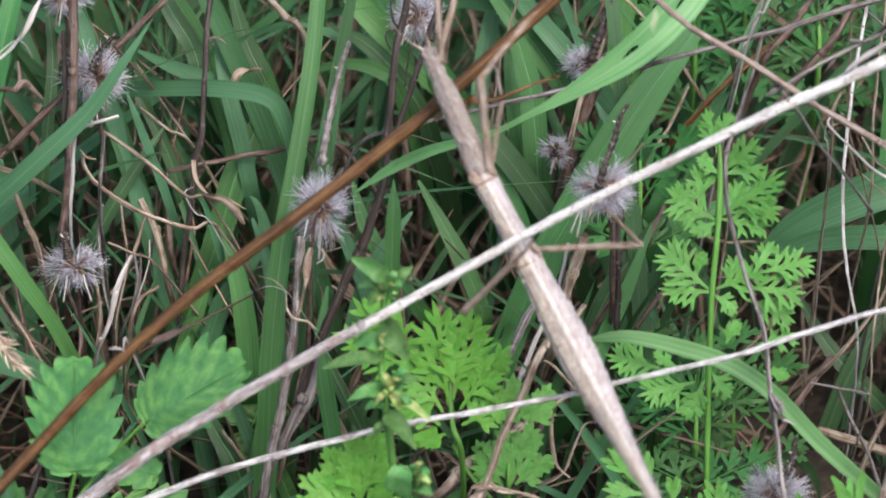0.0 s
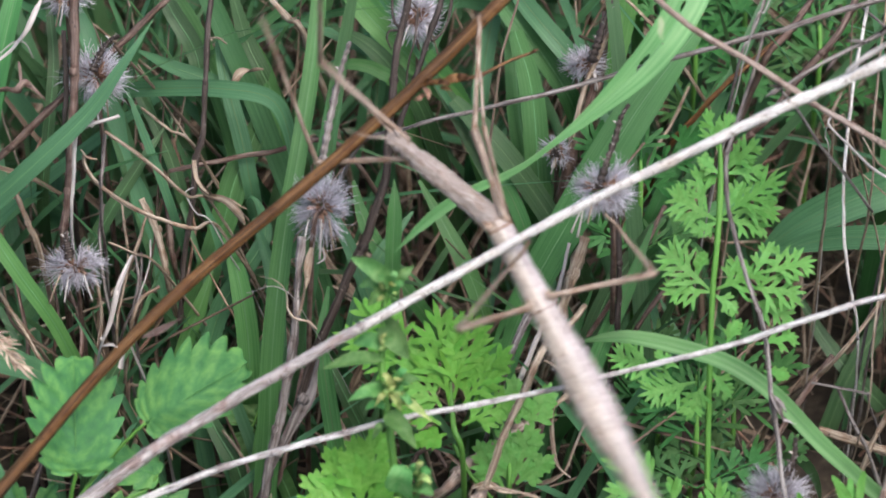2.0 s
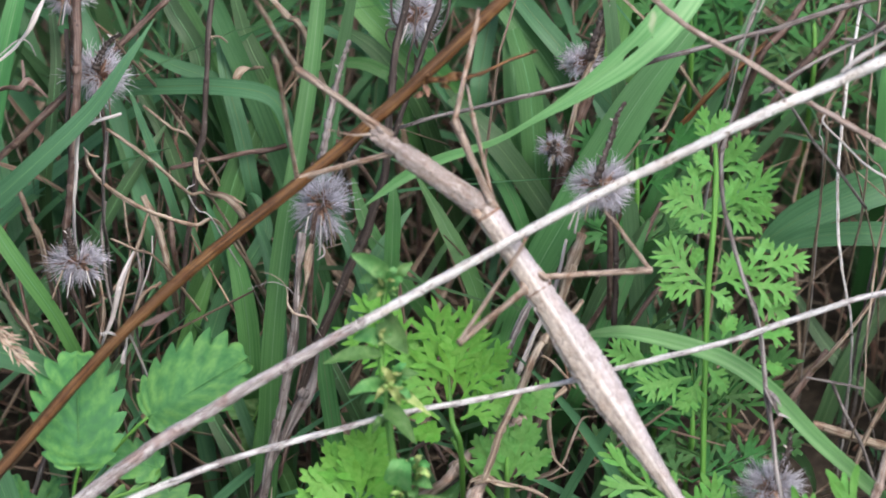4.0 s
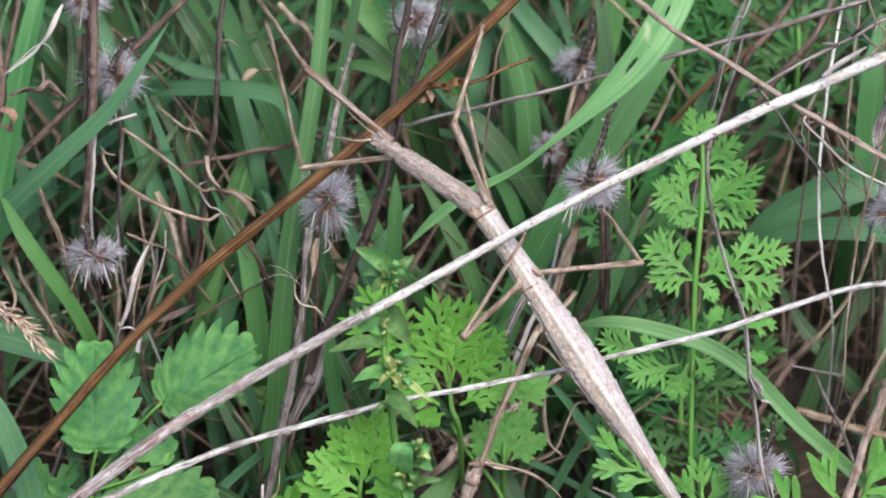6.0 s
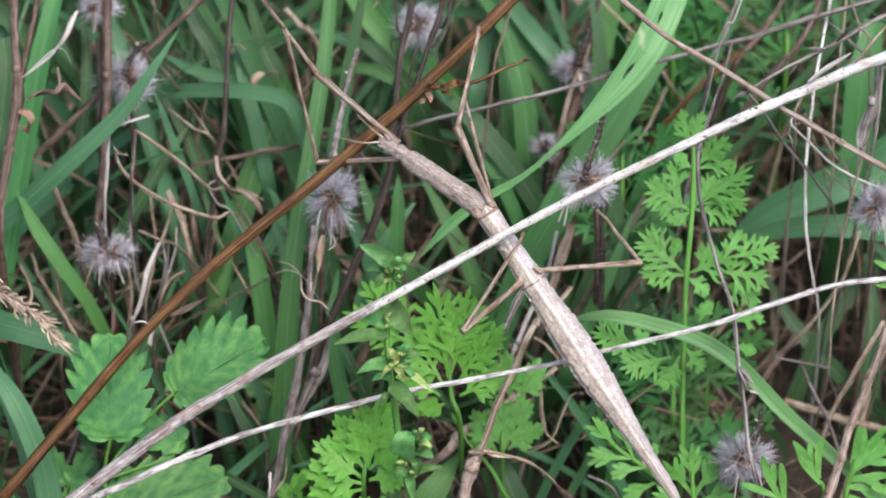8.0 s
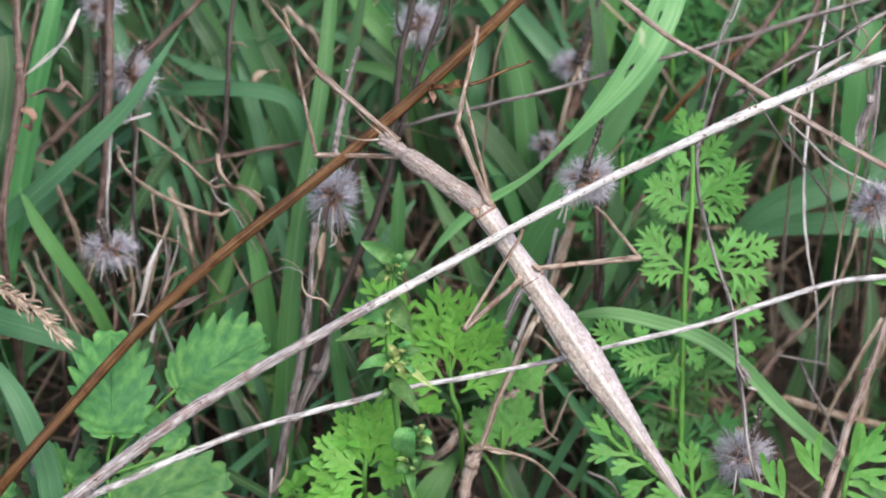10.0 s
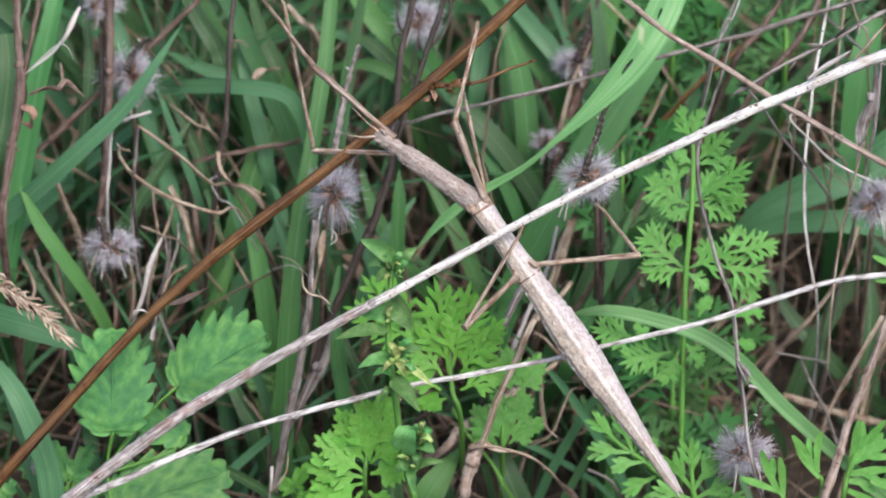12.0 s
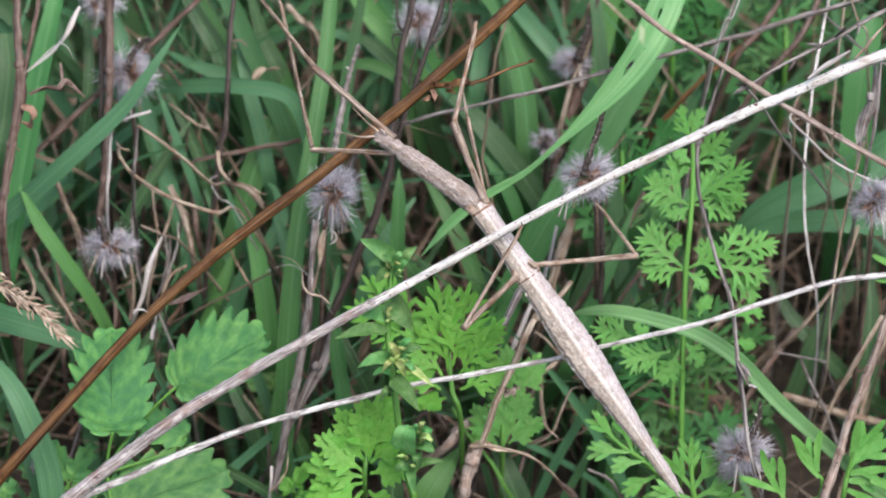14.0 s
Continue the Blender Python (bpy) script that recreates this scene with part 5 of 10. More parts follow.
    stem("straw", pts, [r * 0.8] + [r] * (len(pts) - 1), material, "dead brown straw standing among the blades" if material == "pink_stem" else "thin tan straw standing among the blades", seed=200 + k)

stem("dry_curl", [S(-37.7, 31.9, -50.0), S(-35.9, 33.5, -50.0), S(-34.0, 34.3, -50.0), S(-31.5, 34.9, -52.0)], [0.2, 0.7, 0.6, 0.15], "straw", "pale torn dry leaf among the grass", "dry leaf", root=False, knob=0.4, seed=240)
stem("dry_curl", [S(-68.1, 45.5, -34.0), S(-70.1, 41.8, -33.0), S(-72.0, 38.7, -33.0), S(-74.3, 36.4, -34.0), S(-77.9, 33.4, -34.0)], [0.3, 0.75, 0.6, 0.35, 0.2], "bleached", "pale twisted dry leaf on a stalk", "dry leaf", root=False, knob=0.4, seed=241)
stem("dry_curl", [S(-75.5, 28.3, -20.0), S(-72.8, 29.3, -19.0), S(-70.3, 29.1, -19.0), S(-68.6, 30.8, -20.0), S(-65.9, 28.0, -22.0)], [0.2, 0.5, 0.65, 0.5, 0.12], "pink_stem", "shrivelled pinkish dry leaf", "dry leaf", root=False, knob=0.5, seed=242)

# withered stalk in the middle
stem("dead_weed", [S(-23.4, 5.3, -24.0), S(-24.1, -0.9, -24.0), S(-24.3, -7.2, -24.0), S(-25.1, -13.5, -25.0), S(-26.6, -20.8, -26.0), S(-28.4, -29.3, -28.0), S(-30.1, -37.8, -30.0), S(-32.3, -47.6, -34.0)], [0.9, 0.75, 0.7, 0.9, 0.9, 0.95, 0.9, 0.95], "grey_straw", "withered brown-grey stalk with peeling leaf sheaths", sides=9, knob=0.4, seed=90)
stem("withered_leaf", [S(-21.5, 3.4, -24.0), S(-22.7, 0.1, -23.0), S(-23.3, -4.1, -23.0), S(-24.1, -7.7, -23.0)], [0.5, 0.6, 0.4, 0.3], "straw", "dry leaf sheath among the grass", "dry leaf", root=False, knob=0.4, seed=91)
stem("dry_curl", [S(-30.4, -1.2, -22.0), S(-27.9, -1.8, -21.0), S(-26.0, -3.6, -21.0), S(-25.6, -6.6, -21.0), S(-24.5, -8.2, -21.0), S(-22.2, -8.8, -21.0), S(-20.8, -10.1, -21.0)], [0.07, 0.09, 0.1, 0.2, 0.24, 0.26, 0.2], "straw", "pale frayed dry fibre", "dry leaf", root=False, seed=92)
stem("dry_curl", [S(-21.2, 4.1, -22.0), S(-19.9, 3.0, -21.0), S(-19.7, 1.6, -21.0), S(-21.0, 0.8, -21.0)], [0.1, 0.22, 0.25, 0.15], "bleached", "small pale dry curl", "dry leaf", root=False, seed=93)
stem("withered_leaf", [S(-21.2, -15.1, -28.0), S(-22.5, -19.8, -28.0), S(-24.8, -24.6, -29.0), S(-27.3, -30.5, -31.0), S(-30.1, -37.0, -34.0)], [0.5, 1.0, 0.9, 0.6, 0.5], "grey_straw", "twisted withered leaf among the grass", "dry leaf", knob=0.6, seed=94)
stem("dry_curl", [S(-28.6, -37.4, -24.0), S(-28.9, -41.0, -23.0), S(-30.6, -43.4, -23.0), S(-32.3, -45.0, -24.0)], [0.1, 0.2, 0.22, 0.15], "straw", "thin peeling fibre among the grass", "dry leaf", root=False, seed=95)
stem("withered_leaf", [S(-31.8, -40.2, -26.0), S(-32.0, -42.7, -25.0), S(-32.4, -47.0, -26.0)], [0.3, 0.45, 0.5], "bleached", "pale torn sheath among the grass", "dry leaf", seed=96)
stem("straw", [S(17.4, -15.0, -44.0), S(13.1, -22.5, -44.0), S(10.4, -30.2, -45.0), S(7.2, -38.9, -47.0), S(4.5, -48.0, -52.0)], [0.6, 0.65, 0.65, 0.7, 0.7], "dark_stem", "brown slanting stalk among the grass", seed=97)
stem("straw", [S(21.8, 4.4, -46.0), S(19.1, -6.4, -46.0), S(15.8, -12.9, -46.0), S(12.4, -21.7, -50.0)], [0.5, 0.7, 0.8, 0.8], "bleached", "pale slanting dead stalk", seed=98)
stem("straw", [S(24.3, 5.5, -42.0), S(22.7, 0.1, -42.0), S(21.1, -5.3, -42.0), S(19.6, -10.7, -45.0)], [1.0, 1.3, 1.1, 0.9], "straw", "broad brown dead sheath", knob=0.4, seed=99)
stem("straw", [S(29.8, 9.8, -40.0), S(30.2, 2.3, -40.0), S(30.1, -5.3, -42.0), S(29.9, -12.9, -46.0)], [0.6, 0.6, 0.6, 0.6], "dark_stem", "upright brown stalk among the grass", seed=100)
stem("straw", [S(39.2, 11.1, -56.0), S(34.7, 2.3, -55.0), S(29.3, -6.5, -56.0), S(23.9, -14.3, -60.0)], [0.5, 0.55, 0.55, 0.5], "pink_stem", "brown slanting stalk among the grass", seed=101)
stem("dry_curl", [S(21.2, -21.0, -30.0), S(18.5, -23.1, -30.0), S(18.0, -27.3, -30.0), S(19.2, -32.6, -30.0), S(21.5, -35.2, -30.0)], [0.4, 0.5, 0.4, 0.3, 0.2], "straw", "twisted tan dead leaf", "dry leaf", root=False, knob=0.4, seed=102)
stem("dry_curl", [S(26.5, -25.8, -32.0), S(23.9, -26.3, -32.0), S(22.0, -30.0, -32.0), S(20.2, -34.3, -32.0), S(16.5, -36.4, -32.0), S(13.9, -36.5, -34.0)], [0.15, 0.3, 0.35, 0.3, 0.35, 0.15], "straw", "twisted tan dead leaf", "dry leaf", seed=103)
stem("straw", [S(20.5, -22.4, -40.0), S(15.6, -25.6, -40.0), S(9.2, -30.0, -41.0), S(3.9, -35.4, -43.0), S(-1.5, -40.1, -48.0)], [0.6, 0.9, 1.0, 1.1, 1.0], "grey_straw", "broad grey fallen stalk", knob=0.4, seed=104)
stem("dry_curl", [S(4.8, -36.5, -26.0), S(7.4, -35.9, -25.0), S(10.0, -37.2, -25.0), S(15.3, -38.2, -26.0), S(20.1, -41.9, -28.0), S(23.9, -46.4, -32.0)], [0.2, 0.5, 0.4, 0.35, 0.4, 0.35], "straw", "bent tan straw with a ragged top", "plant stem", seed=105)
stem("straw", [S(6.9, -37.6, -27.0), S(5.0, -41.8, -27.0), S(4.0, -47.3, -30.0)], [0.8, 0.7, 0.7], "straw", "ragged tan stalk among the grass", knob=0.4, seed=106)
stem("straw", [S(1.7, -29.4, -30.0), S(4.8, -34.6, -29.0), S(9.0, -39.9, -29.0), S(12.8, -46.4, -32.0)], [0.45, 0.5, 0.5, 0.5], "green_stem", "slanting green leaf stalk", "leaf stalk", knob=0.05, seed=107)
stem("straw", [S(15.6, -38.5, -40.0), S(14.6, -42.8, -40.0), S(13.8, -48.4, -44.0)], [0.5, 0.5, 0.5], "pink_stem", "reddish stalk among the grass", seed=108)
stem("straw", [S(21.5, -43.7, -38.0), S(24.1, -45.8, -38.0), S(27.5, -49.4, -42.0)], [0.4, 0.6, 0.6], "pink_stem", "reddish fallen stalk among the grass", seed=109)
stem("straw", [S(27.6, -42.0, -44.0), S(31.9, -44.1, -44.0), S(35.4, -48.8, -48.0)], [0.3, 0.35, 0.35], "grey_straw", "thin fallen stalk among the grass", seed=110)
stem("straw", [S(0.6, -34.4, -44.0), S(-1.5, -31.2, -44.0), S(-4.2, -31.8, -46.0), S(-5.9, -34.8, -50.0)], [0.5, 0.5, 0.5, 0.5], "pink_stem", "looped brown stalk among the grass", seed=111)


# ---- grey fluffy seed heads ----
def seed_head(c, rx, ry, seed, foot, spike=None, hairs=420, tails=3, label="dry fluffy grey-lilac seed head on a stalk"):
    """A tuft of feathery bristles round dried husks; half sizes in mm."""
    rng = random.Random(seed)
    ob = empty("seed_head", Matrix.Translation(foot[-1]), label, "seed head", "seed heads")
    inv = Matrix.Translation(foot[-1]).inverted()
    X, Y, Z = (SLOPE.to_3x3() @ Vector(v) for v in ((1, 0, 0), (0, 1, 0), (0, 0, 1)))
    c = inv @ c
    fluff = bmesh.new()
    florets = 40
    for k in range(florets):
        # florets point out all round, fewer to the back
        up = 1 - 2 * (k + 0.5) / florets
        turn = 2.39996 * k + rng.uniform(-0.5, 0.5)
        ring = math.sqrt(1 - up * up)
        d = Vector((ring * math.cos(turn), up, ring * math.sin(turn))) + Vector((rng.uniform(-1, 1), rng.uniform(-1, 1), rng.uniform(-1, 1))) * 0.3
        d.normalize()
        axis = (X * d.x * rx + Y * d.y * ry + Z * d.z * (rx + ry) * 0.45) / 1000 * rng.uniform(0.75, 1.12)
        a, b = c + axis * 0.15, c + axis * rng.uniform(0.5, 0.68)
        r = rng.uniform(0.24, 0.42)
        core = bmesh.new()
        tube(core, [a, (a + b) / 2, b], [r * 0.5, r, r * 0.55], 6, 7, 0.4, seed=k)
        part("husk", core, M["husk"], ob)
        side = axis.normalized()
        sweep = Vector((rng.uniform(-1, 1), rng.uniform(-1, 1), rng.uniform(-1, 1))) * 0.35
        for h in range(hairs // 22):
            e = (side + sweep + Vector((rng.uniform(-1, 1), rng.uniform(-1, 1), rng.uniform(-1, 1))) * 0.62).normalized()
            reach = axis.length * rng.uniform(0.4, 0.8)
            root = c + axis * rng.uniform(0.3, 0.58)
            tip = root + e * reach
            bend = Vector((rng.uniform(-1, 1), rng.uniform(-1, 1), rng.uniform(-1, 1))) * reach * 0.13
            tube(fluff, [root, (root + tip) / 2 + bend, tip], [0.06, 0.055, 0.022], 3, 4, seed=h)
    for k in range(tails):
        w = rng.uniform(-0.5, 0.5) * rx / 1000
        o = c + X * w - Y * ry * 0.35 / 1000 + Z * rx * 0.5 / 1000
        e = o + X * (w * 0.5 + rng.uniform(-0.8, 0.8) / 1000) - Y * ry * rng.uniform(0.7, 1.3) / 1000
        bm = bmesh.new()
        tube(bm, [o, (o + e) / 2 + Z * 0.0006, e], [0.16, 0.14, 0.2], 5, 10, 0.5, seed=k)
        part("withered_floret", bm, M["straw"] if k % 2 else M["bleached"], ob, "hanging withered floret")
    part("fluff", fluff, M["bristle"], ob, "fine grey-lilac bristles")
    bm = bmesh.new()
    tube(bm, [c] + [inv @ p for p in foot], [0.4] + [0.5] * len(foot), 7, 30, 0.25, seed=seed)
    part("stalk", bm, M["pink_stem"], ob)
    if spike:
        bm = bmesh.new()
        pts = [inv @ p for p in spike]
        fine = [Vector(q) for q in spline(pts, 25)]
        tube(bm, fine, [(0.78 - 0.019 * i) * (1.15 if i % 2 else 0.78) for i in range(25)], 8, 75, 0.5, 0.1, seed=seed + 9)
        sp = part("spike", bm, M["grey_straw"] if seed == 1 else M["dark_stem"], ob, "scaly dry spike")
        dense = spline(pts, 14)
        for k in range(1, 12):
            p = Vector(dense[k])
            a = 2.4 * k
            o = (X * math.cos(a) + Z * math.sin(a)) * 0.001 + Y * 0.0007
            bm = bmesh.new()
            strip(bm, [p, p + o * 0.6, p + o], [0.5, 0.5, 0.1], (0, 0, 1), 5, 0.4, 0.1)
            part("scale", bm, M["bleached"] if k % 3 == 0 else M["grey_straw"], sp)
    return ob


def down(p, lean=0.0, back=0.01):
    """A foot for a stalk under p, on the soil."""
    return [Vector((p.x + lean * 0.5, p.y + back * 0.5, p.z * 0.5)), Vector((p.x + lean, p.y + back, -0.003))]


seed_head(S(-20.3, 10.4, -27.0), 5.2, 6.4, 1, [S(-21.9, 4.3, -26.0)] + down(S(-24.0, -12.8, -40.0)), [S(-20.3, 17.4, -26.0), S(-19.3, 22.6, -25.0), S(-18.1, 28.8, -25.0), S(-16.8, 34.1, -25.0), S(-15.5, 37.9, -25.0)], 520)
seed_head(S(26.4, 13.0, -22.0), 6.4, 5.0, 2, [S(28.4, 6.4, -26.0)] + down(S(29.7, 2.2, -38.0)), [S(25.4, 13.3, -19.0), S(26.6, 16.6, -18.0), S(28.1, 20.7, -18.0), S(29.1, 24.4, -18.0), S(30.6, 27.1, -18.0)], 600)
seed_head(S(-63.0, 0.4, -40.0), 5.6, 4.1, 3, down(S(-63.4, -3.1, -44.0)), [S(-63.6, 1.7, -37.0), S(-64.2, 4.4, -37.0), S(-64.4, 6.3, -37.0)], 480)
seed_head(S(54.5, -37.3, -18.0), 6.4, 5.2, 4, down(S(54.4, -43.1, -30.0)), [S(54.9, -36.4, -16.0), S(56.3, -33.9, -17.0), S(57.6, -30.9, -18.0), S(58.1, -27.8, -19.0)], 600)
seed_head(S(-60.2, 33.1, -46.0), 6.0, 5.4, 5, down(S(-60.0, 27.4, -52.0)), [S(-60.5, 34.0, -43.0), S(-59.5, 36.7, -43.0), S(-57.5, 39.3, -43.0), S(-55.8, 40.2, -43.0)], 480)
seed_head(S(-4.6, 44.1, -52.0), 5.0, 4.6, 6, down(S(-4.3, 38.7, -58.0)), None, 420)
seed_head(S(25.2, 36.3, -58.0), 4.2, 3.2, 7, down(S(25.1, 30.1, -62.0)), [S(26.1, 36.4, -55.0), S(27.5, 40.8, -55.0), S(29.4, 46.3, -55.0), S(30.5, 50.6, -55.0)], 380)
seed_head(S(20.0, 20.8, -56.0), 3.0, 2.8, 8, down(S(20.6, 15.6, -60.0)), [S(19.7, 19.6, -54.0), S(20.0, 22.0, -54.0)], 300)
seed_head(S(79.7, 8.7, -24.0), 4.8, 4.8, 9, down(S(81.1, 2.2, -34.0)), None, 480)
seed_head(S(-66.2, 47.7, -52.0), 4.2, 3.6, 10, down(S(-66.7, 42.1, -58.0)), None, 340)
seed_head(S(63.4, 48.9, -90.0), 3.6, 3.0, 11, down(S(63.6, 44.4, -92.0)), None, 200)


# ---- broad toothed leaves ----
def toothed(bm, base, tip, width, normal, teeth=8, depth=0.16, cup=0.12, seed=0, full=1.0, light=False, relief=0.12, crenate=False):
    """One toothed leaf from base to tip; width in mm. Its rows follow the side veins, out and forward from the midrib."""
    base, tip = Vector(base), Vector(tip)
    L = (tip - base).length
    d = (tip - base).normalized()
    nrm = Vector(normal)
    nrm = (nrm - d * nrm.dot(d)).normalized()
    side = d.cross(nrm)
    per = 4 if light else 8
    n = teeth * per + 1
    xs = [0.45, 0.78, 1] if light else [0.14, 0.36, 0.6, 0.82, 1]
    xs = [-x for x in reversed(xs)] + [0] + xs
    rows, us = [], []
    hw = width / 2000
    for i in range(n):
        q = 0.02 + 0.96 * i / (n - 1)
        along = 0.5 - 0.5 * math.cos(math.pi * q)
        out = hw * math.sin(math.pi * q ** full) ** 0.8
        start = along ** 1.5
        f = (i / per) % 1.0
        h = ((f / 0.65) ** 0.75 if f < 0.65 else ((1 - f) / 0.35) ** 0.9) if crenate else (f / 0.75 if f < 0.75 else (1 - f) / 0.25)
        rt, rl = [], []
        for x in xs:
            edge = max(0, (abs(x) - 0.35) / 0.65)
            k = abs(x) * (1 - depth * (1 - h) * edge)
            a = (start + (along - start) * k + 0.05 * edge * (h if crenate else f) * depth) * L
            w = out * k * (1 if x > 0 else -1 if x < 0 else 0)
            z = cup * abs(w) + 0.001 * relief * -math.cos(2 * math.pi * (f - 0.65)) * (1 - 0.4 * abs(x)) + 0.05 * L * noise.noise(Vector((q * 2, x * 1.5, seed * 1.3))) - 0.1 * L * (q - 0.4) ** 2
            if x == 0:
                z -= 0.00015
            p = base + d * a + side * w + nrm * z
            rt.append(p + nrm * 0.00007)
            rl.append(p - nrm * 0.00007)
        rows.append(rt + rl[::-1])
        us.append(i / per * 2.6)
    vs = [x * width / 2 for x in xs]
    V = sheet(bm, rows, us, vs + vs[::-1] + [vs[0]], True)
    crease(bm, V, (0, len(xs) - 1, len(xs), 2 * len(xs) - 1))
    bm.faces.new(V[0][::-1])
    bm.faces.new(V[-1])


def scalloped(bm, base, tip, half, folds, normal, teeth=8, seed=0):
    """A broad blunt leaf with pointed scallops; half: its two half widths in mm, folds: how far each half slopes away."""
    base, tip = Vector(base), Vector(tip)
    L = (tip - base).length
    d = (tip - base).normalized()
    nrm = Vector(normal)
    nrm = (nrm - d * nrm.dot(d)).normalized()
    side = d.cross(nrm)
    per = 9
    n = teeth * per + 1
    xs = [0.12, 0.3, 0.5, 0.68, 0.82, 0.92, 1]
    xs = [-x for x in reversed(xs)] + [0] + xs
    rows, us = [], []
    for i in range(n):
        q = i / (n - 1)
        end = -0.04 + 1.05 * (0.5 - 0.5 * math.cos(math.pi * q ** 0.92))
        start = 0.9 * q ** 1.9
        out = math.sin(math.pi * min(1, 0.02 + 0.98 * q)) ** 0.62
        f = (i / per) % 1.0
        h = (f / 0.7) ** 0.65 if f < 0.7 else ((1 - f) / 0.3) ** 0.8
        deep = 0.16 + 0.2 * q
        rt, rl = [], []
        for x in xs:
            edge = max(0, (abs(x) - 0.6) / 0.4)
            k = abs(x) * (1 - deep * (1 - h) * edge) if q < 0.995 else abs(x)
            w = half[0 if x < 0 else 1] * out * k / 1000
            fold = folds[0 if x < 0 else 1]
            z = -fold * w + 0.0005 * (abs(x) ** 2) * math.sin(q * 7 + seed + (2 if x < 0 else 0)) - 0.00006 * math.cos(2 * math.pi * (f - 0.7)) * abs(x) * (1.1 - abs(x)) * 3 + 0.03 * L * noise.noise(Vector((q * 2, x * 1.5, seed * 1.3))) - 0.1 * L * (q - 0.4) ** 2
            a = (start + (end - start) * k) * L
            o = base + d * a + side * (w if x > 0 else -w) + nrm * (z - (0.0002 if x == 0 else 0))
            rt.append(o + nrm * 0.00007)
            rl.append(o - nrm * 0.00007)
        rows.append(rt + rl[::-1])
        us.append(i / per * 2.6)
    vs = [x * (half[0] + half[1]) / 2 for x in xs]
    V = sheet(bm, rows, us, vs + vs[::-1] + [vs[0]], True)
    crease(bm, V, (0, len(xs) - 1, len(xs), 2 * len(xs) - 1))
    bm.faces.new(V[0][::-1])
    bm.faces.new(V[-1])


FACE = (TOWARD * 0.8 + Vector((0, 0, 0.5))).normalized()
crown = S(-61.7, -41.1, -20.0)
plant = empty("serrated_plant", Matrix.Translation(down(crown)[-1]), "low plant with fresh green scalloped serrated leaves", "leafy plant")
pinv = plant.matrix_world.inverted()
for k, (a, b, half, folds, pet, nn) in enumerate((
        (S(-60.1, -33.4, -16.0), S(-60.2, -14.4, -13.0), (8.3, 8.2), (0.1, 0.1), [S(-61.1, -37.1, -18.0)], FACE),
        (S(-48.9, -25.3, -18.0), S(-32.2, -15.3, -15.0), (9.6, 5.6), (0.05, 0.5), [S(-53.2, -29.4, -19.0), S(-58.9, -36.2, -20.0)], FACE + Vector((-0.15, 0, 0))),
        (S(-60.4, -47.5, -19.0), S(-39.4, -40.6, -22.0), (9.0, 8.5), (0.1, 0.1), [S(-61.0, -45.5, -20.0)], FACE + Vector((0.1, 0, 0.3))),
        (S(-47.4, -34.3, -24.0), S(-56.9, -31.3, -26.0), (4.0, 4.0), (0.1, 0.1), [S(-50.5, -37.4, -24.0)], FACE))):
    bm = bmesh.new()
    scalloped(bm, pinv @ a, pinv @ b, half, folds, nn, (8, 8, 8, 5)[k], k)
    lf = part("leaf", bm, M["serrated"], plant, "scalloped serrated leaf with sunken veins")
    bm = bmesh.new()
    q = b - a
    tube(bm, [pinv @ (a + q * f - FACE * 0.0002) for f in (0.0, 0.3, 0.6, 0.9)], [0.2, 0.15, 0.1, 0.05], 6, 12)
    part("midrib", bm, M["weed"], lf)
    bm = bmesh.new()
    tube(bm, [pinv @ p for p in [a] + pet + [crown]], [0.3, 0.32, 0.35] + [0.4] * (len(pet) - 1), 6, 16)
    part("petiole", bm, M["green_stem"], plant)
bm = bmesh.new()
tube(bm, [pinv @ p for p in [crown] + down(crown)], [0.5, 0.6, 0.7], 7, 12)
part("stem", bm, M["green_stem"], plant)


def cut_leaf(center, lobes, foot, label, material="lobed", teeth=4, depth=0.5, face=FACE, full=0.6):
    """A leaf of several deeply toothed leaflets on one stalk."""
    ob = empty("cut_leaf", Matrix.Translation(foot[-1]), label, "leaf", "cut leaves")
    iv = ob.matrix_world.inverted()
    for k, (a, b, w) in enumerate(lobes):
        bm = bmesh.new()
        toothed(bm, iv @ a, iv @ b, w, face + Vector((0.12 * math.sin(k * 2.1), 0, 0.1 * math.cos(k * 1.3))), teeth, depth, 0.1, k + 5, full)
        lf = part("leaflet", bm, M[material], ob)
        bm = bmesh.new()
        tube(bm, [iv @ center, iv @ a, iv @ (a + (b - a) * 0.7)], [0.22, 0.18, 0.07], 5, 10)
        part("vein", bm, M["green_stem"], lf)
    bm = bmesh.new()
    tube(bm, [iv @ p for p in [center] + list(foot)], [0.35] + [0.4] * len(foot), 6, 18)
    part("petiole", bm, M["green_stem"], ob)
    return ob


MIDLEAF = [(S(1.1, -22.7, -20.0), S(-1.2, -5.3, -19.0), 4), (S(1.7, -21.6, -20.0), S(4.8, -6.1, -19.0), 4), (S(0.1, -23.7, -20.0), S(-7.5, -11.1, -21.0), 4), (S(2.9, -23.2, -20.0), S(11.2, -12.5, -20.0), 4), (S(-0.4, -25.8, -20.0), S(-8.7, -19.8, -21.0), 3),
           (S(3.2, -25.8, -20.0), S(13.3, -21.3, -21.0), 3), (S(0.6, -27.3, -20.0), S(-5.1, -29.2, -21.0), 3), (S(-4.6, -15.5, -22.0), S(-15.0, -5.1, -24.0), 3), (S(-5.6, -16.5, -22.0), S(-18.2, -10.3, -25.0), 3)]
c = S(-70.0, -44.2, -30.0)
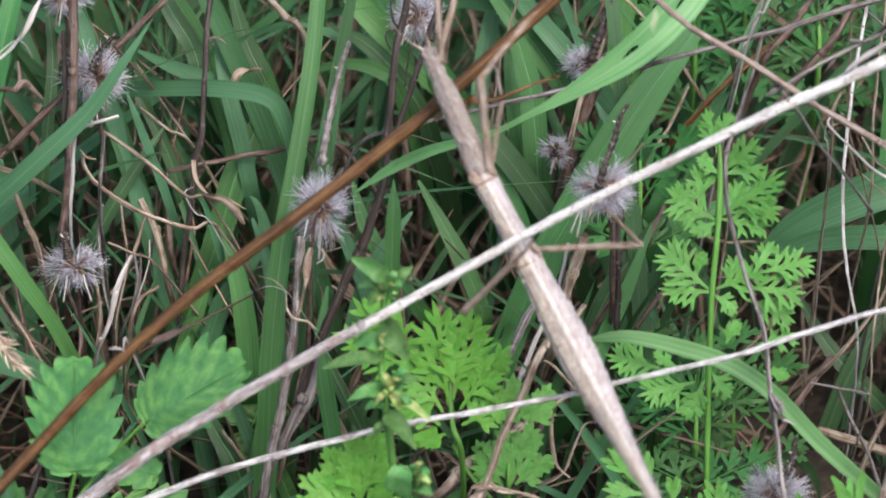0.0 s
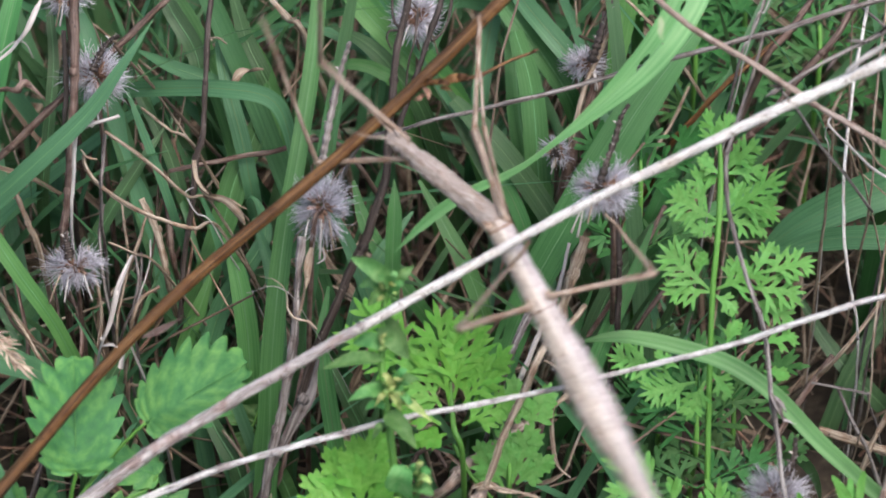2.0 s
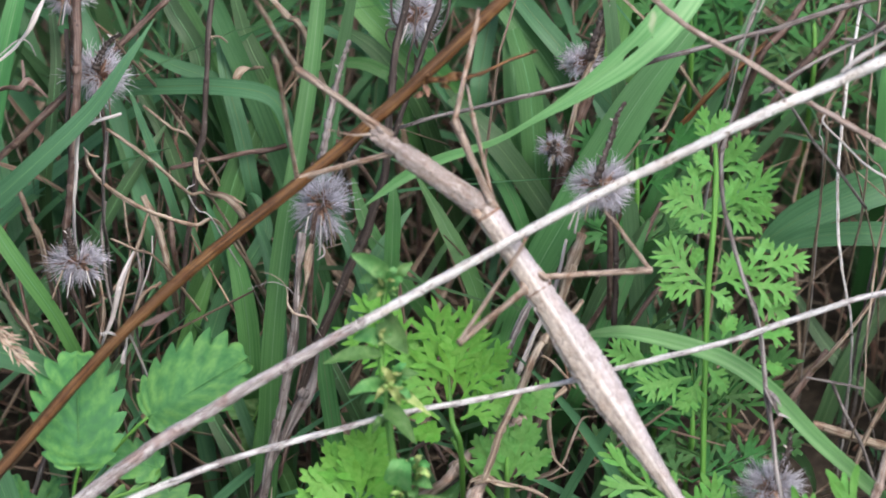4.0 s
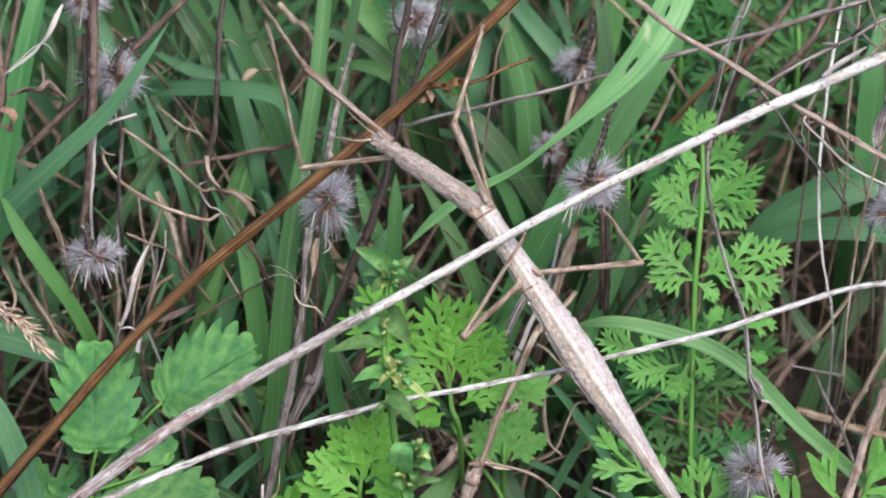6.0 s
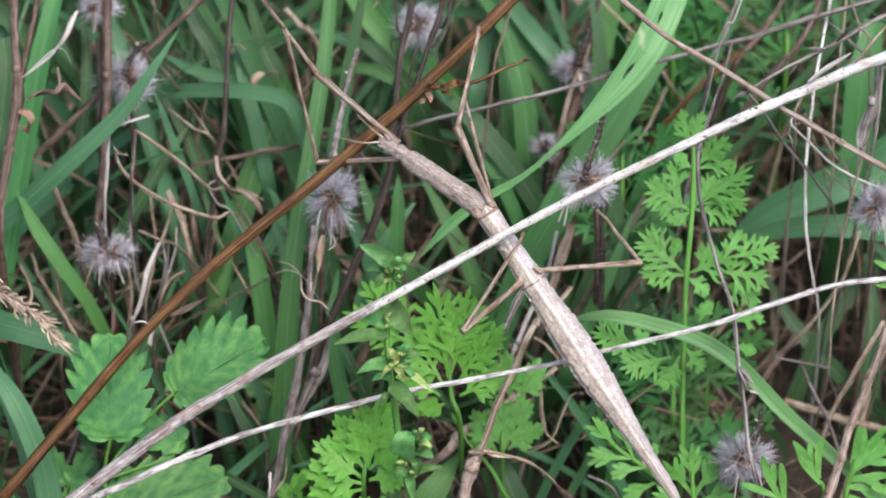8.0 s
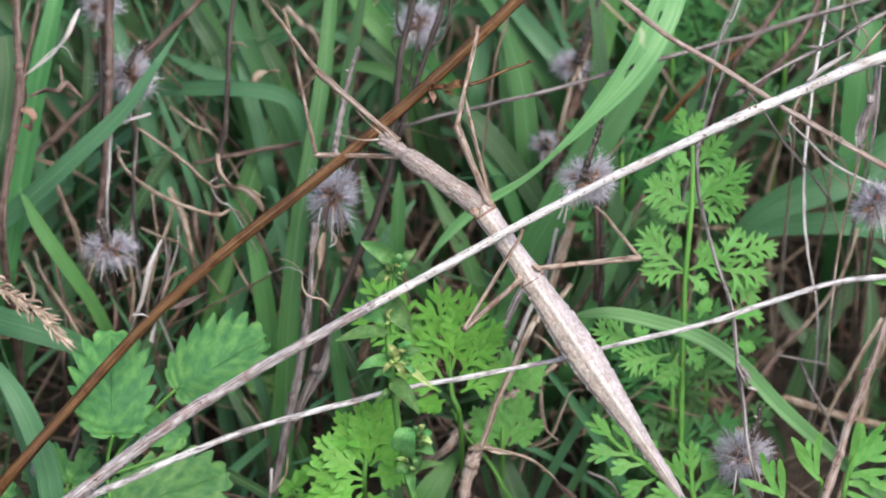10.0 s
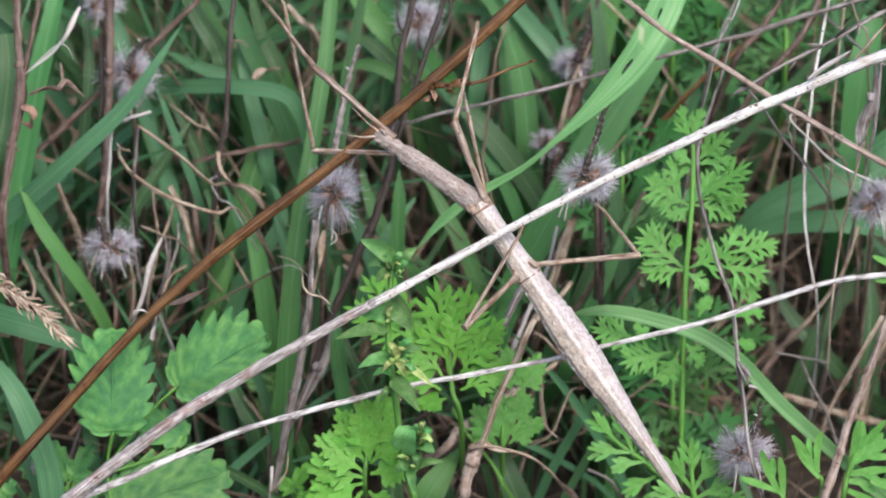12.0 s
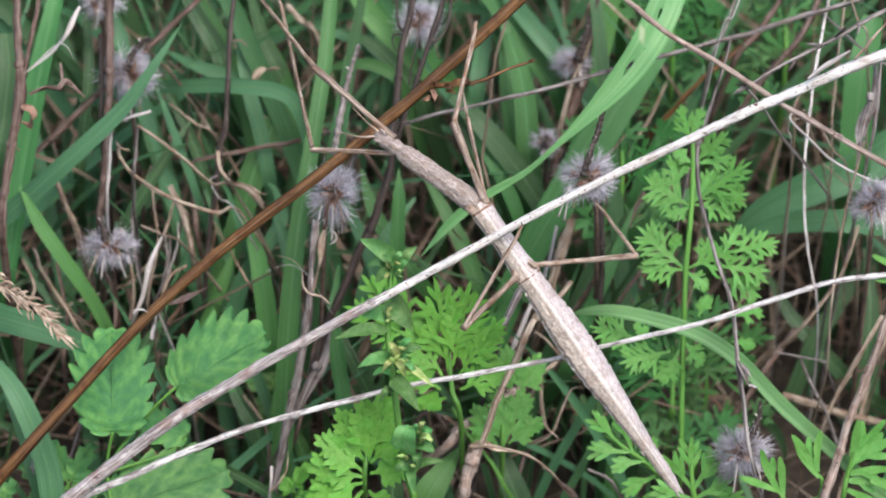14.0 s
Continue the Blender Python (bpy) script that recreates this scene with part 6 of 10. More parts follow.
cut_leaf(c, [(S(-70.2, -43.1, -30.0), S(-72.6, -35.7, -30.0), 5.5), (S(-69.4, -43.1, -30.0), S(-65.2, -36.2, -30.0), 6.0), (S(-71.0, -44.2, -30.0), S(-79.6, -40.0, -31.0), 6.0), (S(-69.4, -45.2, -30.0), S(-63.1, -45.2, -30.0), 5.0), (S(-71.0, -45.2, -30.0), S(-78.5, -47.4, -31.0), 5.0)], down(S(-70.4, -46.6, -34.0)),
         "green cut leaf low in the clump", material="serrated", teeth=4, depth=0.5)
c = S(-28.0, -45.5, -34.0)
cut_leaf(c, [(S(-28.0, -44.5, -34.0), S(-25.4, -40.2, -34.0), 4.0), (S(-28.5, -45.5, -34.0), S(-32.3, -42.3, -34.0), 4.0), (S(-27.5, -46.0, -34.0), S(-23.8, -47.6, -34.0), 4.0)], down(S(-28.2, -46.9, -38.0)), "green cut leaf low in the clump", teeth=3)
c = S(-81.0, -46.5, -26.0)
cut_leaf(c, [(S(-81.2, -45.9, -26.0), S(-79.4, -42.8, -26.0), 4.0), (S(-81.5, -45.9, -26.0), S(-84.1, -42.8, -26.0), 4.0)], down(S(-81.6, -47.3, -30.0)), "green cut leaf low in the clump", material="serrated", teeth=3)
for k, (x, y) in enumerate(((0, 0),)):
    c = S(-34.8, -27.6, -60.0)
    cut_leaf(c, [(S(-34.8, -27.6, -60.0), S(-36.4, -17.6, -60.0), 8.0), (S(-33.7, -27.6, -60.0), S(-31.5, -19.8, -60.0), 7.0), (S(-34.8, -28.7, -60.0), S(-33.7, -36.4, -60.0), 7.0)], down(S(-35.0, -31.1, -64.0)), "shaded green leaf low in the clump", material="weed", teeth=6, depth=0.1)


# ---- feathery, finely divided leaves ----
def lobe(bm, p, d, side, nrm, length, width, seed):
    """A flat pointed lobe with a smaller one on each side."""
    for a, f, g in ((0, 0, 1), (34, 0.22, 0.62), (-34, 0.26, 0.6)):
        b = radians(a)
        e = (d * math.cos(b) + side * math.sin(b)).normalized()
        q = p + d * length * f
        ln = length * g
        bend = side * 0.08 * math.sin(seed * 1.9 + a) + nrm * 0.1 * math.cos(seed * 2.7 + a)
        strip(bm, [q, q + e * ln * 0.4, q + (e + bend * 0.5) * ln * 0.75, q + (e + bend) * ln], [width * 0.8, width, width * 0.85, 0.08], nrm, 10, 0.1, 0.12, (0, 0), seed, 3)


def fern(bm, p, d, nrm, length, pairs, width, seed):
    """A leaflet of three-pointed lobes on both sides of its flat rib; width of a lobe in mm."""
    rng = random.Random(seed)
    side = d.cross(nrm)
    arch = nrm * length * 0.05
    strip(bm, [p, p + d * length * 0.4 + arch, p + d * length * 0.8], [width * 0.5, width * 0.75, width * 0.6], nrm, 10, 0.15, 0.15, (0, 0), seed, 3)
    lobe(bm, p + d * length * 0.66, d, side, nrm, length * 0.36, width, seed)
    for k in range(pairs):
        f = 0.2 + 0.42 * k / max(1, pairs - 1)
        for sg in (-1, 1):
            a = radians(rng.uniform(40, 56)) * sg
            dd = (d * math.cos(a) + side * math.sin(a) + nrm * rng.uniform(-0.1, 0.15)).normalized()
            ln = length * (0.5 - 0.3 * f) * rng.uniform(0.85, 1.15)
            q = p + d * length * (f + 0.04 * sg) + arch * f * 2
            lobe(bm, q, dd, dd.cross(nrm), nrm, ln, width * rng.uniform(0.85, 1.1), seed + k * 3 + sg)


def frond(bm, p, d, nrm, length, pairs, width, seed):
    """A small frond: leaflets in pairs along a thin rib, each cut into narrow blunt fingers."""
    rng = random.Random(seed)
    side = d.cross(nrm)
    sag = nrm * length
    tube(bm, [p, p + d * length * 0.5 + sag * 0.06, p + d * length * 0.88 + sag * 0.03], [width * 0.32, width * 0.28, width * 0.2], 5, 9)

    def leaflet(q, e, ln):
        es = e.cross(nrm)
        for a, f, g in ((0, 0, 1.08), (38, 0.12, 0.72), (-38, 0.18, 0.7), (30, 0.5, 0.45)):
            b = radians(a + rng.uniform(-7, 7))
            v = (e * math.cos(b) + es * math.sin(b) + nrm * rng.uniform(-0.18, 0.18)).normalized()
            o = q + e * ln * f
            m = ln * g * rng.uniform(0.82, 1.15)
            w = width * (1.2 if a == 0 else 0.95)
            curl = nrm * m * rng.uniform(-0.1, 0.12)
            strip(bm, [o, o + v * m * 0.45, o + v * m * 0.88 + curl * 0.6, o + v * m + curl], [w * 0.5, w * 0.95, w * 0.75, w * 0.15], nrm, 9, 0.25, 0.12, (0, 0), seed, 3)

    leaflet(p + d * length * 0.7 + sag * 0.04, d, length * 0.32)
    for k in range(pairs):
        f = 0.2 + 0.55 * k / max(1, pairs - 1)
        for sg in (-1, 1):
            a = radians(rng.uniform(44, 58)) * sg
            e = (d * math.cos(a) + side * math.sin(a) + nrm * rng.uniform(-0.1, 0.2)).normalized()
            leaflet(p + d * length * (f + 0.03 * sg) + sag * 0.05, e, length * (0.44 - 0.26 * f) * rng.uniform(0.88, 1.1))


def palm(bm, p, d, nrm, length, pairs, width, seed):
    """A webbed leaflet: pointed fingers on both sides of a broad rib and three at its end."""
    rng = random.Random(seed)
    side = d.cross(nrm)
    lift = nrm * length * rng.uniform(-0.06, 0.1)

    def on(f):
        return p + d * length * f + lift * f * f

    def finger(o, e, m, w):
        curl = nrm * m * rng.uniform(-0.12, 0.16) + e.cross(nrm) * m * rng.uniform(-0.1, 0.1)
        strip(bm, [o, o + e * m * 0.35, o + e * m * 0.75 + curl * 0.6, o + e * m + curl], [w * 0.9, w * 1.1, w * 0.8, 0.1], nrm, 8, 0.22, 0.12, (0, 0), seed, 3)

    strip(bm, [on(0), on(0.25), on(0.5), on(0.75), on(0.9)], [width * 0.45, width * 1.1, width * 1.7, width * 1.5, width * 0.5], nrm, 12, 0.15, 0.14, (0, 0), seed, 3)
    for k in range(2 * pairs):
        f = 0.22 + 0.46 * k / max(1, 2 * pairs - 1)
        sg = 1 if k % 2 else -1
        a = radians(rng.uniform(36, 52)) * sg
        e = (d * math.cos(a) + side * math.sin(a) + nrm * rng.uniform(-0.12, 0.18)).normalized()
        m = length * (0.54 - 0.26 * f) * rng.uniform(0.85, 1.15)
        finger(on(f), e, m, width)
        b = radians(rng.uniform(28, 40)) * sg
        g = (e * math.cos(b) - e.cross(nrm) * math.sin(b) * -1).normalized()
        finger(on(f) + e * m * 0.32, g, m * 0.6, width * 0.85)
    for a, g in ((0, 0.34), (26, 0.3), (-28, 0.29)):
        b = radians(a + rng.uniform(-5, 5))
        finger(on(0.68), (d * math.cos(b) + side * math.sin(b)).normalized(), length * g, width)


def tongue(bm, p, d, nrm, length, pairs, width, seed):
    """A long flat lobe, blunt-pointed, with a short side lobe where pairs is 2 or more."""
    side = d.cross(nrm)
    bend = side * 0.1 * math.sin(seed * 1.9) + nrm * 0.12
    strip(bm, [p, p + d * length * 0.3, p + (d + bend * 0.5) * length * 0.65, p + (d + bend) * length * 0.92, p + (d + bend) * length], [width * 0.5, width * 0.8, width, width * 0.6, width * 0.1], nrm, 16, 0.18, 0.14, (0, 6), seed, 3)
    for k in range(1, pairs):
        sg = 1 if k % 2 else -1
        e = (d * 0.86 + side * 0.5 * sg).normalized()
        o = p + d * length * (0.2 + 0.11 * k)
        m = length * (0.5 - 0.03 * k)
        strip(bm, [o, o + e * m * 0.5, o + e * m * 0.88, o + e * m], [width * 0.5, width * 0.9, width * 0.6, width * 0.1], nrm, 12, 0.18, 0.14, (0, 6), seed + k, 3)


def feather_leaf(rachis, pinnae, label, width=0.95, material="feathery", face=None, seed=0, r=0.5, make=fern):
    """rachis: tip first, down to the soil. pinnae: start, end, pairs."""
    ob = empty("feathery_leaf", Matrix.Translation(rachis[-1]), label, "leaf", "feathery leaves")
    iv = ob.matrix_world.inverted()
    nrm = face or FACE
    for k, (a, b, pairs) in enumerate(pinnae):
        bm = bmesh.new()
        d = b - a
        nn = (nrm + Vector((0.32 * math.sin(k * 1.7 + seed), 0.2 * math.cos(k), 0.25 * math.cos(k * 2.3)))).normalized()
        dn = d.normalized()
        nn = (nn - dn * nn.dot(dn)).normalized()
        make(bm, iv @ a, dn, nn, d.length, pairs, width, seed * 31 + k * 5 + 1)
        part("leaflet", bm, M[material], ob)
    bm = bmesh.new()
    tube(bm, [iv @ p for p in rachis], [0.2] + [r] * (len(rachis) - 1), 7, 40, 0.05, 0.06)
    part("stalk", bm, M["green_stem"], ob)
    return ob


feather_leaf([S(46.0, 23.6, -25.0), S(46.3, 15.8, -25.0), S(46.0, 8.5, -25.0), S(45.5, 2.2, -25.0), S(45.0, -4.1, -26.0), S(44.7, -16.7, -28.0), S(44.6, -27.3, -30.0), S(44.6, -41.3, -34.0)] + down(S(45.0, -44.8, -38.0)), [
    (S(45.8, 19.8, -25.0), S(43.7, 26.6, -24.0), 2), (S(46.1, 20.4, -25.0), S(47.8, 26.2, -25.0), 2),
    (S(46.4, 15.9, -25.0), S(52.7, 21.4, -23.0), 3), (S(46.8, 15.8, -25.0), S(53.7, 16.8, -25.0), 2), (S(46.2, 15.6, -25.0), S(42.4, 18.7, -25.0), 2), (S(46.2, 15.6, -26.0), S(42.7, 14.8, -26.0), 1),
    (S(46.4, 8.7, -25.0), S(57.1, 15.7, -23.0), 4), (S(47.7, 9.3, -25.0), S(56.5, 10.1, -24.0), 3), (S(46.2, 8.3, -25.0), S(54.8, 7.0, -25.0), 3), (S(45.8, 7.9, -25.0), S(36.9, 13.0, -24.0), 4), (S(45.7, 7.7, -25.0), S(41.2, 6.0, -25.0), 2), (S(44.0, 9.5, -25.0), S(42.0, 17.3, -25.0), 2), (S(46.8, 9.3, -25.0), S(50.0, 14.5, -25.0), 2),
    (S(44.9, -3.9, -26.0), S(36.0, 4.1, -26.0), 4), (S(44.8, -3.9, -26.0), S(36.2, -3.5, -26.0), 3), (S(42.5, -0.9, -26.0), S(43.5, 3.0, -26.0), 2), (S(45.3, -4.3, -26.0), S(49.3, -7.4, -26.0), 2),
    (S(45.4, -3.5, -26.0), S(53.8, -0.1, -24.0), 3), (S(52.8, -0.7, -24.0), S(61.9, 1.4, -23.0), 3), (S(51.7, -0.9, -24.0), S(55.1, 4.5, -24.0), 2), (S(50.0, -3.0, -25.0), S(60.3, -4.3, -24.0), 3), (S(50.9, -5.1, -26.0), S(59.0, -8.7, -26.0), 3), (S(47.2, -2.5, -26.0), S(50.0, 2.2, -26.0), 2),
    (S(47.4, -12.5, -27.0), S(49.3, -8.5, -27.0), 2), (S(53.1, -12.5, -27.0), S(59.4, -11.4, -27.0), 2), (S(53.7, -17.2, -28.0), S(58.2, -18.0, -28.0), 2),
    (S(36.9, -16.9, -27.0), S(27.2, -14.1, -25.0), 4), (S(42.4, -19.0, -28.0), S(32.6, -21.0, -25.0), 4), (S(43.9, -18.8, -28.0), S(40.7, -25.3, -27.0), 3), (S(45.0, -17.3, -28.0), S(48.3, -21.7, -28.0), 2), (S(39.5, -16.7, -28.0), S(35.3, -14.1, -28.0), 2)],
    "bright green finely divided carrot-like leaf", seed=1, width=0.72, make=palm)
feather_leaf([S(-13.7, -36.7, -13.0), S(-14.2, -40.8, -13.0), S(-14.3, -45.3, -18.0)] + down(S(-14.5, -47.9, -24.0)), [
    (S(-13.5, -38.3, -13.0), S(-10.2, -25.2, -12.0), 3), (S(-13.7, -38.3, -13.0), S(-14.7, -27.0, -12.0), 3), (S(-14.1, -38.8, -13.0), S(-19.2, -28.8, -13.0), 3), (S(-14.5, -40.3, -13.0), S(-23.3, -33.7, -13.0), 3), (S(-14.5, -41.3, -13.0), S(-25.2, -39.1, -14.0), 3), (S(-14.5, -42.4, -13.0), S(-25.0, -45.0, -14.0), 3),
    (S(-13.2, -38.8, -13.0), S(-5.7, -33.0, -12.0), 3), (S(-13.2, -40.6, -13.0), S(-4.7, -39.9, -12.0), 3), (S(-14.6, -43.8, -14.0), S(-20.4, -51.2, -15.0), 3), (S(-13.5, -43.8, -14.0), S(-8.1, -49.7, -15.0), 3)],
    "bright green deeply cut parsley-like leaf", seed=14, width=1.2, material="lobed")
feather_leaf([S(1.1, -16.5, -20.0), S(1.7, -25.8, -20.0), S(3.2, -31.1, -22.0)] + down(S(3.8, -35.6, -28.0)), MIDLEAF, "bright green deeply cut leaf behind the weed", seed=12, width=1.05, material="lobed")
feather_leaf([S(11.1, -31.4, -28.0), S(11.1, -36.7, -28.0)] + down(S(11.2, -38.0, -32.0)), [(S(10.9, -36.7, -28.0), S(9.9, -26.1, -28.0), 3), (S(11.4, -36.1, -28.0), S(15.3, -25.6, -28.0), 3), (S(10.1, -36.7, -28.0), S(5.5, -28.8, -28.0), 3), (S(12.2, -36.1, -28.0), S(18.7, -31.4, -28.0), 3), (S(12.8, -27.3, -30.0), S(11.7, -17.8, -30.0), 3), (S(13.8, -27.3, -30.0), S(18.3, -19.4, -30.0), 3)], "green cut leaf low in the clump", seed=13, width=1.1)
feather_leaf([S(29.7, -34.2, -22.0), S(32.9, -36.3, -23.0), S(38.2, -40.1, -25.0), S(42.6, -45.1, -28.0)] + down(S(44.0, -48.5, -32.0)), [
    (S(32.8, -36.1, -22.0), S(26.6, -30.2, -21.0), 5), (S(35.0, -37.4, -23.0), S(32.2, -29.8, -22.0), 5), (S(34.5, -37.4, -23.0), S(26.2, -37.1, -22.0), 5), (S(37.1, -39.1, -24.0), S(30.6, -40.1, -23.0), 5), (S(38.2, -39.9, -24.0), S(38.3, -34.3, -23.0), 5),
    (S(39.9, -41.8, -26.0), S(32.9, -45.1, -26.0), 5), (S(41.0, -43.0, -26.0), S(37.2, -48.5, -25.0), 5), (S(41.0, -42.8, -26.0), S(43.9, -38.8, -25.0), 5)], "bright green finely divided leaf tip", seed=2, width=1.05, make=tongue)
feather_leaf([S(45.7, -39.4, -22.0), S(46.0, -43.6, -23.0), S(46.7, -48.0, -26.0)] + down(S(47.0, -51.5, -30.0)), [
    (S(46.0, -43.6, -23.0), S(45.1, -34.4, -22.0), 5), (S(46.0, -44.3, -23.0), S(40.5, -37.3, -22.0), 5), (S(46.0, -44.7, -23.0), S(50.7, -36.9, -22.0), 5), (S(46.3, -46.2, -24.0), S(38.1, -43.8, -23.0), 5), (S(46.3, -46.2, -24.0), S(53.7, -42.2, -23.0), 5), (S(46.3, -46.8, -24.0), S(55.8, -46.2, -23.0), 5)],
    "fresh green divided leaf", seed=3, width=1.1, make=tongue)
feather_leaf([S(59.8, -43.0, -6.0), S(61.0, -44.8, -6.0), S(62.6, -49.7, -9.0)] + down(S(63.7, -53.2, -14.0)), [
    (S(60.0, -43.4, -6.0), S(52.8, -40.5, -5.0), 1), (S(60.2, -43.6, -6.0), S(55.9, -36.0, -5.0), 2), (S(60.8, -44.4, -6.0), S(60.4, -36.8, -5.0), 1), (S(61.8, -46.5, -7.0), S(55.2, -46.9, -6.0), 1)],
    "fresh green finger-lobed leaf", seed=4, width=1.5, make=tongue)
feather_leaf([S(67.1, -40.0, -7.0), S(68.1, -42.5, -8.0), S(67.0, -50.0, -12.0)] + down(S(67.5, -53.4, -16.0)), [
    (S(67.4, -40.9, -7.0), S(62.0, -34.7, -6.0), 1), (S(67.3, -40.0, -7.0), S(62.5, -32.8, -6.0), 2), (S(67.1, -39.6, -7.0), S(66.5, -32.4, -6.0), 1), (S(65.8, -38.4, -7.0), S(64.3, -34.9, -6.0), 1), (S(67.9, -44.6, -9.0), S(63.5, -47.1, -8.0), 1)],
    "fresh green finger-lobed leaf", seed=5, width=1.5, make=tongue)
feather_leaf([S(74.6, -36.8, -14.0), S(73.5, -41.0, -15.0), S(72.8, -46.3, -17.0)] + down(S(73.4, -49.8, -22.0)), [
    (S(74.0, -38.9, -15.0), S(75.9, -30.9, -14.0), 2), (S(73.5, -40.5, -15.0), S(79.5, -30.4, -14.0), 3), (S(74.0, -39.1, -15.0), S(82.6, -34.2, -14.0), 3), (S(73.5, -40.8, -15.0), S(81.1, -39.7, -14.0), 2), (S(73.1, -42.0, -15.0), S(80.7, -42.6, -15.0), 2), (S(73.0, -43.6, -16.0), S(79.7, -46.6, -15.0), 2), (S(77.4, -41.9, -13.0), S(82.3, -43.8, -12.0), 1)],
    "fresh green finger-lobed leaf", seed=6, width=1.6, make=tongue)
feather_leaf([S(83.4, -3.0, -12.0), S(85.7, -8.1, -14.0), S(88.7, -18.5, -20.0)] + down(S(89.6, -27.1, -26.0)), [
    (S(83.9, -4.0, -12.0), S(77.1, -1.4, -11.0), 1), (S(84.2, -5.0, -12.0), S(77.6, -6.0, -11.0), 1)], "fresh green finger-lobed leaf", seed=7, width=1.5, make=tongue)
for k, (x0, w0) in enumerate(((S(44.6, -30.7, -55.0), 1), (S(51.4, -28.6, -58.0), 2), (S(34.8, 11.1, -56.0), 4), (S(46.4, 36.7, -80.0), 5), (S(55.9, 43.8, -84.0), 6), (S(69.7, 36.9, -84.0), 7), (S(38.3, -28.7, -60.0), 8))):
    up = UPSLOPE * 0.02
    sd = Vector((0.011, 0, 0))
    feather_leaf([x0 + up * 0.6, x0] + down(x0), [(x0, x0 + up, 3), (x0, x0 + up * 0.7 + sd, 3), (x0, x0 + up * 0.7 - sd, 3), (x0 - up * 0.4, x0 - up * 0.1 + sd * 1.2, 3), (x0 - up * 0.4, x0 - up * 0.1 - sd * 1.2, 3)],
                 "feathery leaf deep in the clump, shade painted into its green", seed=20 + k, width=0.8, material="shade_dark_leaf", make=frond)

# ---- the upright weed in the middle ----
top = S(-9.2, -2.1, -1.0)
weed_foot = down(S(-5.0, -46.6, -8.0))
weed = empty("upright_weed", Matrix.Translation(weed_foot[-1]), "upright green weed with small pointed leaves and bud clusters", "leafy plant")
wi = weed.matrix_world.inverted()
bm = bmesh.new()
tube(bm, [wi @ p for p in [top, S(-9.4, -7.9, -1.0), S(-9.8, -14.9, -1.5), S(-9.2, -21.0, -2.0), S(-8.4, -27.0, -2.5), S(-7.6, -33.1, -3.5), S(-6.3, -40.3, -5.0), S(-5.0, -46.6, -8.0)] + weed_foot], [0.3, 0.45, 0.5, 0.55, 0.6, 0.6, 0.65, 0.65, 0.7, 0.7], 8, 60, 0.1, 0.08)
part("stem", bm, M["green_stem"], weed)
for k, (a, b, w, dz) in enumerate((
        (S(-8.6, -2.7, -1.0), S(-14.8, 1.9, 0.0), 3.0, 1), (S(-9.6, -2.7, -1.0), S(-13.4, -2.9, -2.0), 2.4, 0), (S(-8.4, -3.7, -1.0), S(-4.6, 0.5, 0.0), 2.2, 1), (S(-9.4, -3.9, -1.0), S(-12.0, -5.9, 0.0), 2.2, 1), (S(-8.0, -4.1, 0.0), S(-6.2, -2.1, 1.0), 1.6, 1),
        (S(-9.4, -8.9, -1.0), S(-5.4, -14.4, 1.0), 4.6, 1), (S(-9.6, -11.9, -1.0), S(-14.4, -11.9, 0.0), 3.0, 0), (S(-9.8, -14.4, -1.0), S(-19.2, -15.9, 1.0), 2.8, 1), (S(-9.4, -19.4, -1.0), S(-15.1, -21.0, 2.0), 2.6, 1), (S(-8.4, -18.9, -1.0), S(-3.6, -17.5, 0.0), 2.2, 0),
        (S(-8.0, -19.9, 0.0), S(-1.6, -24.2, 3.0), 1.7, 2), (S(-9.4, -21.9, -1.0), S(-12.4, -22.3, 0.0), 1.6, 1), (S(-8.8, -23.1, 0.0), S(-4.2, -28.6, 2.0), 3.4, 2), (S(-9.0, -24.9, 0.0), S(-11.2, -27.1, 0.0), 2.0, 1), (S(-8.0, -19.9, 1.0), S(-6.6, -22.6, 2.0), 1.6, 2),
        (S(-7.2, -35.5, -2.0), S(-6.2, -31.1, 0.0), 5.0, 2), (S(-4.9, -35.0, -2.0), S(-1.4, -35.9, 0.0), 2.6, 2), (S(-5.4, -33.0, -1.0), S(-3.6, -31.1, 0.0), 1.8, 2), (S(-4.6, -33.2, -1.0), S(-1.8, -32.1, 0.0), 2.0, 1), (S(-6.2, -39.3, -3.0), S(0.4, -37.4, -1.0), 1.8, 1), (S(-6.0, -39.1, -3.0), S(-5.2, -43.6, -1.0), 2.0, 1), (S(-6.2, -38.6, -3.0), S(-8.4, -39.6, -3.0), 2.2, 1), (S(-4.6, -36.0, -1.0), S(-4.2, -38.9, 0.0), 2.2, 2),
        (S(-8.0, -19.1, 0.0), S(-9.6, -16.4, 2.0), 1.5, 2), (S(-7.4, -19.9, 0.0), S(-4.4, -22.2, 3.0), 1.6, 2), (S(-8.4, -19.9, 0.0), S(-10.8, -21.8, 2.0), 1.4, 2), (S(-7.8, -18.1, 0.0), S(-5.6, -15.8, 2.0), 1.5, 1), (S(-8.4, -2.9, 0.0), S(-7.2, -0.5, 2.0), 1.5, 2), (S(-8.8, -3.3, 0.0), S(-10.8, -1.1, 2.0), 1.5, 2), (S(-4.2, -32.7, 0.0), S(-3.2, -30.4, 2.0), 1.4, 2), (S(-4.0, -33.4, 0.0), S(-1.8, -33.8, 2.0), 1.4, 2))):
    bm = bmesh.new()
    w *= 0.95
    mid = (a + b) / 2 + TOWARD * 0.0006 * dz + Vector((0, 0, 0.0008))
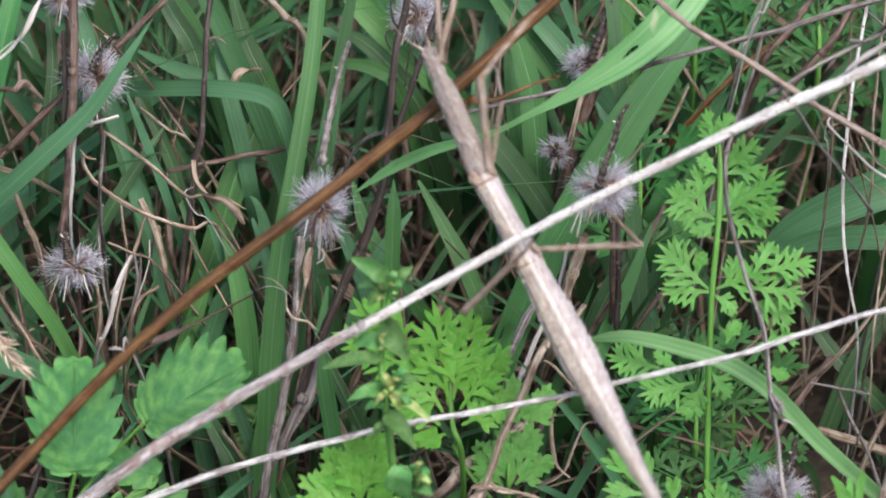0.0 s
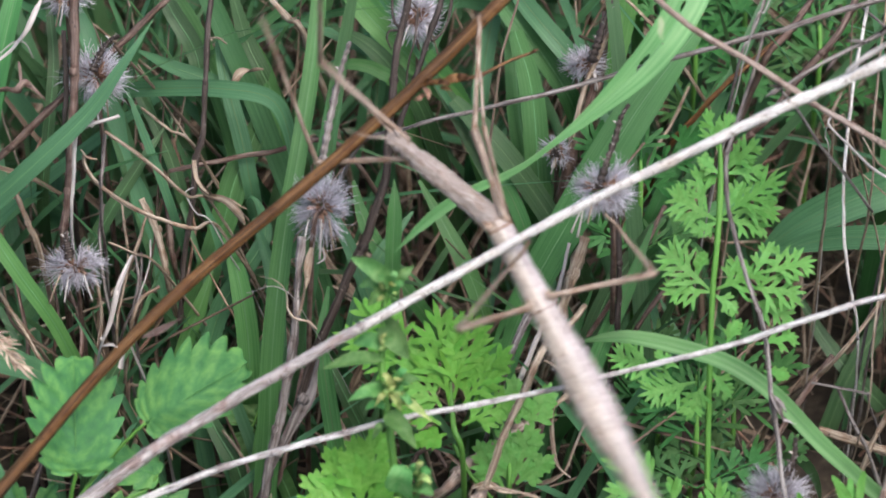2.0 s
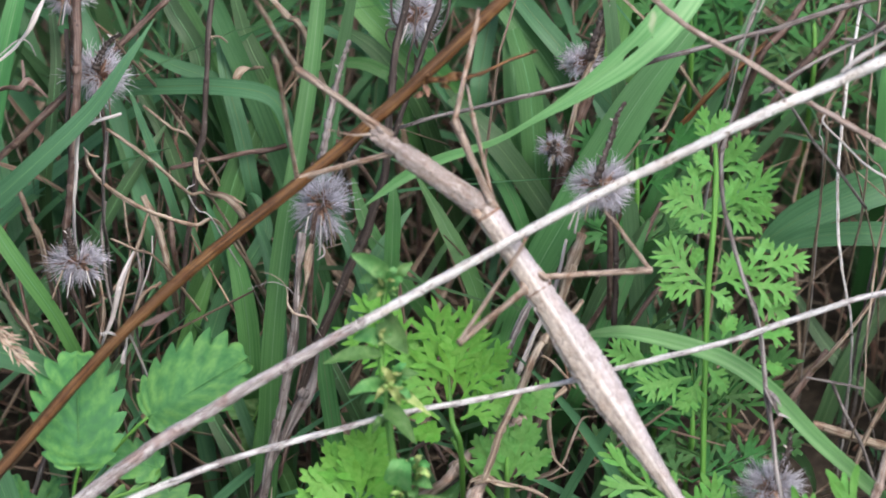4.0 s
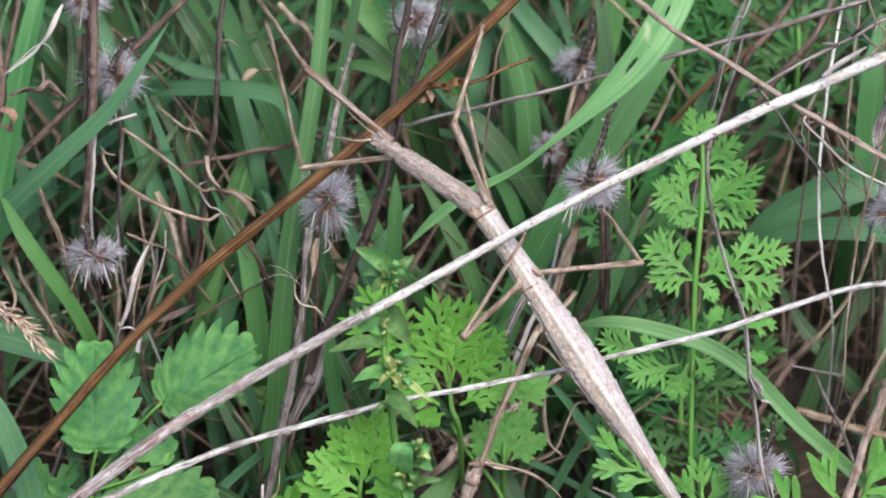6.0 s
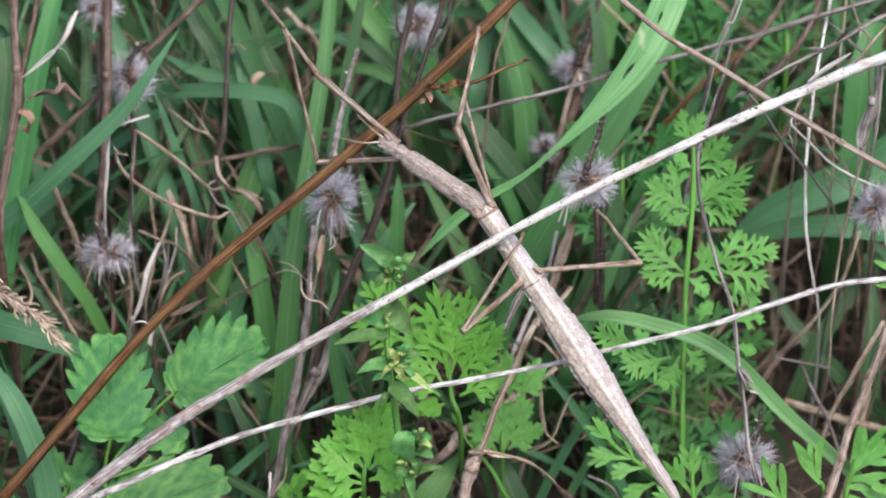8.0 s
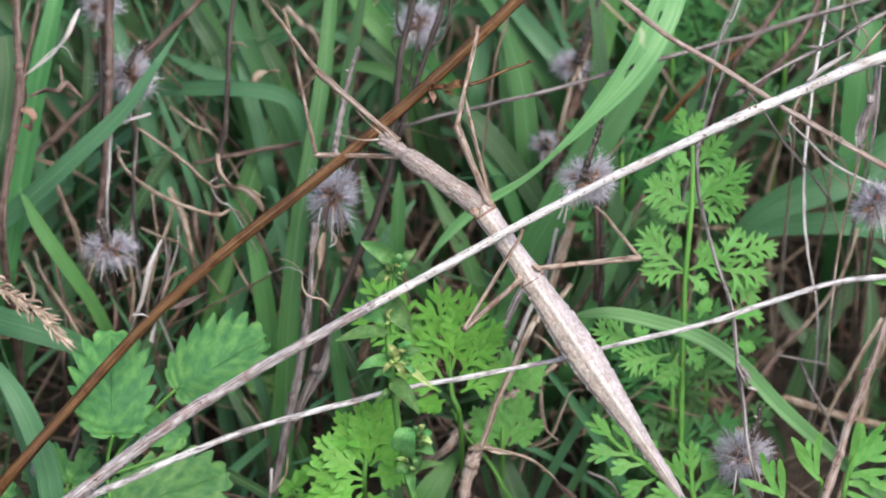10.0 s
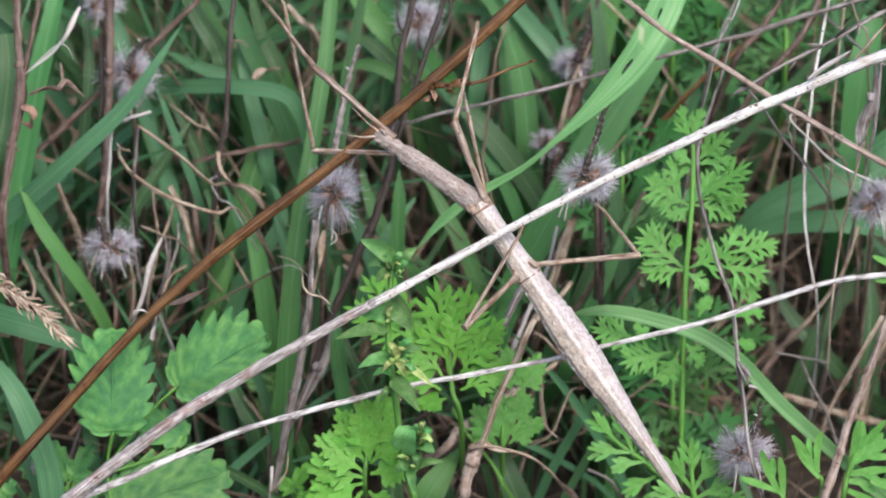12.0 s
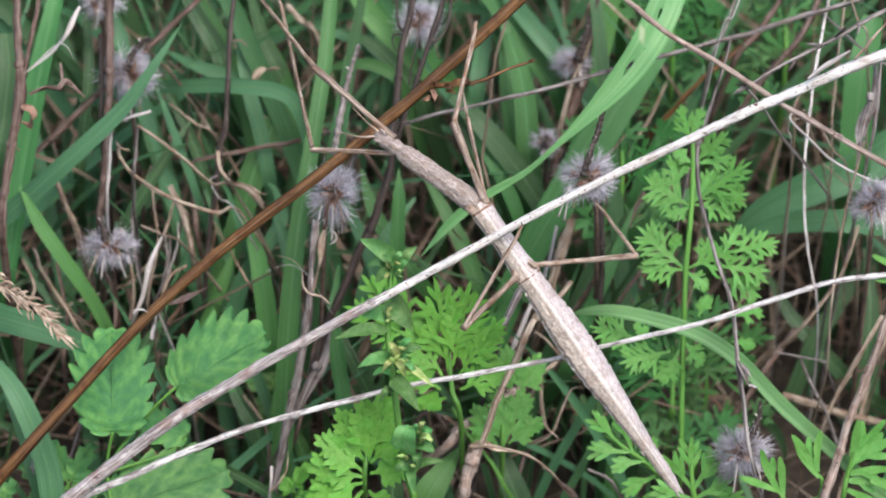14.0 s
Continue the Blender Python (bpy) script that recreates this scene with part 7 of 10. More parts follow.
    strip(bm, [wi @ a, wi @ (a * 0.6 + mid * 0.4), wi @ mid, wi @ (mid * 0.4 + b * 0.6), wi @ b], [w * 0.5, w * 0.95, w * 0.85, w * 0.45, 0.05], FACE, 20, 0.6, 0.16, (-30 + (k * 37) % 60, 25 - (k * 23) % 65), k, 5, 0.9)
    part("leaf", bm, M["bud"] if k in (10, 14, 23, 25, 29, 30) else M["weed"], weed)
rng = random.Random(4)
for k, (c, n, spread) in enumerate(((S(-7.9, -18.4, 0.0), 12, 16), (S(-8.4, -3.4, 0.0), 8, 14), (S(-4.2, -33.2, -1.0), 12, 16), (S(-5.6, -37.5, -2.0), 7, 12), (S(-9.6, -11.9, 0.0), 6, 10))):
    for j in range(n):
        bm = bmesh.new()
        p = wi @ (c + (SLOPE.to_3x3() @ Vector((rng.uniform(-1, 1), rng.uniform(-1, 1), rng.uniform(0, 0.8)))) * spread * 1e-4)
        d = Vector((rng.uniform(-1, 1), rng.uniform(-1, 0), rng.uniform(0, 1))).normalized() * 0.0017
        tube(bm, [p, p + d * 0.5, p + d], [0.2, 0.42, 0.1], 6, 7)
        part("bud", bm, M["bud"] if j % 3 else M["weed"], weed)

# ---- dry grass panicle ----
pan = empty("grass_panicle", Matrix.Translation(down(S(-87.1, -4.0, -18.0))[-1]), "ripe straw-coloured grass panicle drooping over a blade", "grass flower")
pi_ = pan.matrix_world.inverted()
bm = bmesh.new()
spine = [S(-68.9, -16.1, -14.0), S(-71.7, -12.8, -14.0), S(-75.2, -9.6, -14.0), S(-79.5, -7.3, -15.0), S(-87.1, -4.0, -18.0)] + down(S(-87.1, -4.0, -18.0))
tube(bm, [pi_ @ p for p in spine], [0.1, 0.2, 0.25, 0.3, 0.35, 0.4, 0.4], 6, 30)
part("stalk", bm, M["straw"], pan)
rng = random.Random(9)
for k in range(96):
    f = (k / 96) ** 0.9 * 0.6
    p = pi_ @ Vector(spline(spine, 60)[int(f * 59)])
    d = (SLOPE.to_3x3() @ Vector((0.7, -0.55, 0))).normalized()
    e = d + SLOPE.to_3x3() @ Vector((rng.uniform(-0.5, 0.5), rng.uniform(-0.5, 0.6), rng.uniform(-0.2, 0.5)))
    ln = rng.uniform(0.0018, 0.0034)
    bm = bmesh.new()
    o = SLOPE.to_3x3() @ Vector((rng.uniform(-1, 1), rng.uniform(-1, 1.2), rng.uniform(-0.4, 1))) * 0.0011 * (0.4 + f * 1.6)
    strip(bm, [p + o * 0.2, p + o + e * ln * 0.5, p + o + e * ln], [0.2, 0.48, 0.05], TOWARD, 6, 0.6, 0.16, (0, 40), k, 3)
    part("spikelet", bm, M["straw"], pan)


# ---- the stick insect ----
# lengthwise ridges and grooves of the skin: degrees round the body, width, height
RIDGES = ((22, 7, -0.03), (40, 10, 0.03), (62, 6, -0.045), (78, 8, 0.02), (102, 5, -0.035), (114, 8, 0.03), (128, 6, -0.05), (144, 9, 0.035), (161, 6, -0.06))


def body_ring_tube(bm, length, profile, ridges, seed, sides=24, n=90, warts=0.05):
    """A jointed body along +X: profile rows are (place along, half width, half height) in mm."""
    rows, us = [], []
    xs = [p[0] for p in profile]
    for i in range(n):
        x = xs[0] + (xs[-1] - xs[0]) * i / (n - 1)
        hw, hh = np.interp(x, xs, [p[1] for p in profile]), np.interp(x, xs, [p[2] for p in profile])
        pinch = 1 - 0.05 * sum(math.exp(-((x - r) / 0.3) ** 2) for r in ridges) + 0.025 * sum(math.exp(-((x - r - 0.7) / 0.4) ** 2) for r in ridges)
        row = []
        for j in range(sides):
            a = 2 * math.pi * j / sides
            lump = 1 + warts * noise.noise(Vector((x * 0.9, math.cos(a) * 2 + seed, math.sin(a) * 2))) + warts * noise.noise(Vector((x * 3, math.cos(a) * 5, math.sin(a) * 5 + seed)))
            keel = 1 + 0.16 * max(0, math.sin(a)) ** 14
            deg = math.degrees(a)
            edge = 1 + 0.08 * abs(math.cos(a)) ** 12 + sum(h * math.exp(-((deg - at) / wd) ** 2) for at, wd, h in RIDGES)
            edge += 0.02 * noise.noise(Vector((x * 5, math.cos(a) * 1.5, math.sin(a) * 1.5 + seed)))
            row.append(Vector((x, math.cos(a) * hw * pinch * lump * edge, math.sin(a) * hh * pinch * lump * keel)) / 1000)
        rows.append(row)
        us.append(x + seed * 50)
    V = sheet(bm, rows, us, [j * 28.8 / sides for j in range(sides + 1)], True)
    bm.faces.new(V[0][::-1])
    bm.faces.new(V[-1])


def wart(bm, c, r, u, v, stretch=1.0):
    """A small nodule on the skin that takes the skin's grain where it sits."""
    made = bmesh.ops.create_icosphere(bm, subdivisions=2, radius=r, matrix=Matrix.Translation(c) @ Matrix.Diagonal((stretch, 1, 1, 1)))
    uv = bm.loops.layers.uv.verify()
    for f in {f for w in made["verts"] for f in w.link_faces}:
        for lp in f.loops:
            d = lp.vert.co - c
            lp[uv].uv = (u + d.x * 1000, v + d.y * 1000)


insect = empty("stick_insect", Matrix(), "pale brown bark-textured stick insect clinging to dry stems", "stick insect")
bm = bmesh.new()
body_ring_tube(bm, 61, [(-0.8, 1.5, 1.3), (0, 1.9, 1.6), (1.2, 1.95, 1.7), (4, 1.85, 1.65), (8, 1.8, 1.65), (12, 2.0, 1.75), (14.5, 2.25, 1.9), (17, 2.1, 1.9), (20, 2.2, 1.95), (24, 2.6, 2.15), (28, 2.82, 2.3), (33, 2.85, 2.35), (37, 2.6, 2.2),
                        (42, 2.1, 1.85), (48, 1.55, 1.4), (52, 1.25, 1.15), (54.5, 1.1, 1.0), (57, 1.12, 1.0), (58.5, 1.0, 0.9), (60.2, 0.85, 0.7), (61.8, 0.45, 0.4)],
               (1.0, 14.6, 17.5, 23.5, 29.8, 36, 42, 47.5, 52, 55.6, 58.3), 1, 64, 320, 0.045)
for k in range(70):
    x = 3 + 50 * ((k * 0.618) % 1)
    a = radians(20 + 140 * ((k * 0.377) % 1))
    hw = np.interp(x, [0, 14, 30, 37, 50, 58], [1.9, 2.2, 2.6, 2.4, 1.25, 0.9])
    c = Vector((x, math.cos(a) * hw * 0.98, math.sin(a) * hw * 0.8)) / 1000
    wart(bm, c, 0.00014 + 0.00012 * ((k * 0.71) % 1), x + 50, a / (2 * math.pi) * 28.8)
for k, x in enumerate((17.8, 20.6, 23.8, 27.0, 30.2, 33.4, 36.4, 39.5, 42.3, 45.2, 49.0, 52.6)):
    a = radians(168 + 14 * ((k * 0.618) % 1))
    hw = np.interp(x, [14, 20, 24, 28, 33, 37, 42, 48, 52, 56], [2.25, 2.2, 2.6, 2.82, 2.85, 2.6, 2.1, 1.55, 1.25, 1.1])
    c = Vector((x, math.cos(a) * hw, math.sin(a) * hw * 0.8)) / 1000
    wart(bm, c, 0.00022 + 0.00018 * ((k * 0.71) % 1), x + 50, 13.2, 1.7)
for sy in (-1, 1):
    tube(bm, [Vector((60.4, sy * 0.2, 0.1)) / 1000, Vector((61.6, sy * 0.38, 0.1)) / 1000, Vector((62.8, sy * 0.42, 0.0)) / 1000], [0.4, 0.28, 0.08], 7, 8)
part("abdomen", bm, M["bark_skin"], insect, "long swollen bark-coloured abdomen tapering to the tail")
bm = bmesh.new()
body_ring_tube(bm, 22, [(-0.6, 1.3, 1.2), (0.3, 1.9, 1.6), (2, 1.95, 1.6), (5, 1.75, 1.5), (9, 1.65, 1.45), (12, 1.7, 1.5), (14.5, 1.65, 1.45), (16.2, 1.45, 1.3), (17, 1.15, 1.05), (18.4, 1.35, 1.2), (19, 1.1, 1.0)],
               (0.9, 14.8, 17.0), 7, 64, 150, 0.06)
for k in range(36):
    x, a = 1 + 15 * ((k * 0.618) % 1), radians(15 + 150 * ((k * 0.377) % 1))
    c = Vector((x, math.cos(a) * 1.68, math.sin(a) * 1.45)) / 1000
    wart(bm, c, 0.00013 + 0.0001 * ((k * 0.71) % 1), x + 350, a / (2 * math.pi) * 28.8)
groove = bmesh.new()
body_ring_tube(groove, 1, [(0.75, 1.90, 1.65), (0.9, 1.99, 1.74), (1.1, 1.99, 1.74), (1.25, 1.9, 1.65)], (), 5, 32, 5, 0.04)
part("joint_ring", groove, M["husk"], insect, "dark ring at the body joint")
groove = bmesh.new()
body_ring_tube(groove, 1, [(15.3, 2.15, 1.86), (15.45, 2.3, 1.97), (15.6, 2.28, 1.97), (15.75, 2.1, 1.86)], (), 6, 32, 5, 0.04)
part("joint_ring", groove, M["husk"], insect, "dark ring at the body joint")
for x, w, h in ((-0.2, 1.5, 1.0), (14.2, 1.75, 1.0)):
    for sy in (-1, 1):
        hip = bmesh.new()
        tube(hip, [Vector((x - 1.5, sy * (w - 0.5), h * 0.7)) / 1000, Vector((x, sy * w, h)) / 1000, Vector((x + 0.9, sy * (w + 0.35), h)) / 1000], [0.4, 0.85, 0.35], 10, 14, 0.35, seed=int(x) + sy)
        part("hip", hip, M["leg_skin"], insect, "knobbly leg base")
front = part("thorax", bm, M["thorax_skin"], insect, "slender rough thorax")
parts["front"] = front
bm = bmesh.new()
body_ring_tube(bm, 4, [(18.5, 0.9, 0.9), (19.2, 1.3, 1.15), (20.4, 1.35, 1.2), (21.6, 1.05, 1.0), (22.3, 0.5, 0.6), (22.5, 0.15, 0.2)], (19.0,), 3, 14, 26, 0.05)
head = part("head", bm, M["thorax_skin"], front, "small blunt head with two little horns")
for sx in (-1, 1):
    bm = bmesh.new()
    tube(bm, [Vector((20.6, sx * 0.7, 0.7)) / 1000, Vector((21.4, sx * 1.0, 1.5)) / 1000, Vector((22.0, sx * 1.1, 1.9)) / 1000], [0.4, 0.3, 0.06], 6, 7)
    part("horn", bm, M["thorax_skin"], front)
    bm = bmesh.new()
    bmesh.ops.create_icosphere(bm, subdivisions=2, radius=0.00032, matrix=Matrix.Translation(Vector((20.9, sx * 1.2, 0.35)) / 1000))
    part("eye", bm, M["dark_stem"], front, "tiny dark eye")
    bm = bmesh.new()
    tube(bm, [Vector((22.0, sx * 0.5, 0.3)) / 1000, Vector((24.5, sx * 1.5 + 0.8, 0.6)) / 1000, Vector((28.3, sx * 2.6 + 1.2, 0.4)) / 1000], [0.24, 0.16, 0.08], 6, 14, 0.1)
    part("antenna", bm, M["leg_skin"], front)


def leg(name, l1, l2, r1, r2, seed):
    bm = bmesh.new()
    tube(bm, [Vector((0, 0, 0)), Vector((l1 * 0.08, 0, 0)) / 1000, Vector((l1 * 0.5, 0, 0.25)) / 1000, Vector((l1 * 0.9, 0, 0)) / 1000, Vector((l1 + 0.2, 0, 0)) / 1000], [r1 * 1.15, r1, r1 * 0.9, r1 * 1.1, r1 * 1.2], 8, 34, 0.25, 0.06, seed=seed)
    parts[name + "_femur"] = part("femur", bm, M["leg_skin"], insect)
    bm = bmesh.new()
    foot = min(2.4, l2 * 0.18)
    tube(bm, [Vector((-0.1, 0, 0)) / 1000, Vector((l2 * 0.4, 0, -0.15)) / 1000, Vector((l2 - foot, 0, 0)) / 1000, Vector((l2 - foot * 0.5, 0.1, -0.1)) / 1000, Vector((l2, 0.25, -0.4)) / 1000], [r2 * 1.15, r2, r2 * 0.9, r2 * 0.75, r2 * 0.8], 7, 34, 0.22, seed=seed + 1)
    shin = part("tibia", bm, M["leg_skin"], insect)
    parts[name + "_tibia"] = shin
    for sy in (-1, 1):
        bm = bmesh.new()
        tube(bm, [Vector((l2 - 0.1, 0.2, -0.35)) / 1000, Vector((l2 + 0.4, 0.2 + sy * 0.3, -0.45)) / 1000, Vector((l2 + 0.55, 0.2 + sy * 0.45, -0.8)) / 1000], [0.14, 0.1, 0.04], 5, 6)
        part("claw", bm, M["dark_stem"], shin)


leg("front_a", 19.0, 22.0, 0.55, 0.42, 11)
leg("front_b", 17.0, 30.0, 0.45, 0.36, 13)
leg("mid_a", 14.3, 18.2, 0.62, 0.42, 15)
leg("mid_b", 14.0, 12.0, 0.36, 0.27, 17)
leg("rear_a", 19.8, 12.6, 0.5, 0.34, 19)
leg("rear_b", 14.8, 20.6, 0.55, 0.36, 21)


def motions():
    walk(insect, [
        (0, pose(0.00646, 0.00905, 0.09658, 30.93, 44.13, -49.29)), (0.2, pose(0.00870, 0.00835, 0.09568, 25.88, 46.82, -56.37)),
        (0.4, pose(0.00870, 0.00874, 0.09619, 32.80, 42.91, -46.58)), (0.5, pose(0.00780, 0.00726, 0.09429, 30.74, 44.25, -49.56)),
        (0.6, pose(0.00402, 0.00783, 0.09502, 35.12, 41.18, -43.11)), (0.8, pose(0.00641, 0.00638, 0.09316, 33.18, 42.64, -46.01)),
        (1, pose(0.00889, 0.00625, 0.09299, 35.87, 40.56, -41.97)), (1.2, pose(0.00724, 0.00515, 0.09159, 37.33, 39.26, -39.69)),
        (1.4, pose(0.00407, 0.00476, 0.09110, 27.65, 45.97, -53.91)), (1.5, pose(0.00853, 0.00460, 0.09089, 34.85, 41.39, -43.52)),
        (1.6, pose(0.00586, 0.00512, 0.09156, 35.37, 40.97, -42.72)), (1.8, pose(0.01081, 0.00469, 0.09100, 42.22, 33.76, -31.49)),
        (2, pose(0.00859, 0.00447, 0.09072, 31.25, 43.93, -48.83)), (2.2, pose(0.00461, 0.00580, 0.09242, 27.22, 46.19, -54.52)),
        (2.4, pose(0.00602, 0.00519, 0.09165, 36.33, 40.16, -41.25)), (2.5, pose(0.00560, 0.00517, 0.09162, 32.82, 42.90, -46.54)),
        (2.6, pose(0.01055, 0.00433, 0.09054, 39.29, 37.30, -36.52)), (2.8, pose(0.00922, 0.00487, 0.09123, 35.07, 41.22, -43.19)),
        (3, pose(0.00654, 0.00557, 0.09213, 32.84, 42.88, -46.51)), (3.2, pose(0.00703, 0.00564, 0.09222, 32.76, 42.94, -46.63)),
        (4.2, pose(0.00702, 0.00539, 0.09190, 35.91, 40.53, -41.91)), (5.3, pose(0.00741, 0.00523, 0.09169, 37.02, 39.55, -40.18)),
        (5.5, pose(0.00763, 0.00478, 0.09112, 36.66, 39.88, -40.75)), (5.8, pose(0.00681, 0.00502, 0.09142, 34.89, 41.36, -43.46)),
        (6, pose(0.00682, 0.00510, 0.09153, 35.28, 41.05, -42.87)), (6.3, pose(0.00689, 0.00520, 0.09165, 35.60, 40.78, -42.38)),
        (6.5, pose(0.00664, 0.00548, 0.09201, 34.61, 41.58, -43.88)), (6.7, pose(0.00599, 0.00536, 0.09185, 33.37, 42.51, -45.74)),
        (6.9, pose(0.00719, 0.00517, 0.09162, 35.59, 40.80, -42.40)), (7.1, pose(0.00770, 0.00473, 0.09105, 36.42, 40.09, -41.12)),
        (7.3, pose(0.00721, 0.00488, 0.09125, 35.06, 41.22, -43.19)), (7.5, pose(0.00652, 0.00510, 0.09153, 35.60, 40.78, -42.38)),
        (8, pose(0.00747, 0.00486, 0.09122, 35.26, 41.06, -42.90)), (10.3, pose(0.00702, 0.00471, 0.09103, 36.05, 40.41, -41.69)),
        (11, pose(0.00689, 0.00486, 0.09121, 36.11, 40.35, -41.59)), (12, pose(0.00638, 0.00486, 0.09122, 36.18, 40.29, -41.48)),
        (14, pose(0.00630, 0.00474, 0.09107, 36.27, 40.21, -41.34)),
    ])
    walk(parts["front"], [
        (0, pose(-0.00000, 0.00000, 0.00000, 0.00, -0.00, 175.86)), (0.2, pose(0.00000, -0.00000, 0.00000, 0.00, -0.00, -176.42)),
        (0.4, pose(-0.00000, -0.00000, 0.00000, 0.00, -0.00, 179.60)), (0.5, pose(0.00000, 0.00000, 0.00000, 0.00, -0.00, -175.56)),
        (0.6, pose(0.00000, 0.00000, 0.00000, 0.00, -0.00, -174.15)), (0.8, pose(0.00000, 0.00000, 0.00000, 0.00, -0.00, -178.23)),
        (1, pose(0.00000, 0.00000, 0.00000, 0.00, -0.00, -170.47)), (1.2, pose(-0.00000, 0.00000, 0.00000, 0.00, -0.00, -168.30)),
        (1.4, pose(-0.00000, 0.00000, 0.00000, 0.00, -0.00, -162.49)), (1.5, pose(0.00000, 0.00000, 0.00000, 0.00, -0.00, -160.60)),
        (1.6, pose(0.00000, 0.00000, 0.00000, 0.00, -0.00, -165.42)), (1.8, pose(-0.00000, 0.00000, 0.00000, 0.00, -0.00, -163.15)),
        (2, pose(0.00000, 0.00000, 0.00000, 0.00, -0.00, -157.51)), (2.2, pose(0.00000, 0.00000, 0.00000, 0.00, -0.00, -155.68)),
        (2.4, pose(-0.00000, 0.00000, 0.00000, 0.00, -0.00, -153.52)), (2.5, pose(0.00000, 0.00000, 0.00000, 0.00, -0.00, -154.59)),
        (2.6, pose(0.00000, 0.00000, 0.00000, 0.00, -0.00, -156.86)), (2.8, pose(-0.00000, 0.00000, 0.00000, 0.00, -0.00, -156.95)),
        (3, pose(0.00000, 0.00000, 0.00000, 0.00, -0.00, -156.20)), (3.2, pose(0.00000, -0.00000, 0.00000, 0.00, -0.00, -155.26)),
        (4.2, pose(0.00000, 0.00000, 0.00000, 0.00, -0.00, -158.35)), (5.3, pose(0.00000, 0.00000, 0.00000, 0.00, -0.00, -157.28)),
        (5.5, pose(-0.00000, -0.00000, 0.00000, 0.00, -0.00, -157.14)), (5.8, pose(0.00000, 0.00000, 0.00000, 0.00, -0.00, -156.41)),
        (6, pose(0.00000, 0.00000, 0.00000, 0.00, -0.00, -156.96)), (6.3, pose(0.00000, 0.00000, 0.00000, 0.00, -0.00, -159.09)),
        (6.5, pose(0.00000, 0.00000, 0.00000, 0.00, -0.00, -158.52)), (6.7, pose(0.00000, 0.00000, 0.00000, 0.00, -0.00, -156.65)),
        (6.9, pose(-0.00000, 0.00000, 0.00000, 0.00, -0.00, -156.91)), (7.1, pose(0.00000, 0.00000, 0.00000, 0.00, -0.00, -157.31)),
        (7.3, pose(0.00000, 0.00000, 0.00000, 0.00, -0.00, -155.87)), (7.5, pose(0.00000, 0.00000, 0.00000, 0.00, -0.00, -157.85)),
        (8, pose(0.00000, 0.00000, 0.00000, 0.00, -0.00, -157.37)), (10.3, pose(0.00000, 0.00000, 0.00000, 0.00, -0.00, -159.43)),
        (11, pose(-0.00000, 0.00000, 0.00000, 0.00, -0.00, -159.27)), (12, pose(-0.00000, 0.00000, 0.00000, 0.00, -0.00, -159.44)),
        (14, pose(0.00000, -0.00000, 0.00000, 0.00, -0.00, -160.02)),
    ])
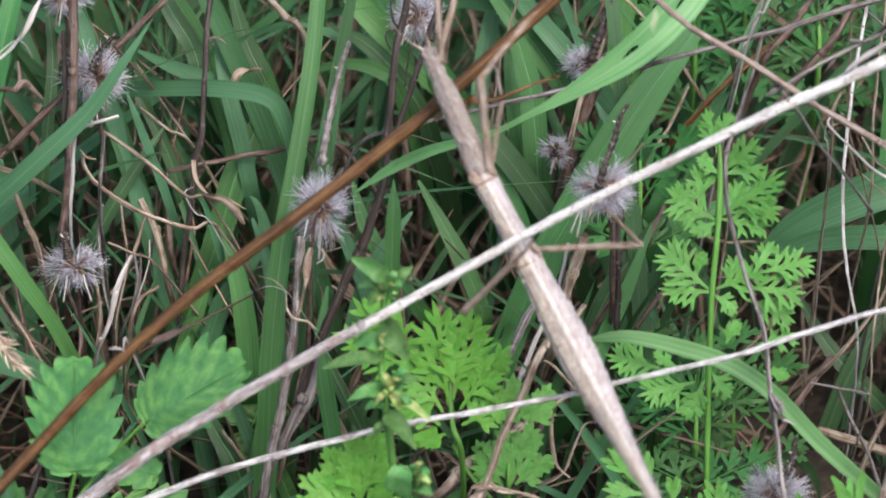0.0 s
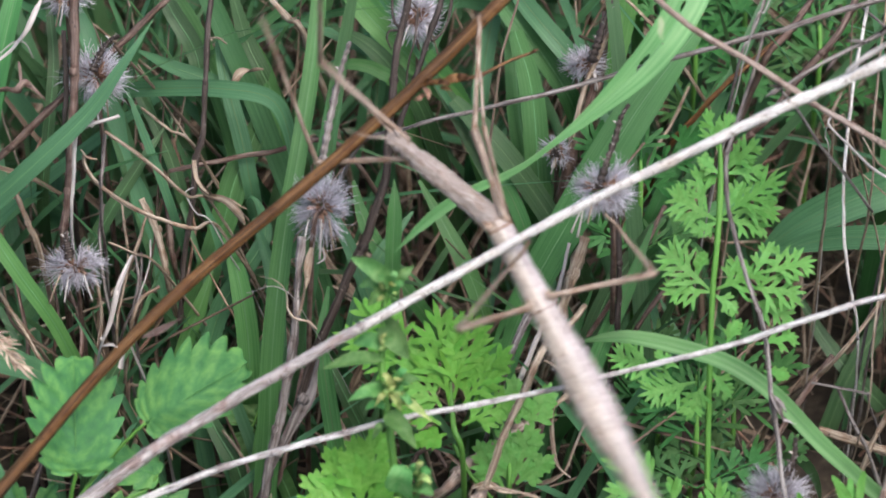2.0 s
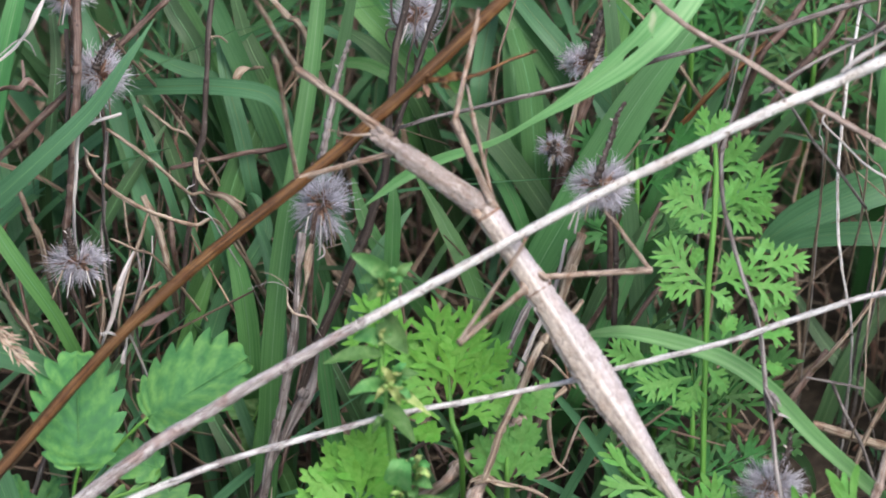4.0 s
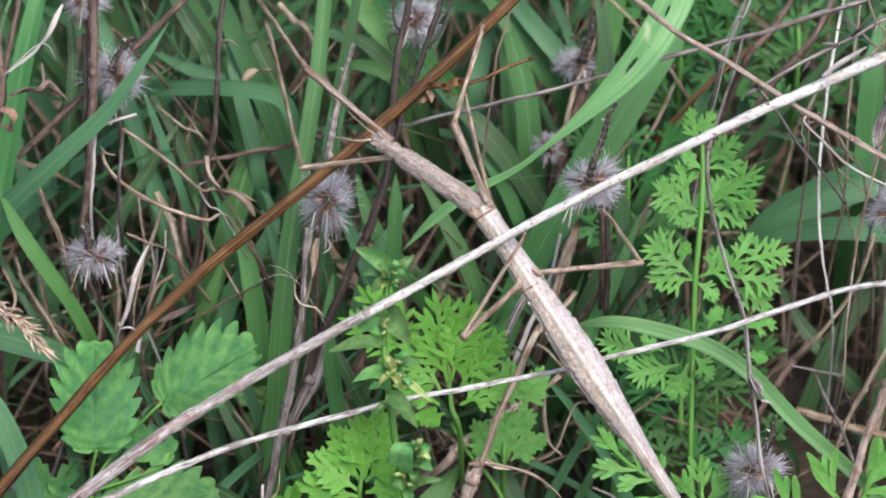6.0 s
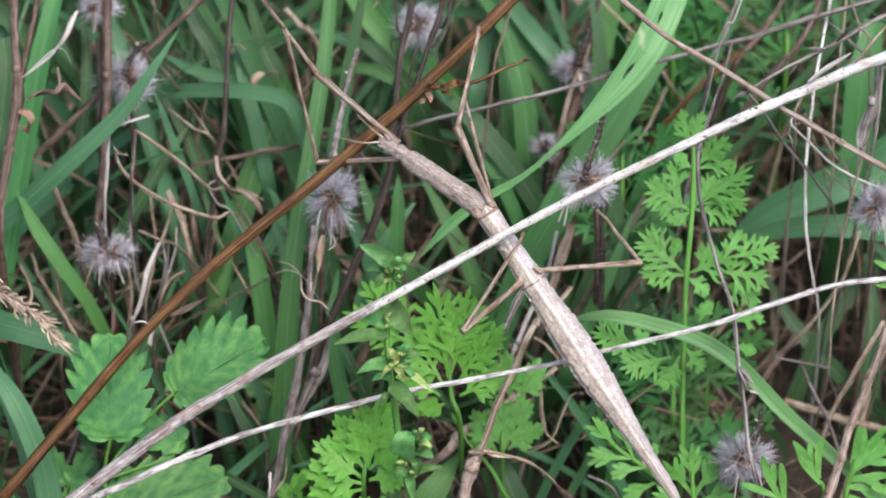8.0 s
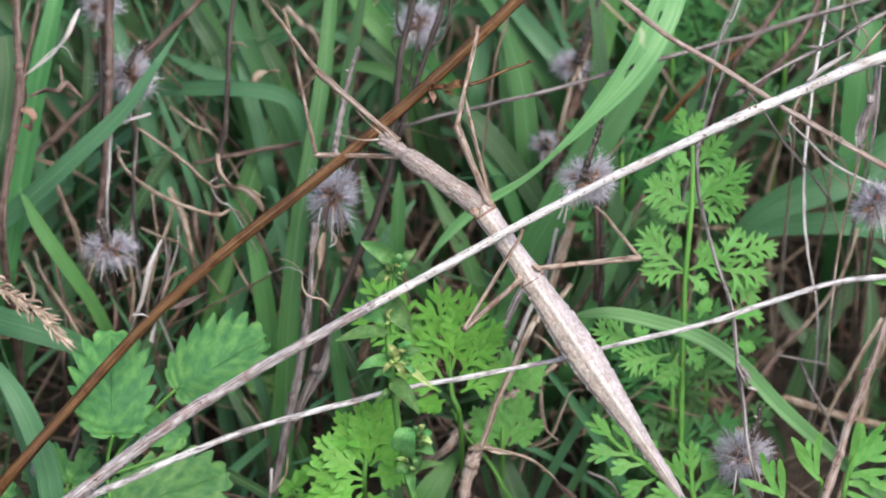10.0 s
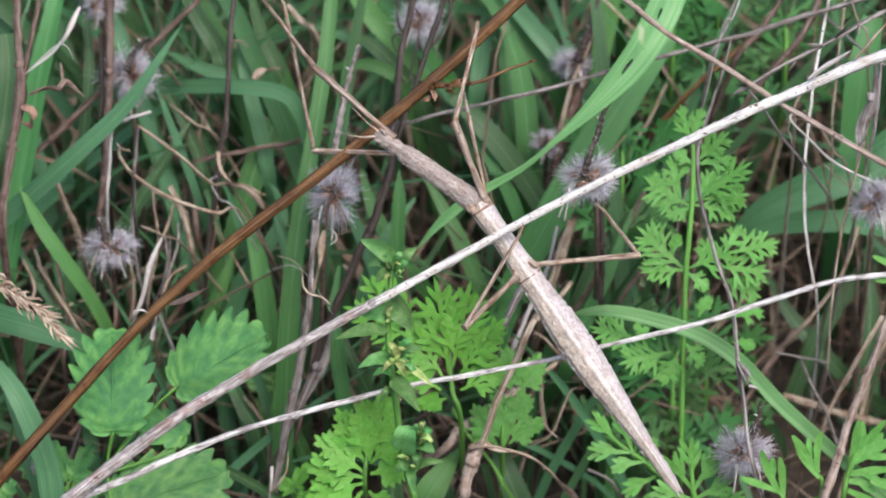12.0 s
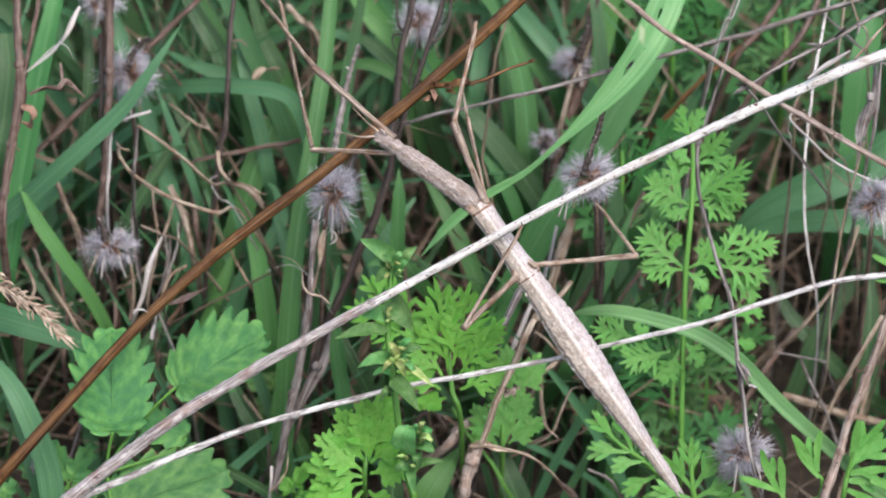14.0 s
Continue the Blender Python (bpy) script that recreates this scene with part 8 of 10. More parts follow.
    walk(parts["front_a_femur"], [
        (0, pose(-0.01886, 0.00257, 0.00030, 0.00, 35.16, 156.01)), (0.2, pose(-0.01904, 0.00001, 0.00030, 0.00, 27.15, 159.14)),
        (0.4, pose(-0.01899, 0.00133, 0.00030, 0.00, 39.41, 175.54)), (0.5, pose(-0.01904, -0.00027, 0.00030, -0.00, 15.56, 166.08)),
        (0.6, pose(-0.01902, -0.00074, 0.00030, -0.00, 45.48, -164.18)), (0.8, pose(-0.01903, 0.00061, 0.00030, -0.00, 32.75, -175.67)),
        (1, pose(-0.01894, -0.00196, 0.00030, 0.00, 34.94, -142.14)), (1.2, pose(-0.01885, -0.00268, 0.00030, 0.00, -0.00, 171.83)),
        (1.4, pose(-0.01848, -0.00457, 0.00030, 0.00, -0.00, 175.70)), (1.5, pose(-0.01832, -0.00518, 0.00030, 0.00, -0.00, 179.48)),
        (1.6, pose(-0.01869, -0.00362, 0.00030, 0.00, -0.00, -173.58)), (1.8, pose(-0.01853, -0.00436, 0.00030, 0.00, 10.44, -156.44)),
        (2, pose(-0.01801, -0.00616, 0.00030, 0.00, -0.00, -160.22)), (2.2, pose(-0.01781, -0.00673, 0.00030, 0.00, -0.00, -176.58)),
        (2.4, pose(-0.01754, -0.00740, 0.00030, 0.00, 15.74, -145.92)), (2.5, pose(-0.01768, -0.00707, 0.00030, 0.00, -0.00, -153.50)),
        (2.6, pose(-0.01794, -0.00636, 0.00030, 0.00, 11.92, -154.51)), (2.8, pose(-0.01795, -0.00633, 0.00030, 0.00, -0.00, -147.72)),
        (3, pose(-0.01787, -0.00657, 0.00030, 0.00, -0.00, -150.17)), (3.2, pose(-0.01776, -0.00686, 0.00030, 0.00, -0.00, -154.85)),
        (4.2, pose(-0.01810, -0.00589, 0.00030, 0.00, -0.00, -158.90)), (5.3, pose(-0.01799, -0.00623, 0.00030, 0.00, -0.00, -160.61)),
        (5.5, pose(-0.01797, -0.00628, 0.00030, 0.00, -0.00, -162.50)), (5.8, pose(-0.01789, -0.00650, 0.00030, 0.00, -0.00, -163.81)),
        (6, pose(-0.01795, -0.00633, 0.00030, 0.00, -0.00, -163.75)), (6.3, pose(-0.01818, -0.00566, 0.00030, 0.00, -0.00, -165.04)),
        (6.5, pose(-0.01812, -0.00584, 0.00030, 0.00, 14.30, -161.13)), (6.7, pose(-0.01792, -0.00643, 0.00030, 0.00, 19.54, -160.31)),
        (6.9, pose(-0.01795, -0.00635, 0.00030, 0.00, -0.00, -160.44)), (7.1, pose(-0.01799, -0.00622, 0.00030, 0.00, -0.00, -162.88)),
        (7.3, pose(-0.01783, -0.00667, 0.00030, 0.00, -0.00, -165.04)), (7.5, pose(-0.01805, -0.00605, 0.00030, 0.00, -0.00, -165.28)),
        (8, pose(-0.01800, -0.00620, 0.00030, 0.00, -0.00, -163.99)), (10.3, pose(-0.01821, -0.00555, 0.00030, 0.00, -0.00, -165.39)),
        (11, pose(-0.01819, -0.00560, 0.00030, 0.00, -0.00, -165.40)), (12, pose(-0.01821, -0.00555, 0.00030, 0.00, -0.00, -166.32)),
        (14, pose(-0.01827, -0.00536, 0.00030, 0.00, -0.00, -166.38)),
    ])
    walk(parts["front_a_tibia"], [
        (0, pose(-0.03305, 0.00888, -0.01064, 0.00, -35.27, 154.95)), (0.2, pose(-0.03484, 0.00603, -0.00837, 0.00, -26.24, 156.43)),
        (0.4, pose(-0.03363, 0.00247, -0.01176, 0.00, -42.23, 157.68)), (0.5, pose(-0.03680, 0.00413, -0.00480, -0.00, -48.94, 159.44)),
        (0.6, pose(-0.03184, -0.00437, -0.01325, -0.00, -47.30, 154.26)), (0.8, pose(-0.03496, -0.00059, -0.00998, -0.00, -38.41, 177.18)),
        (1, pose(-0.03123, -0.01152, -0.01058, 0.00, -44.56, 176.57)), (1.2, pose(-0.03766, 0.00002, 0.00030, 0.00, -26.23, 163.26)),
        (1.4, pose(-0.03743, -0.00315, 0.00030, 0.00, -31.11, 168.70)), (1.5, pose(-0.03732, -0.00501, 0.00030, 0.00, -24.79, 169.81)),
        (1.6, pose(-0.03757, -0.00575, 0.00030, 0.00, -27.43, 174.80)), (1.8, pose(-0.03566, -0.01183, -0.00314, 0.00, -37.47, 176.73)),
        (2, pose(-0.03589, -0.01259, 0.00030, -0.00, -63.43, 147.44)), (2.2, pose(-0.03677, -0.00787, 0.00030, 0.00, -28.20, 169.74)),
        (2.4, pose(-0.03269, -0.01765, -0.00486, -0.00, -39.51, -162.55)), (2.5, pose(-0.03468, -0.01555, 0.00030, -0.00, -57.53, -172.30)),
        (2.6, pose(-0.03472, -0.01436, -0.00363, 0.00, -38.72, -176.86)), (2.8, pose(-0.03402, -0.01648, 0.00030, 0.00, -44.78, 159.79)),
        (3, pose(-0.03435, -0.01602, 0.00030, 0.00, -56.10, 164.03)), (3.2, pose(-0.03496, -0.01494, 0.00030, 0.00, -57.28, 175.64)),
        (4.2, pose(-0.03583, -0.01273, 0.00030, 0.00, -52.99, 176.98)), (5.3, pose(-0.03591, -0.01254, 0.00030, -0.00, -46.85, -179.49)),
        (5.5, pose(-0.03609, -0.01199, 0.00030, 0.00, -42.09, -178.46)), (5.8, pose(-0.03614, -0.01180, 0.00030, 0.00, -50.28, -177.39)),
        (6, pose(-0.03619, -0.01165, 0.00030, 0.00, -50.04, -178.94)), (6.3, pose(-0.03653, -0.01056, 0.00030, 0.00, -52.94, 179.13)),
        (6.5, pose(-0.03554, -0.01180, -0.00439, 0.00, -49.57, -177.31)), (6.7, pose(-0.03478, -0.01246, -0.00605, 0.00, -45.88, -173.73)),
        (6.9, pose(-0.03585, -0.01271, 0.00030, 0.00, -41.85, -179.10)), (7.1, pose(-0.03615, -0.01182, 0.00030, 0.00, -35.59, -177.75)),
        (7.3, pose(-0.03619, -0.01158, 0.00030, 0.00, -38.68, -171.48)), (7.5, pose(-0.03643, -0.01088, 0.00030, 0.00, -43.24, -174.16)),
        (8, pose(-0.03626, -0.01144, 0.00030, 0.00, -42.86, -177.28)), (10.3, pose(-0.03660, -0.01034, 0.00030, 0.00, -43.89, -177.63)),
        (11, pose(-0.03658, -0.01039, 0.00030, 0.00, -44.87, -177.62)), (12, pose(-0.03667, -0.01004, 0.00030, 0.00, -46.35, -177.61)),
        (14, pose(-0.03673, -0.00984, 0.00030, -0.00, -46.34, -176.85)),
    ])
    walk(parts["front_b_femur"], [
        (0, pose(-0.01753, 0.00027, -0.00060, -0.00, 13.18, 136.74)), (0.2, pose(-0.01740, -0.00209, -0.00060, 0.00, -0.00, 146.05)),
        (0.4, pose(-0.01751, -0.00088, -0.00060, 0.00, 40.22, 155.01)), (0.5, pose(-0.01737, -0.00235, -0.00060, -0.00, 10.77, 157.46)),
        (0.6, pose(-0.01731, -0.00278, -0.00060, 0.00, -0.00, 157.36)), (0.8, pose(-0.01746, -0.00154, -0.00060, 0.00, -0.00, 157.47)),
        (1, pose(-0.01709, -0.00388, -0.00060, 0.00, -0.00, 158.17)), (1.2, pose(-0.01693, -0.00453, -0.00060, 0.00, 28.48, -127.71)),
        (1.4, pose(-0.01639, -0.00622, -0.00060, -0.00, 46.04, -115.67)), (1.5, pose(-0.01617, -0.00676, -0.00060, 0.00, 27.44, -121.08)),
        (1.6, pose(-0.01668, -0.00537, -0.00060, 0.00, 21.43, -142.96)), (1.8, pose(-0.01646, -0.00603, -0.00060, 0.00, 25.59, -123.41)),
        (2, pose(-0.01579, -0.00762, -0.00060, 0.00, 29.48, -116.69)), (2.2, pose(-0.01553, -0.00812, -0.00060, 0.00, 14.33, -93.90)),
        (2.4, pose(-0.01522, -0.00870, -0.00060, 0.00, -0.00, -89.22)), (2.5, pose(-0.01538, -0.00841, -0.00060, 0.00, 41.03, -85.85)),
        (2.6, pose(-0.01570, -0.00780, -0.00060, 0.00, 19.69, -78.51)), (2.8, pose(-0.01571, -0.00777, -0.00060, -0.00, 26.60, -93.58)),
        (3, pose(-0.01561, -0.00798, -0.00060, 0.00, 31.08, -104.84)), (3.2, pose(-0.01547, -0.00823, -0.00060, 0.00, 19.11, -103.09)),
        (4.2, pose(-0.01590, -0.00739, -0.00060, -0.00, 18.31, -111.65)), (5.3, pose(-0.01576, -0.00768, -0.00060, 0.00, 14.17, -118.71)),
        (5.5, pose(-0.01574, -0.00772, -0.00060, 0.00, 20.18, -116.57)), (5.8, pose(-0.01564, -0.00792, -0.00060, 0.00, 10.77, -117.88)),
        (6, pose(-0.01571, -0.00777, -0.00060, 0.00, 21.78, -117.62)), (6.3, pose(-0.01599, -0.00718, -0.00060, 0.00, 31.27, -114.14)),
        (6.5, pose(-0.01592, -0.00734, -0.00060, -0.00, 20.75, -116.23)), (6.7, pose(-0.01567, -0.00785, -0.00060, 0.00, 10.61, -120.52)),
        (6.9, pose(-0.01571, -0.00778, -0.00060, 0.00, -0.00, -123.87)), (7.1, pose(-0.01576, -0.00767, -0.00060, 0.00, 11.44, -123.88)),
        (7.3, pose(-0.01556, -0.00807, -0.00060, 0.00, 8.73, -123.92)), (7.5, pose(-0.01583, -0.00752, -0.00060, 0.00, 23.47, -121.96)),
        (8, pose(-0.01577, -0.00766, -0.00060, 0.00, 29.73, -122.14)), (10.3, pose(-0.01603, -0.00708, -0.00060, 0.00, 27.78, -126.90)),
        (11, pose(-0.01601, -0.00713, -0.00060, 0.00, 27.69, -127.46)), (12, pose(-0.01603, -0.00708, -0.00060, 0.00, 30.29, -127.83)),
        (14, pose(-0.01611, -0.00692, -0.00060, 0.00, 28.58, -128.72)),
    ])
    walk(parts["front_b_tibia"], [
        (0, pose(-0.02958, 0.01161, -0.00447, 0.00, -38.86, 148.79)), (0.2, pose(-0.03151, 0.00740, -0.00060, 0.00, -36.53, 155.22)),
        (0.4, pose(-0.02927, 0.00461, -0.01158, 0.00, -38.18, 141.02)), (0.5, pose(-0.03279, 0.00405, -0.00378, -0.00, -39.82, 138.82)),
        (0.6, pose(-0.03300, 0.00377, -0.00060, -0.00, -37.62, 151.17)), (0.8, pose(-0.03316, 0.00497, -0.00060, -0.00, -34.51, 152.12)),
        (1, pose(-0.03287, 0.00244, -0.00060, 0.00, -41.29, 156.66)), (1.2, pose(-0.02607, -0.01635, -0.00871, 0.00, -62.37, 176.61)),
        (1.4, pose(-0.02150, -0.01685, -0.01284, 0.00, -53.51, 173.36)), (1.5, pose(-0.02396, -0.01968, -0.00844, 0.00, -59.98, 164.40)),
        (1.6, pose(-0.02932, -0.01491, -0.00681, 0.00, -48.05, 175.74)), (1.8, pose(-0.02490, -0.01883, -0.00794, 0.00, -49.71, 175.16)),
        (2, pose(-0.02243, -0.02084, -0.00896, 0.00, -38.95, 171.25)), (2.2, pose(-0.01665, -0.02455, -0.00481, 0.00, -32.51, 162.83)),
        (2.4, pose(-0.01499, -0.02570, -0.00060, 0.00, -65.26, -169.48)), (2.5, pose(-0.01445, -0.02120, -0.01176, -0.00, -53.22, -173.39)),
        (2.6, pose(-0.01251, -0.02348, -0.00633, 0.00, -35.17, 168.71)), (2.8, pose(-0.01666, -0.02294, -0.00821, -0.00, -25.54, 151.50)),
        (3, pose(-0.01934, -0.02205, -0.00937, 0.00, -46.17, 154.68)), (3.2, pose(-0.01911, -0.02388, -0.00617, -0.00, -50.46, 156.61)),
        (4.2, pose(-0.02185, -0.02239, -0.00594, 0.00, -53.34, 153.64)), (5.3, pose(-0.02367, -0.02214, -0.00476, 0.00, -56.35, 153.63)),
        (5.5, pose(-0.02287, -0.02199, -0.00646, 0.00, -62.37, 156.14)), (5.8, pose(-0.02345, -0.02268, -0.00378, -0.00, -35.11, 156.56)),
        (6, pose(-0.02303, -0.02176, -0.00691, -0.00, -37.22, 157.98)), (6.3, pose(-0.02193, -0.02044, -0.00942, 0.00, -44.05, 158.91)),
        (6.5, pose(-0.02294, -0.02160, -0.00662, -0.00, -39.65, 158.01)), (6.7, pose(-0.02416, -0.02225, -0.00373, -0.00, -34.70, 157.68)),
        (6.9, pose(-0.02518, -0.02190, -0.00060, -0.00, -29.12, 159.31)), (7.1, pose(-0.02505, -0.02150, -0.00397, 0.00, -31.78, 157.07)),
        (7.3, pose(-0.02494, -0.02201, -0.00318, 0.00, -28.61, 156.46)), (7.5, pose(-0.02409, -0.02075, -0.00737, 0.00, -32.33, 156.30)),
        (8, pose(-0.02362, -0.02016, -0.00903, 0.00, -40.27, 158.52)), (10.3, pose(-0.02506, -0.01911, -0.00852, 0.00, -29.63, 155.95)),
        (11, pose(-0.02517, -0.01908, -0.00850, 0.00, -25.63, 155.48)), (12, pose(-0.02504, -0.01868, -0.00917, 0.00, -26.12, 155.71)),
        (14, pose(-0.02544, -0.01857, -0.00873, 0.00, -27.08, 156.24)),
    ])
    walk(parts["mid_a_femur"], [
        (0, pose(-0.00050, 0.00140, 0.00160, 0.00, -0.00, 158.20)), (0.2, pose(-0.00050, 0.00140, 0.00160, 0.00, -0.00, 165.49)),
        (0.4, pose(-0.00050, 0.00140, 0.00160, 0.00, -0.00, -161.50)), (0.5, pose(-0.00050, 0.00140, 0.00160, 0.00, -0.00, 173.85)),
        (0.6, pose(-0.00050, 0.00140, 0.00160, 0.00, -0.00, 178.83)), (0.8, pose(-0.00050, 0.00140, 0.00160, 0.00, -0.00, 173.78)),
        (1, pose(-0.00050, 0.00140, 0.00160, 0.00, -0.00, 177.08)), (1.2, pose(-0.00050, 0.00140, 0.00160, 0.00, -0.00, 165.15)),
        (1.4, pose(-0.00050, 0.00140, 0.00160, 0.00, -0.00, 164.33)), (1.5, pose(-0.00050, 0.00140, 0.00160, 0.00, -0.00, 167.65)),
        (1.6, pose(-0.00050, 0.00140, 0.00160, 0.00, -0.00, 160.97)), (1.8, pose(-0.00050, 0.00140, 0.00160, 0.00, -21.83, 161.78)),
        (2, pose(-0.00050, 0.00140, 0.00160, 0.00, -0.00, 170.72)), (2.2, pose(-0.00050, 0.00140, 0.00160, 0.00, -0.00, 171.47)),
        (2.4, pose(-0.00050, 0.00140, 0.00160, 0.00, -0.00, 163.07)), (2.5, pose(-0.00050, 0.00140, 0.00160, 0.00, -0.00, 166.73)),
        (2.6, pose(-0.00050, 0.00140, 0.00160, 0.00, -0.00, 168.76)), (2.8, pose(-0.00050, 0.00140, 0.00160, 0.00, -0.00, 172.47)),
        (3, pose(-0.00050, 0.00140, 0.00160, 0.00, -0.00, 171.86)), (3.2, pose(-0.00050, 0.00140, 0.00160, 0.00, -0.00, 174.68)),
        (4.2, pose(-0.00050, 0.00140, 0.00160, 0.00, -0.00, 170.10)), (5.3, pose(-0.00050, 0.00140, 0.00160, 0.00, -3.93, 169.96)),
        (5.5, pose(-0.00050, 0.00140, 0.00160, 0.00, -0.00, 169.86)), (5.8, pose(-0.00050, 0.00140, 0.00160, 0.00, -6.94, 170.10)),
        (6, pose(-0.00050, 0.00140, 0.00160, 0.00, -0.00, 169.77)), (6.3, pose(-0.00050, 0.00140, 0.00160, 0.00, -0.00, 168.11)),
        (6.5, pose(-0.00050, 0.00140, 0.00160, 0.00, -0.00, 169.37)), (6.7, pose(-0.00050, 0.00140, 0.00160, 0.00, -0.00, 168.60)),
        (6.9, pose(-0.00050, 0.00140, 0.00160, 0.00, -0.00, 170.45)), (7.1, pose(-0.00050, 0.00140, 0.00160, 0.00, -0.00, 169.07)),
        (7.3, pose(-0.00050, 0.00140, 0.00160, 0.00, -0.00, 170.03)), (7.5, pose(-0.00050, 0.00140, 0.00160, 0.00, -11.04, 167.06)),
        (8, pose(-0.00050, 0.00140, 0.00160, 0.00, -0.00, 170.14)), (10.3, pose(-0.00050, 0.00140, 0.00160, 0.00, -0.00, 168.04)),
        (11, pose(-0.00050, 0.00140, 0.00160, 0.00, -0.00, 168.14)), (12, pose(-0.00050, 0.00140, 0.00160, 0.00, -0.00, 166.61)),
        (14, pose(-0.00050, 0.00140, 0.00160, 0.00, -0.00, 166.69)),
    ])
    walk(parts["mid_a_tibia"], [
        (0, pose(-0.01378, 0.00671, 0.00160, -0.00, 27.78, 113.98)), (0.2, pose(-0.01434, 0.00498, 0.00160, -0.00, 3.96, 118.08)),
        (0.4, pose(-0.01406, -0.00314, 0.00160, 0.00, 46.25, 146.01)), (0.5, pose(-0.01472, 0.00293, 0.00160, 0.00, 14.78, 119.17)),
        (0.6, pose(-0.01480, 0.00169, 0.00160, -0.00, 12.78, 113.98)), (0.8, pose(-0.01472, 0.00295, 0.00160, -0.00, 37.20, 115.22)),
        (1, pose(-0.01478, 0.00213, 0.00160, 0.00, 34.21, 123.36)), (1.2, pose(-0.01432, 0.00507, 0.00160, -0.00, 14.19, 131.75)),
        (1.4, pose(-0.01427, 0.00526, 0.00160, 0.00, -0.00, 142.34)), (1.5, pose(-0.01447, 0.00446, 0.00160, -0.00, 4.15, 143.33)),
        (1.6, pose(-0.01402, 0.00606, 0.00160, 0.00, -0.00, 131.95)), (1.8, pose(-0.01311, 0.00555, 0.00692, 0.00, -0.00, 131.50)),
        (2, pose(-0.01461, 0.00371, 0.00160, 0.00, -0.00, 148.77)), (2.2, pose(-0.01464, 0.00352, 0.00160, -0.00, 9.57, 143.41)),
        (2.4, pose(-0.01418, 0.00556, 0.00160, 0.00, 18.14, 128.94)), (2.5, pose(-0.01442, 0.00468, 0.00160, 0.00, 12.95, 140.75)),
        (2.6, pose(-0.01453, 0.00419, 0.00160, 0.00, 12.45, 132.27)), (2.8, pose(-0.01468, 0.00327, 0.00160, 0.00, -0.00, 141.51)),
        (3, pose(-0.01466, 0.00342, 0.00160, 0.00, -0.00, 140.09)), (3.2, pose(-0.01474, 0.00273, 0.00160, 0.00, -0.00, 138.17)),
        (4.2, pose(-0.01459, 0.00386, 0.00160, 0.00, -0.00, 133.29)), (5.3, pose(-0.01455, 0.00389, 0.00258, 0.00, -0.00, 131.15)),
        (5.5, pose(-0.01458, 0.00392, 0.00160, 0.00, 9.16, 131.68)), (5.8, pose(-0.01448, 0.00384, 0.00333, 0.00, 12.16, 131.64)),
        (6, pose(-0.01457, 0.00394, 0.00160, 0.00, 12.32, 129.59)), (6.3, pose(-0.01449, 0.00435, 0.00160, 0.00, -0.00, 135.83)),
        (6.5, pose(-0.01455, 0.00404, 0.00160, 0.00, 7.08, 134.71)), (6.7, pose(-0.01452, 0.00423, 0.00160, -0.00, 4.68, 134.58)),
        (6.9, pose(-0.01460, 0.00377, 0.00160, 0.00, 14.03, 130.10)), (7.1, pose(-0.01454, 0.00411, 0.00160, 0.00, 15.85, 128.15)),
        (7.3, pose(-0.01458, 0.00388, 0.00160, -0.00, 12.58, 129.56)), (7.5, pose(-0.01418, 0.00454, 0.00434, 0.00, 13.47, 129.38)),
        (8, pose(-0.01459, 0.00385, 0.00160, 0.00, -0.00, 133.88)), (10.3, pose(-0.01449, 0.00436, 0.00160, 0.00, -0.00, 132.73)),
        (11, pose(-0.01449, 0.00434, 0.00160, 0.00, -0.00, 132.15)), (12, pose(-0.01441, 0.00471, 0.00160, 0.00, -0.00, 131.69)),
        (14, pose(-0.01442, 0.00469, 0.00160, 0.00, -0.00, 131.88)),
    ])
